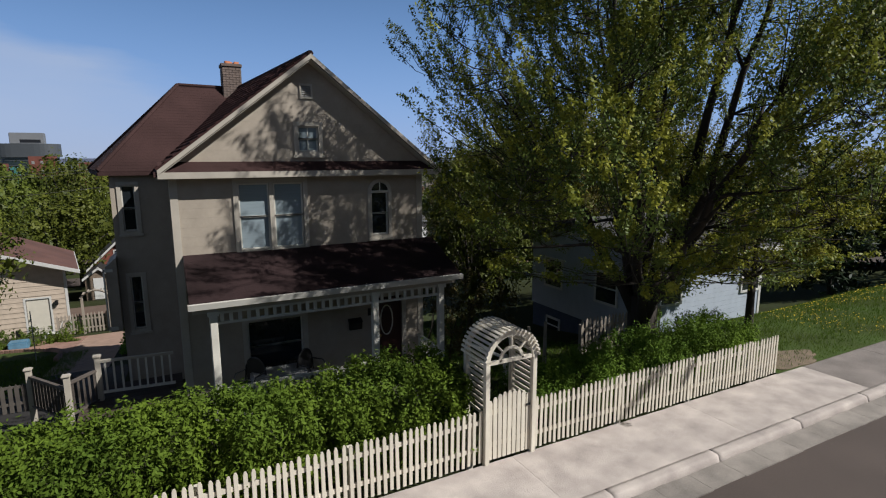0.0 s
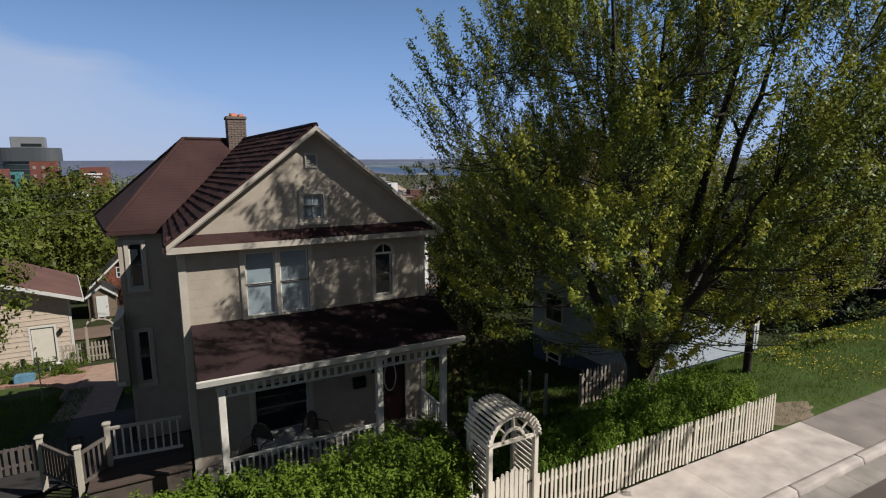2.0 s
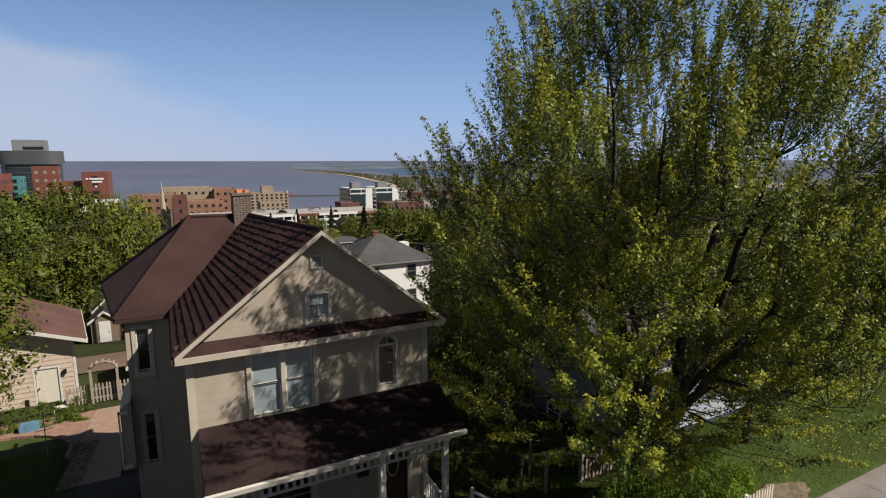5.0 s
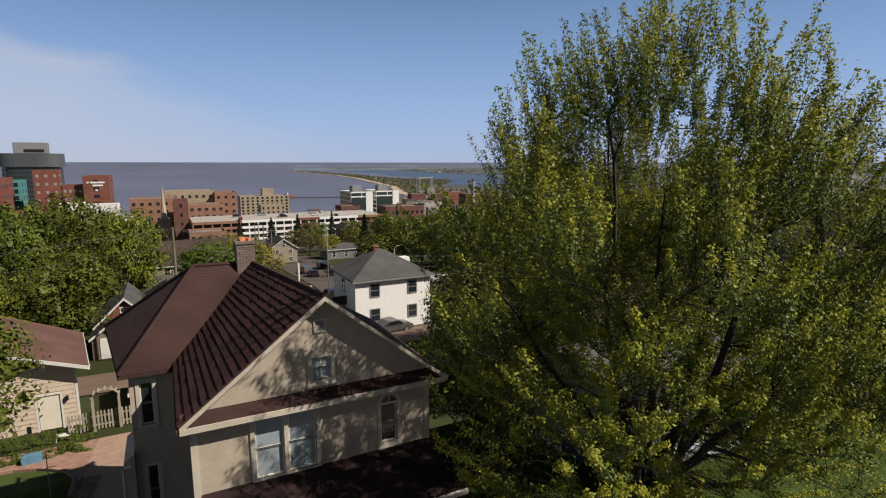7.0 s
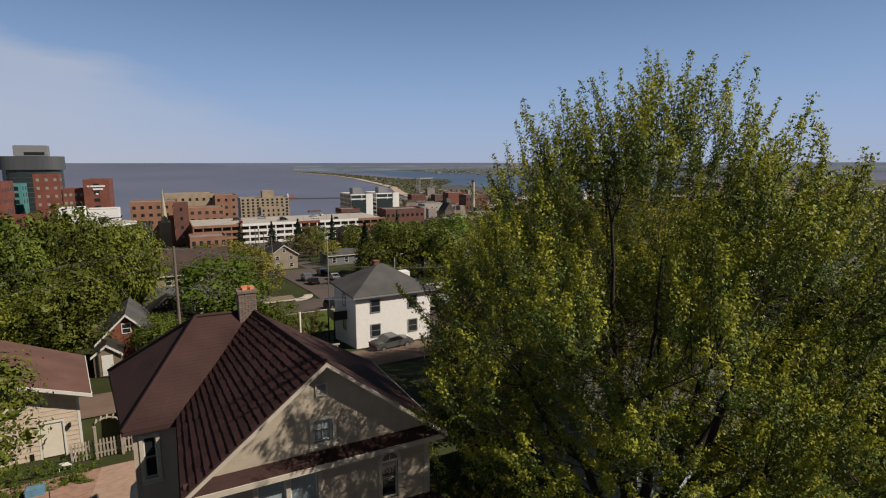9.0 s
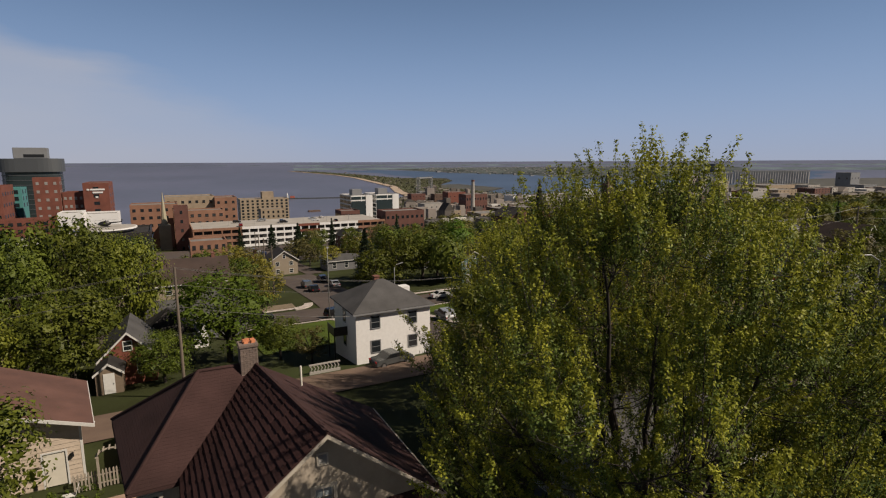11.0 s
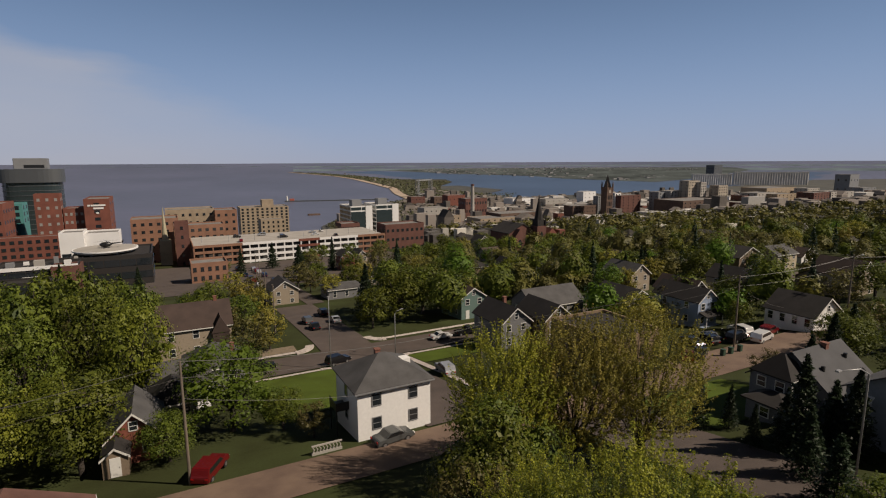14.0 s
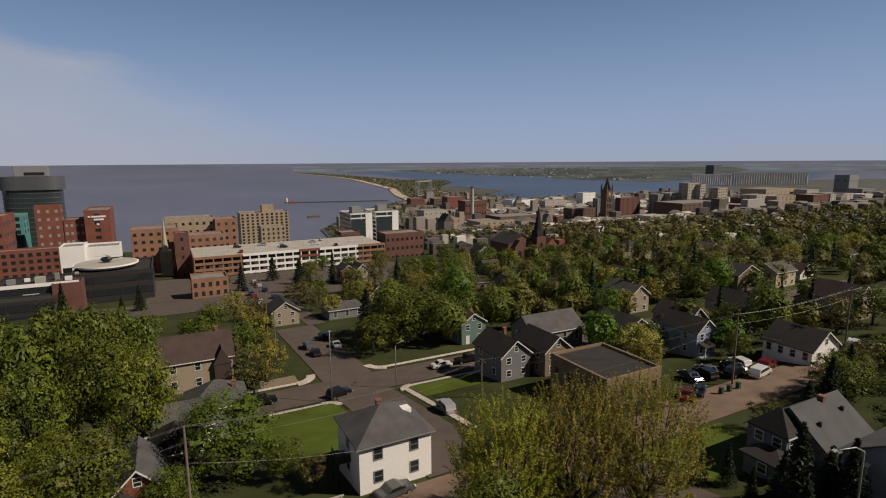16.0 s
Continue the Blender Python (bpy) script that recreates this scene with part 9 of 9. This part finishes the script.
part("crown", leaf_mesh("crown", lf, 0.26, BLOSSOM, 0.3), BLOSSOM, lil)
# the wooded bank on the lake side
for x, y, h, r in ((-9.3, 62.5, 11.5, 5.6), (-17.5, 60, 11, 5.6), (-13.5, 71, 9.5, 4.6), (-21, 69, 13, 6), (-27, 62, 13, 6), (-34, 72, 14, 6), (-4.6, 80.5, 15.5, 5.2), (-11, 89, 17, 6.3), (-17, 82, 14.5, 5.4), (-24, 80, 15, 6), (-30.5, 85, 15, 6.4),
                   (-14, 104.5, 19, 5.8), (-20.5, 102, 18, 6), (-6.5, 112, 15, 4.6), (-27, 98, 17, 6), (-11, 122, 15, 5.2), (-19, 117, 17, 5.8), (-28, 114, 17, 6), (-36, 108, 17, 6), (-37, 95, 16, 6), (-17, 138, 12.5, 5.2), (-12, 147, 11, 4.8)):
    town_tree(tk.choice(["green", "green", "fresh"]), x, y, h * (1.1 if y > 75 else 1.0), r, label="tall broad green tree on the wooded bank")
for kind, x, y, h, r in (("dull", -14.0, 95.5, 13.5, 3.8), ("dull", -21.5, 92, 13, 4.0), ("spruce", -31, 205, 14, 3.0), ("spruce", -11.5, 160, 13, 3.0), ("bright", 3.6, 152, 6.0, 3.2), ("fresh", -20.5, 52.0, 7.5, 3.6)):
    town_tree(kind, x, y, h, r)
for k, x, y, h, r in (("gold", 43, 156, 8, 4.2), ("green", 52, 166, 9, 5), ("gold", 58, 172, 9, 5), ("fresh", 63, 160, 10, 5.5), ("green", 46, 184, 9, 4.6), ("dull", 40, 170, 8, 4), ("green", -6, 158, 8, 4.5), ("spruce", 44, 262, 13, 4.0), ("spruce", 52, 240, 12, 4.5), ("green", 60, 255, 9, 5), ("green", 82, 262, 10, 5.5), ("dull", 94, 250, 9, 5), ("green", 104, 276, 10, 5.5), ("green", 74, 285, 9, 5), ("dull", 22, 262, 7, 4), ("green", 62, 195, 11, 5.5), ("green", 80, 190, 11, 6), ("green", 92, 205, 11, 6)):
    town_tree(k, x, y, h, r)
# the uphill side of the street: unseen trees added to block sky light
for i in range(17):
    town_tree("green", -44 + 6.6 * i, -19 - 4 * (i % 2), tk.uniform(11, 12.5), tk.uniform(5.0, 5.8))


def clear(x, y, r):
    if 89 - r < y < 101 + r or 24 - r * 0.6 < x < 36 + r * 0.6 and y < 330 or 43 < y < 53 or (60 < x < 100 and 40 < y < 62):
        return False
    return not any(math.hypot(x - a, y - b) < c + r * 0.4 for a, b, c in TAKEN if abs(x - a) < 14)


n = 0
while n < 70:
    x, y = tk.uniform(36, 330), tk.uniform(54, 300)
    b = math.degrees(math.atan2(x, y))
    if b > 66 or b < 8 or not clear(x, y, 4) or (y > 240 and x < 125):
        continue
    if tk.random() < 0.12 and y < 150:
        continue
    k = tk.choice(["green", "fresh", "gold", "dull", "green", "spruce", "fresh"])
    town_tree(k, x, y, tk.uniform(8, 12), tk.uniform(4.6, 6.6) if k != "spruce" else tk.uniform(1.8, 2.6))
    n += 1
# far woods: uncounted crowns
fg = np.random.default_rng(12)
pts, sorts, inner, inner_r = [], [[] for _ in range(5)], [[] for _ in range(5)], [[] for _ in range(5)]
for i in range(7600):
    x, y = fg.uniform(-160, 1300) if i % 4 else fg.uniform(36, 330), fg.uniform(108, 760) if i % 4 else fg.uniform(62, 270)
    b, d = math.degrees(math.atan2(x, y)), math.hypot(x, y)
    r = fg.uniform(3.2, 5.0) if fg.random() < 0.6 else fg.uniform(5.0, 6.6)
    if b < -14 or b > 69 or d < 112 or (d < 560 and not clear(x, y, r * 0.9)) or (x < 215 and y > 205) or (b > 22 and d > 600 and fg.random() < 0.85) or (b < 22 and (y > 400 or x < 100)):
        continue
    k = int((520 if d < 200 else 330) * (r / 4) ** 2) if d < 350 else 60
    m = fg.normal(size=(k, 3))
    m /= np.linalg.norm(m, axis=1, keepdims=True)
    sort = fg.choice([0, 0, 0, 0, 1, 1, 2, 3, 4, 4] if d < 350 else [0])
    if sort == 3:
        f = fg.uniform(0, 1, (k, 1)) ** 0.6
        p = np.concatenate([m[:, :2] * f * r * 0.5 * fg.uniform(0.6, 1, (k, 1)), (1 - f) * r * 2.3 + 0.6], 1) + (x, y, max(ground(y), -98))
        p = np.concatenate([p, m], 1)
    else:
        lump = 0.80 + 0.24 * np.sin(m[:, :1] * 5 + i) * np.cos(m[:, 1:2] * 4 + m[:, 2:] * 3)
        p = m * (r, r, r * fg.uniform(0.85, 1.3)) * lump * fg.uniform(0.78, 1.0, (k, 1)) + (x, y, max(ground(y), -98) + r * 1.1)
        p = np.concatenate([p, m + (0, 0, 0.2)], 1)
        if d < 350:                                            # broad inner sprays close the crown
            e = fg.normal(size=(24, 3)) + (0, 0, 0.25)
            e /= np.linalg.norm(e, axis=1, keepdims=True)
            inner[sort].append(np.concatenate([e * r * 0.58 + (x, y, max(ground(y), -98) + r * 1.05), e], 1))
            inner_r[sort].append(np.full(24, r * 0.62))
    (pts if d >= 350 else sorts[sort]).append(p)
    if d < 350:
        TAKEN.append((x, y, r * 0.75))
for stuff, core, core_r, m_, lab in zip(sorts, inner, inner_r, (WOODS_LEAF, DULL_LEAF, BRIGHT_LEAF, NEEDLES, TOWN_LEAF), ("olive-green tree crowns between the hillside houses", "brownish budding tree crowns between the houses", "fresh bright green tree crowns between the houses", "dark pointed spruces between the houses", "yellow-green crowns in fresh leaf between the houses")):
    sizes = np.concatenate([np.full(sum(len(q) for q in stuff), 0.56)] + core_r)
    tagged(new("woods", leaf_mesh("woods", np.concatenate(stuff + core), sizes, m_, 0.4, 0.75, stray=0.22)), lab, "woods", kind="stuff")
woods = tagged(new("far_woods", leaf_mesh("far_woods", np.concatenate(pts), 2.1, WOODS_LEAF, 0.4, 0.8, stray=0.25)), "mixed green tree crowns among the far houses", "woods", kind="stuff")
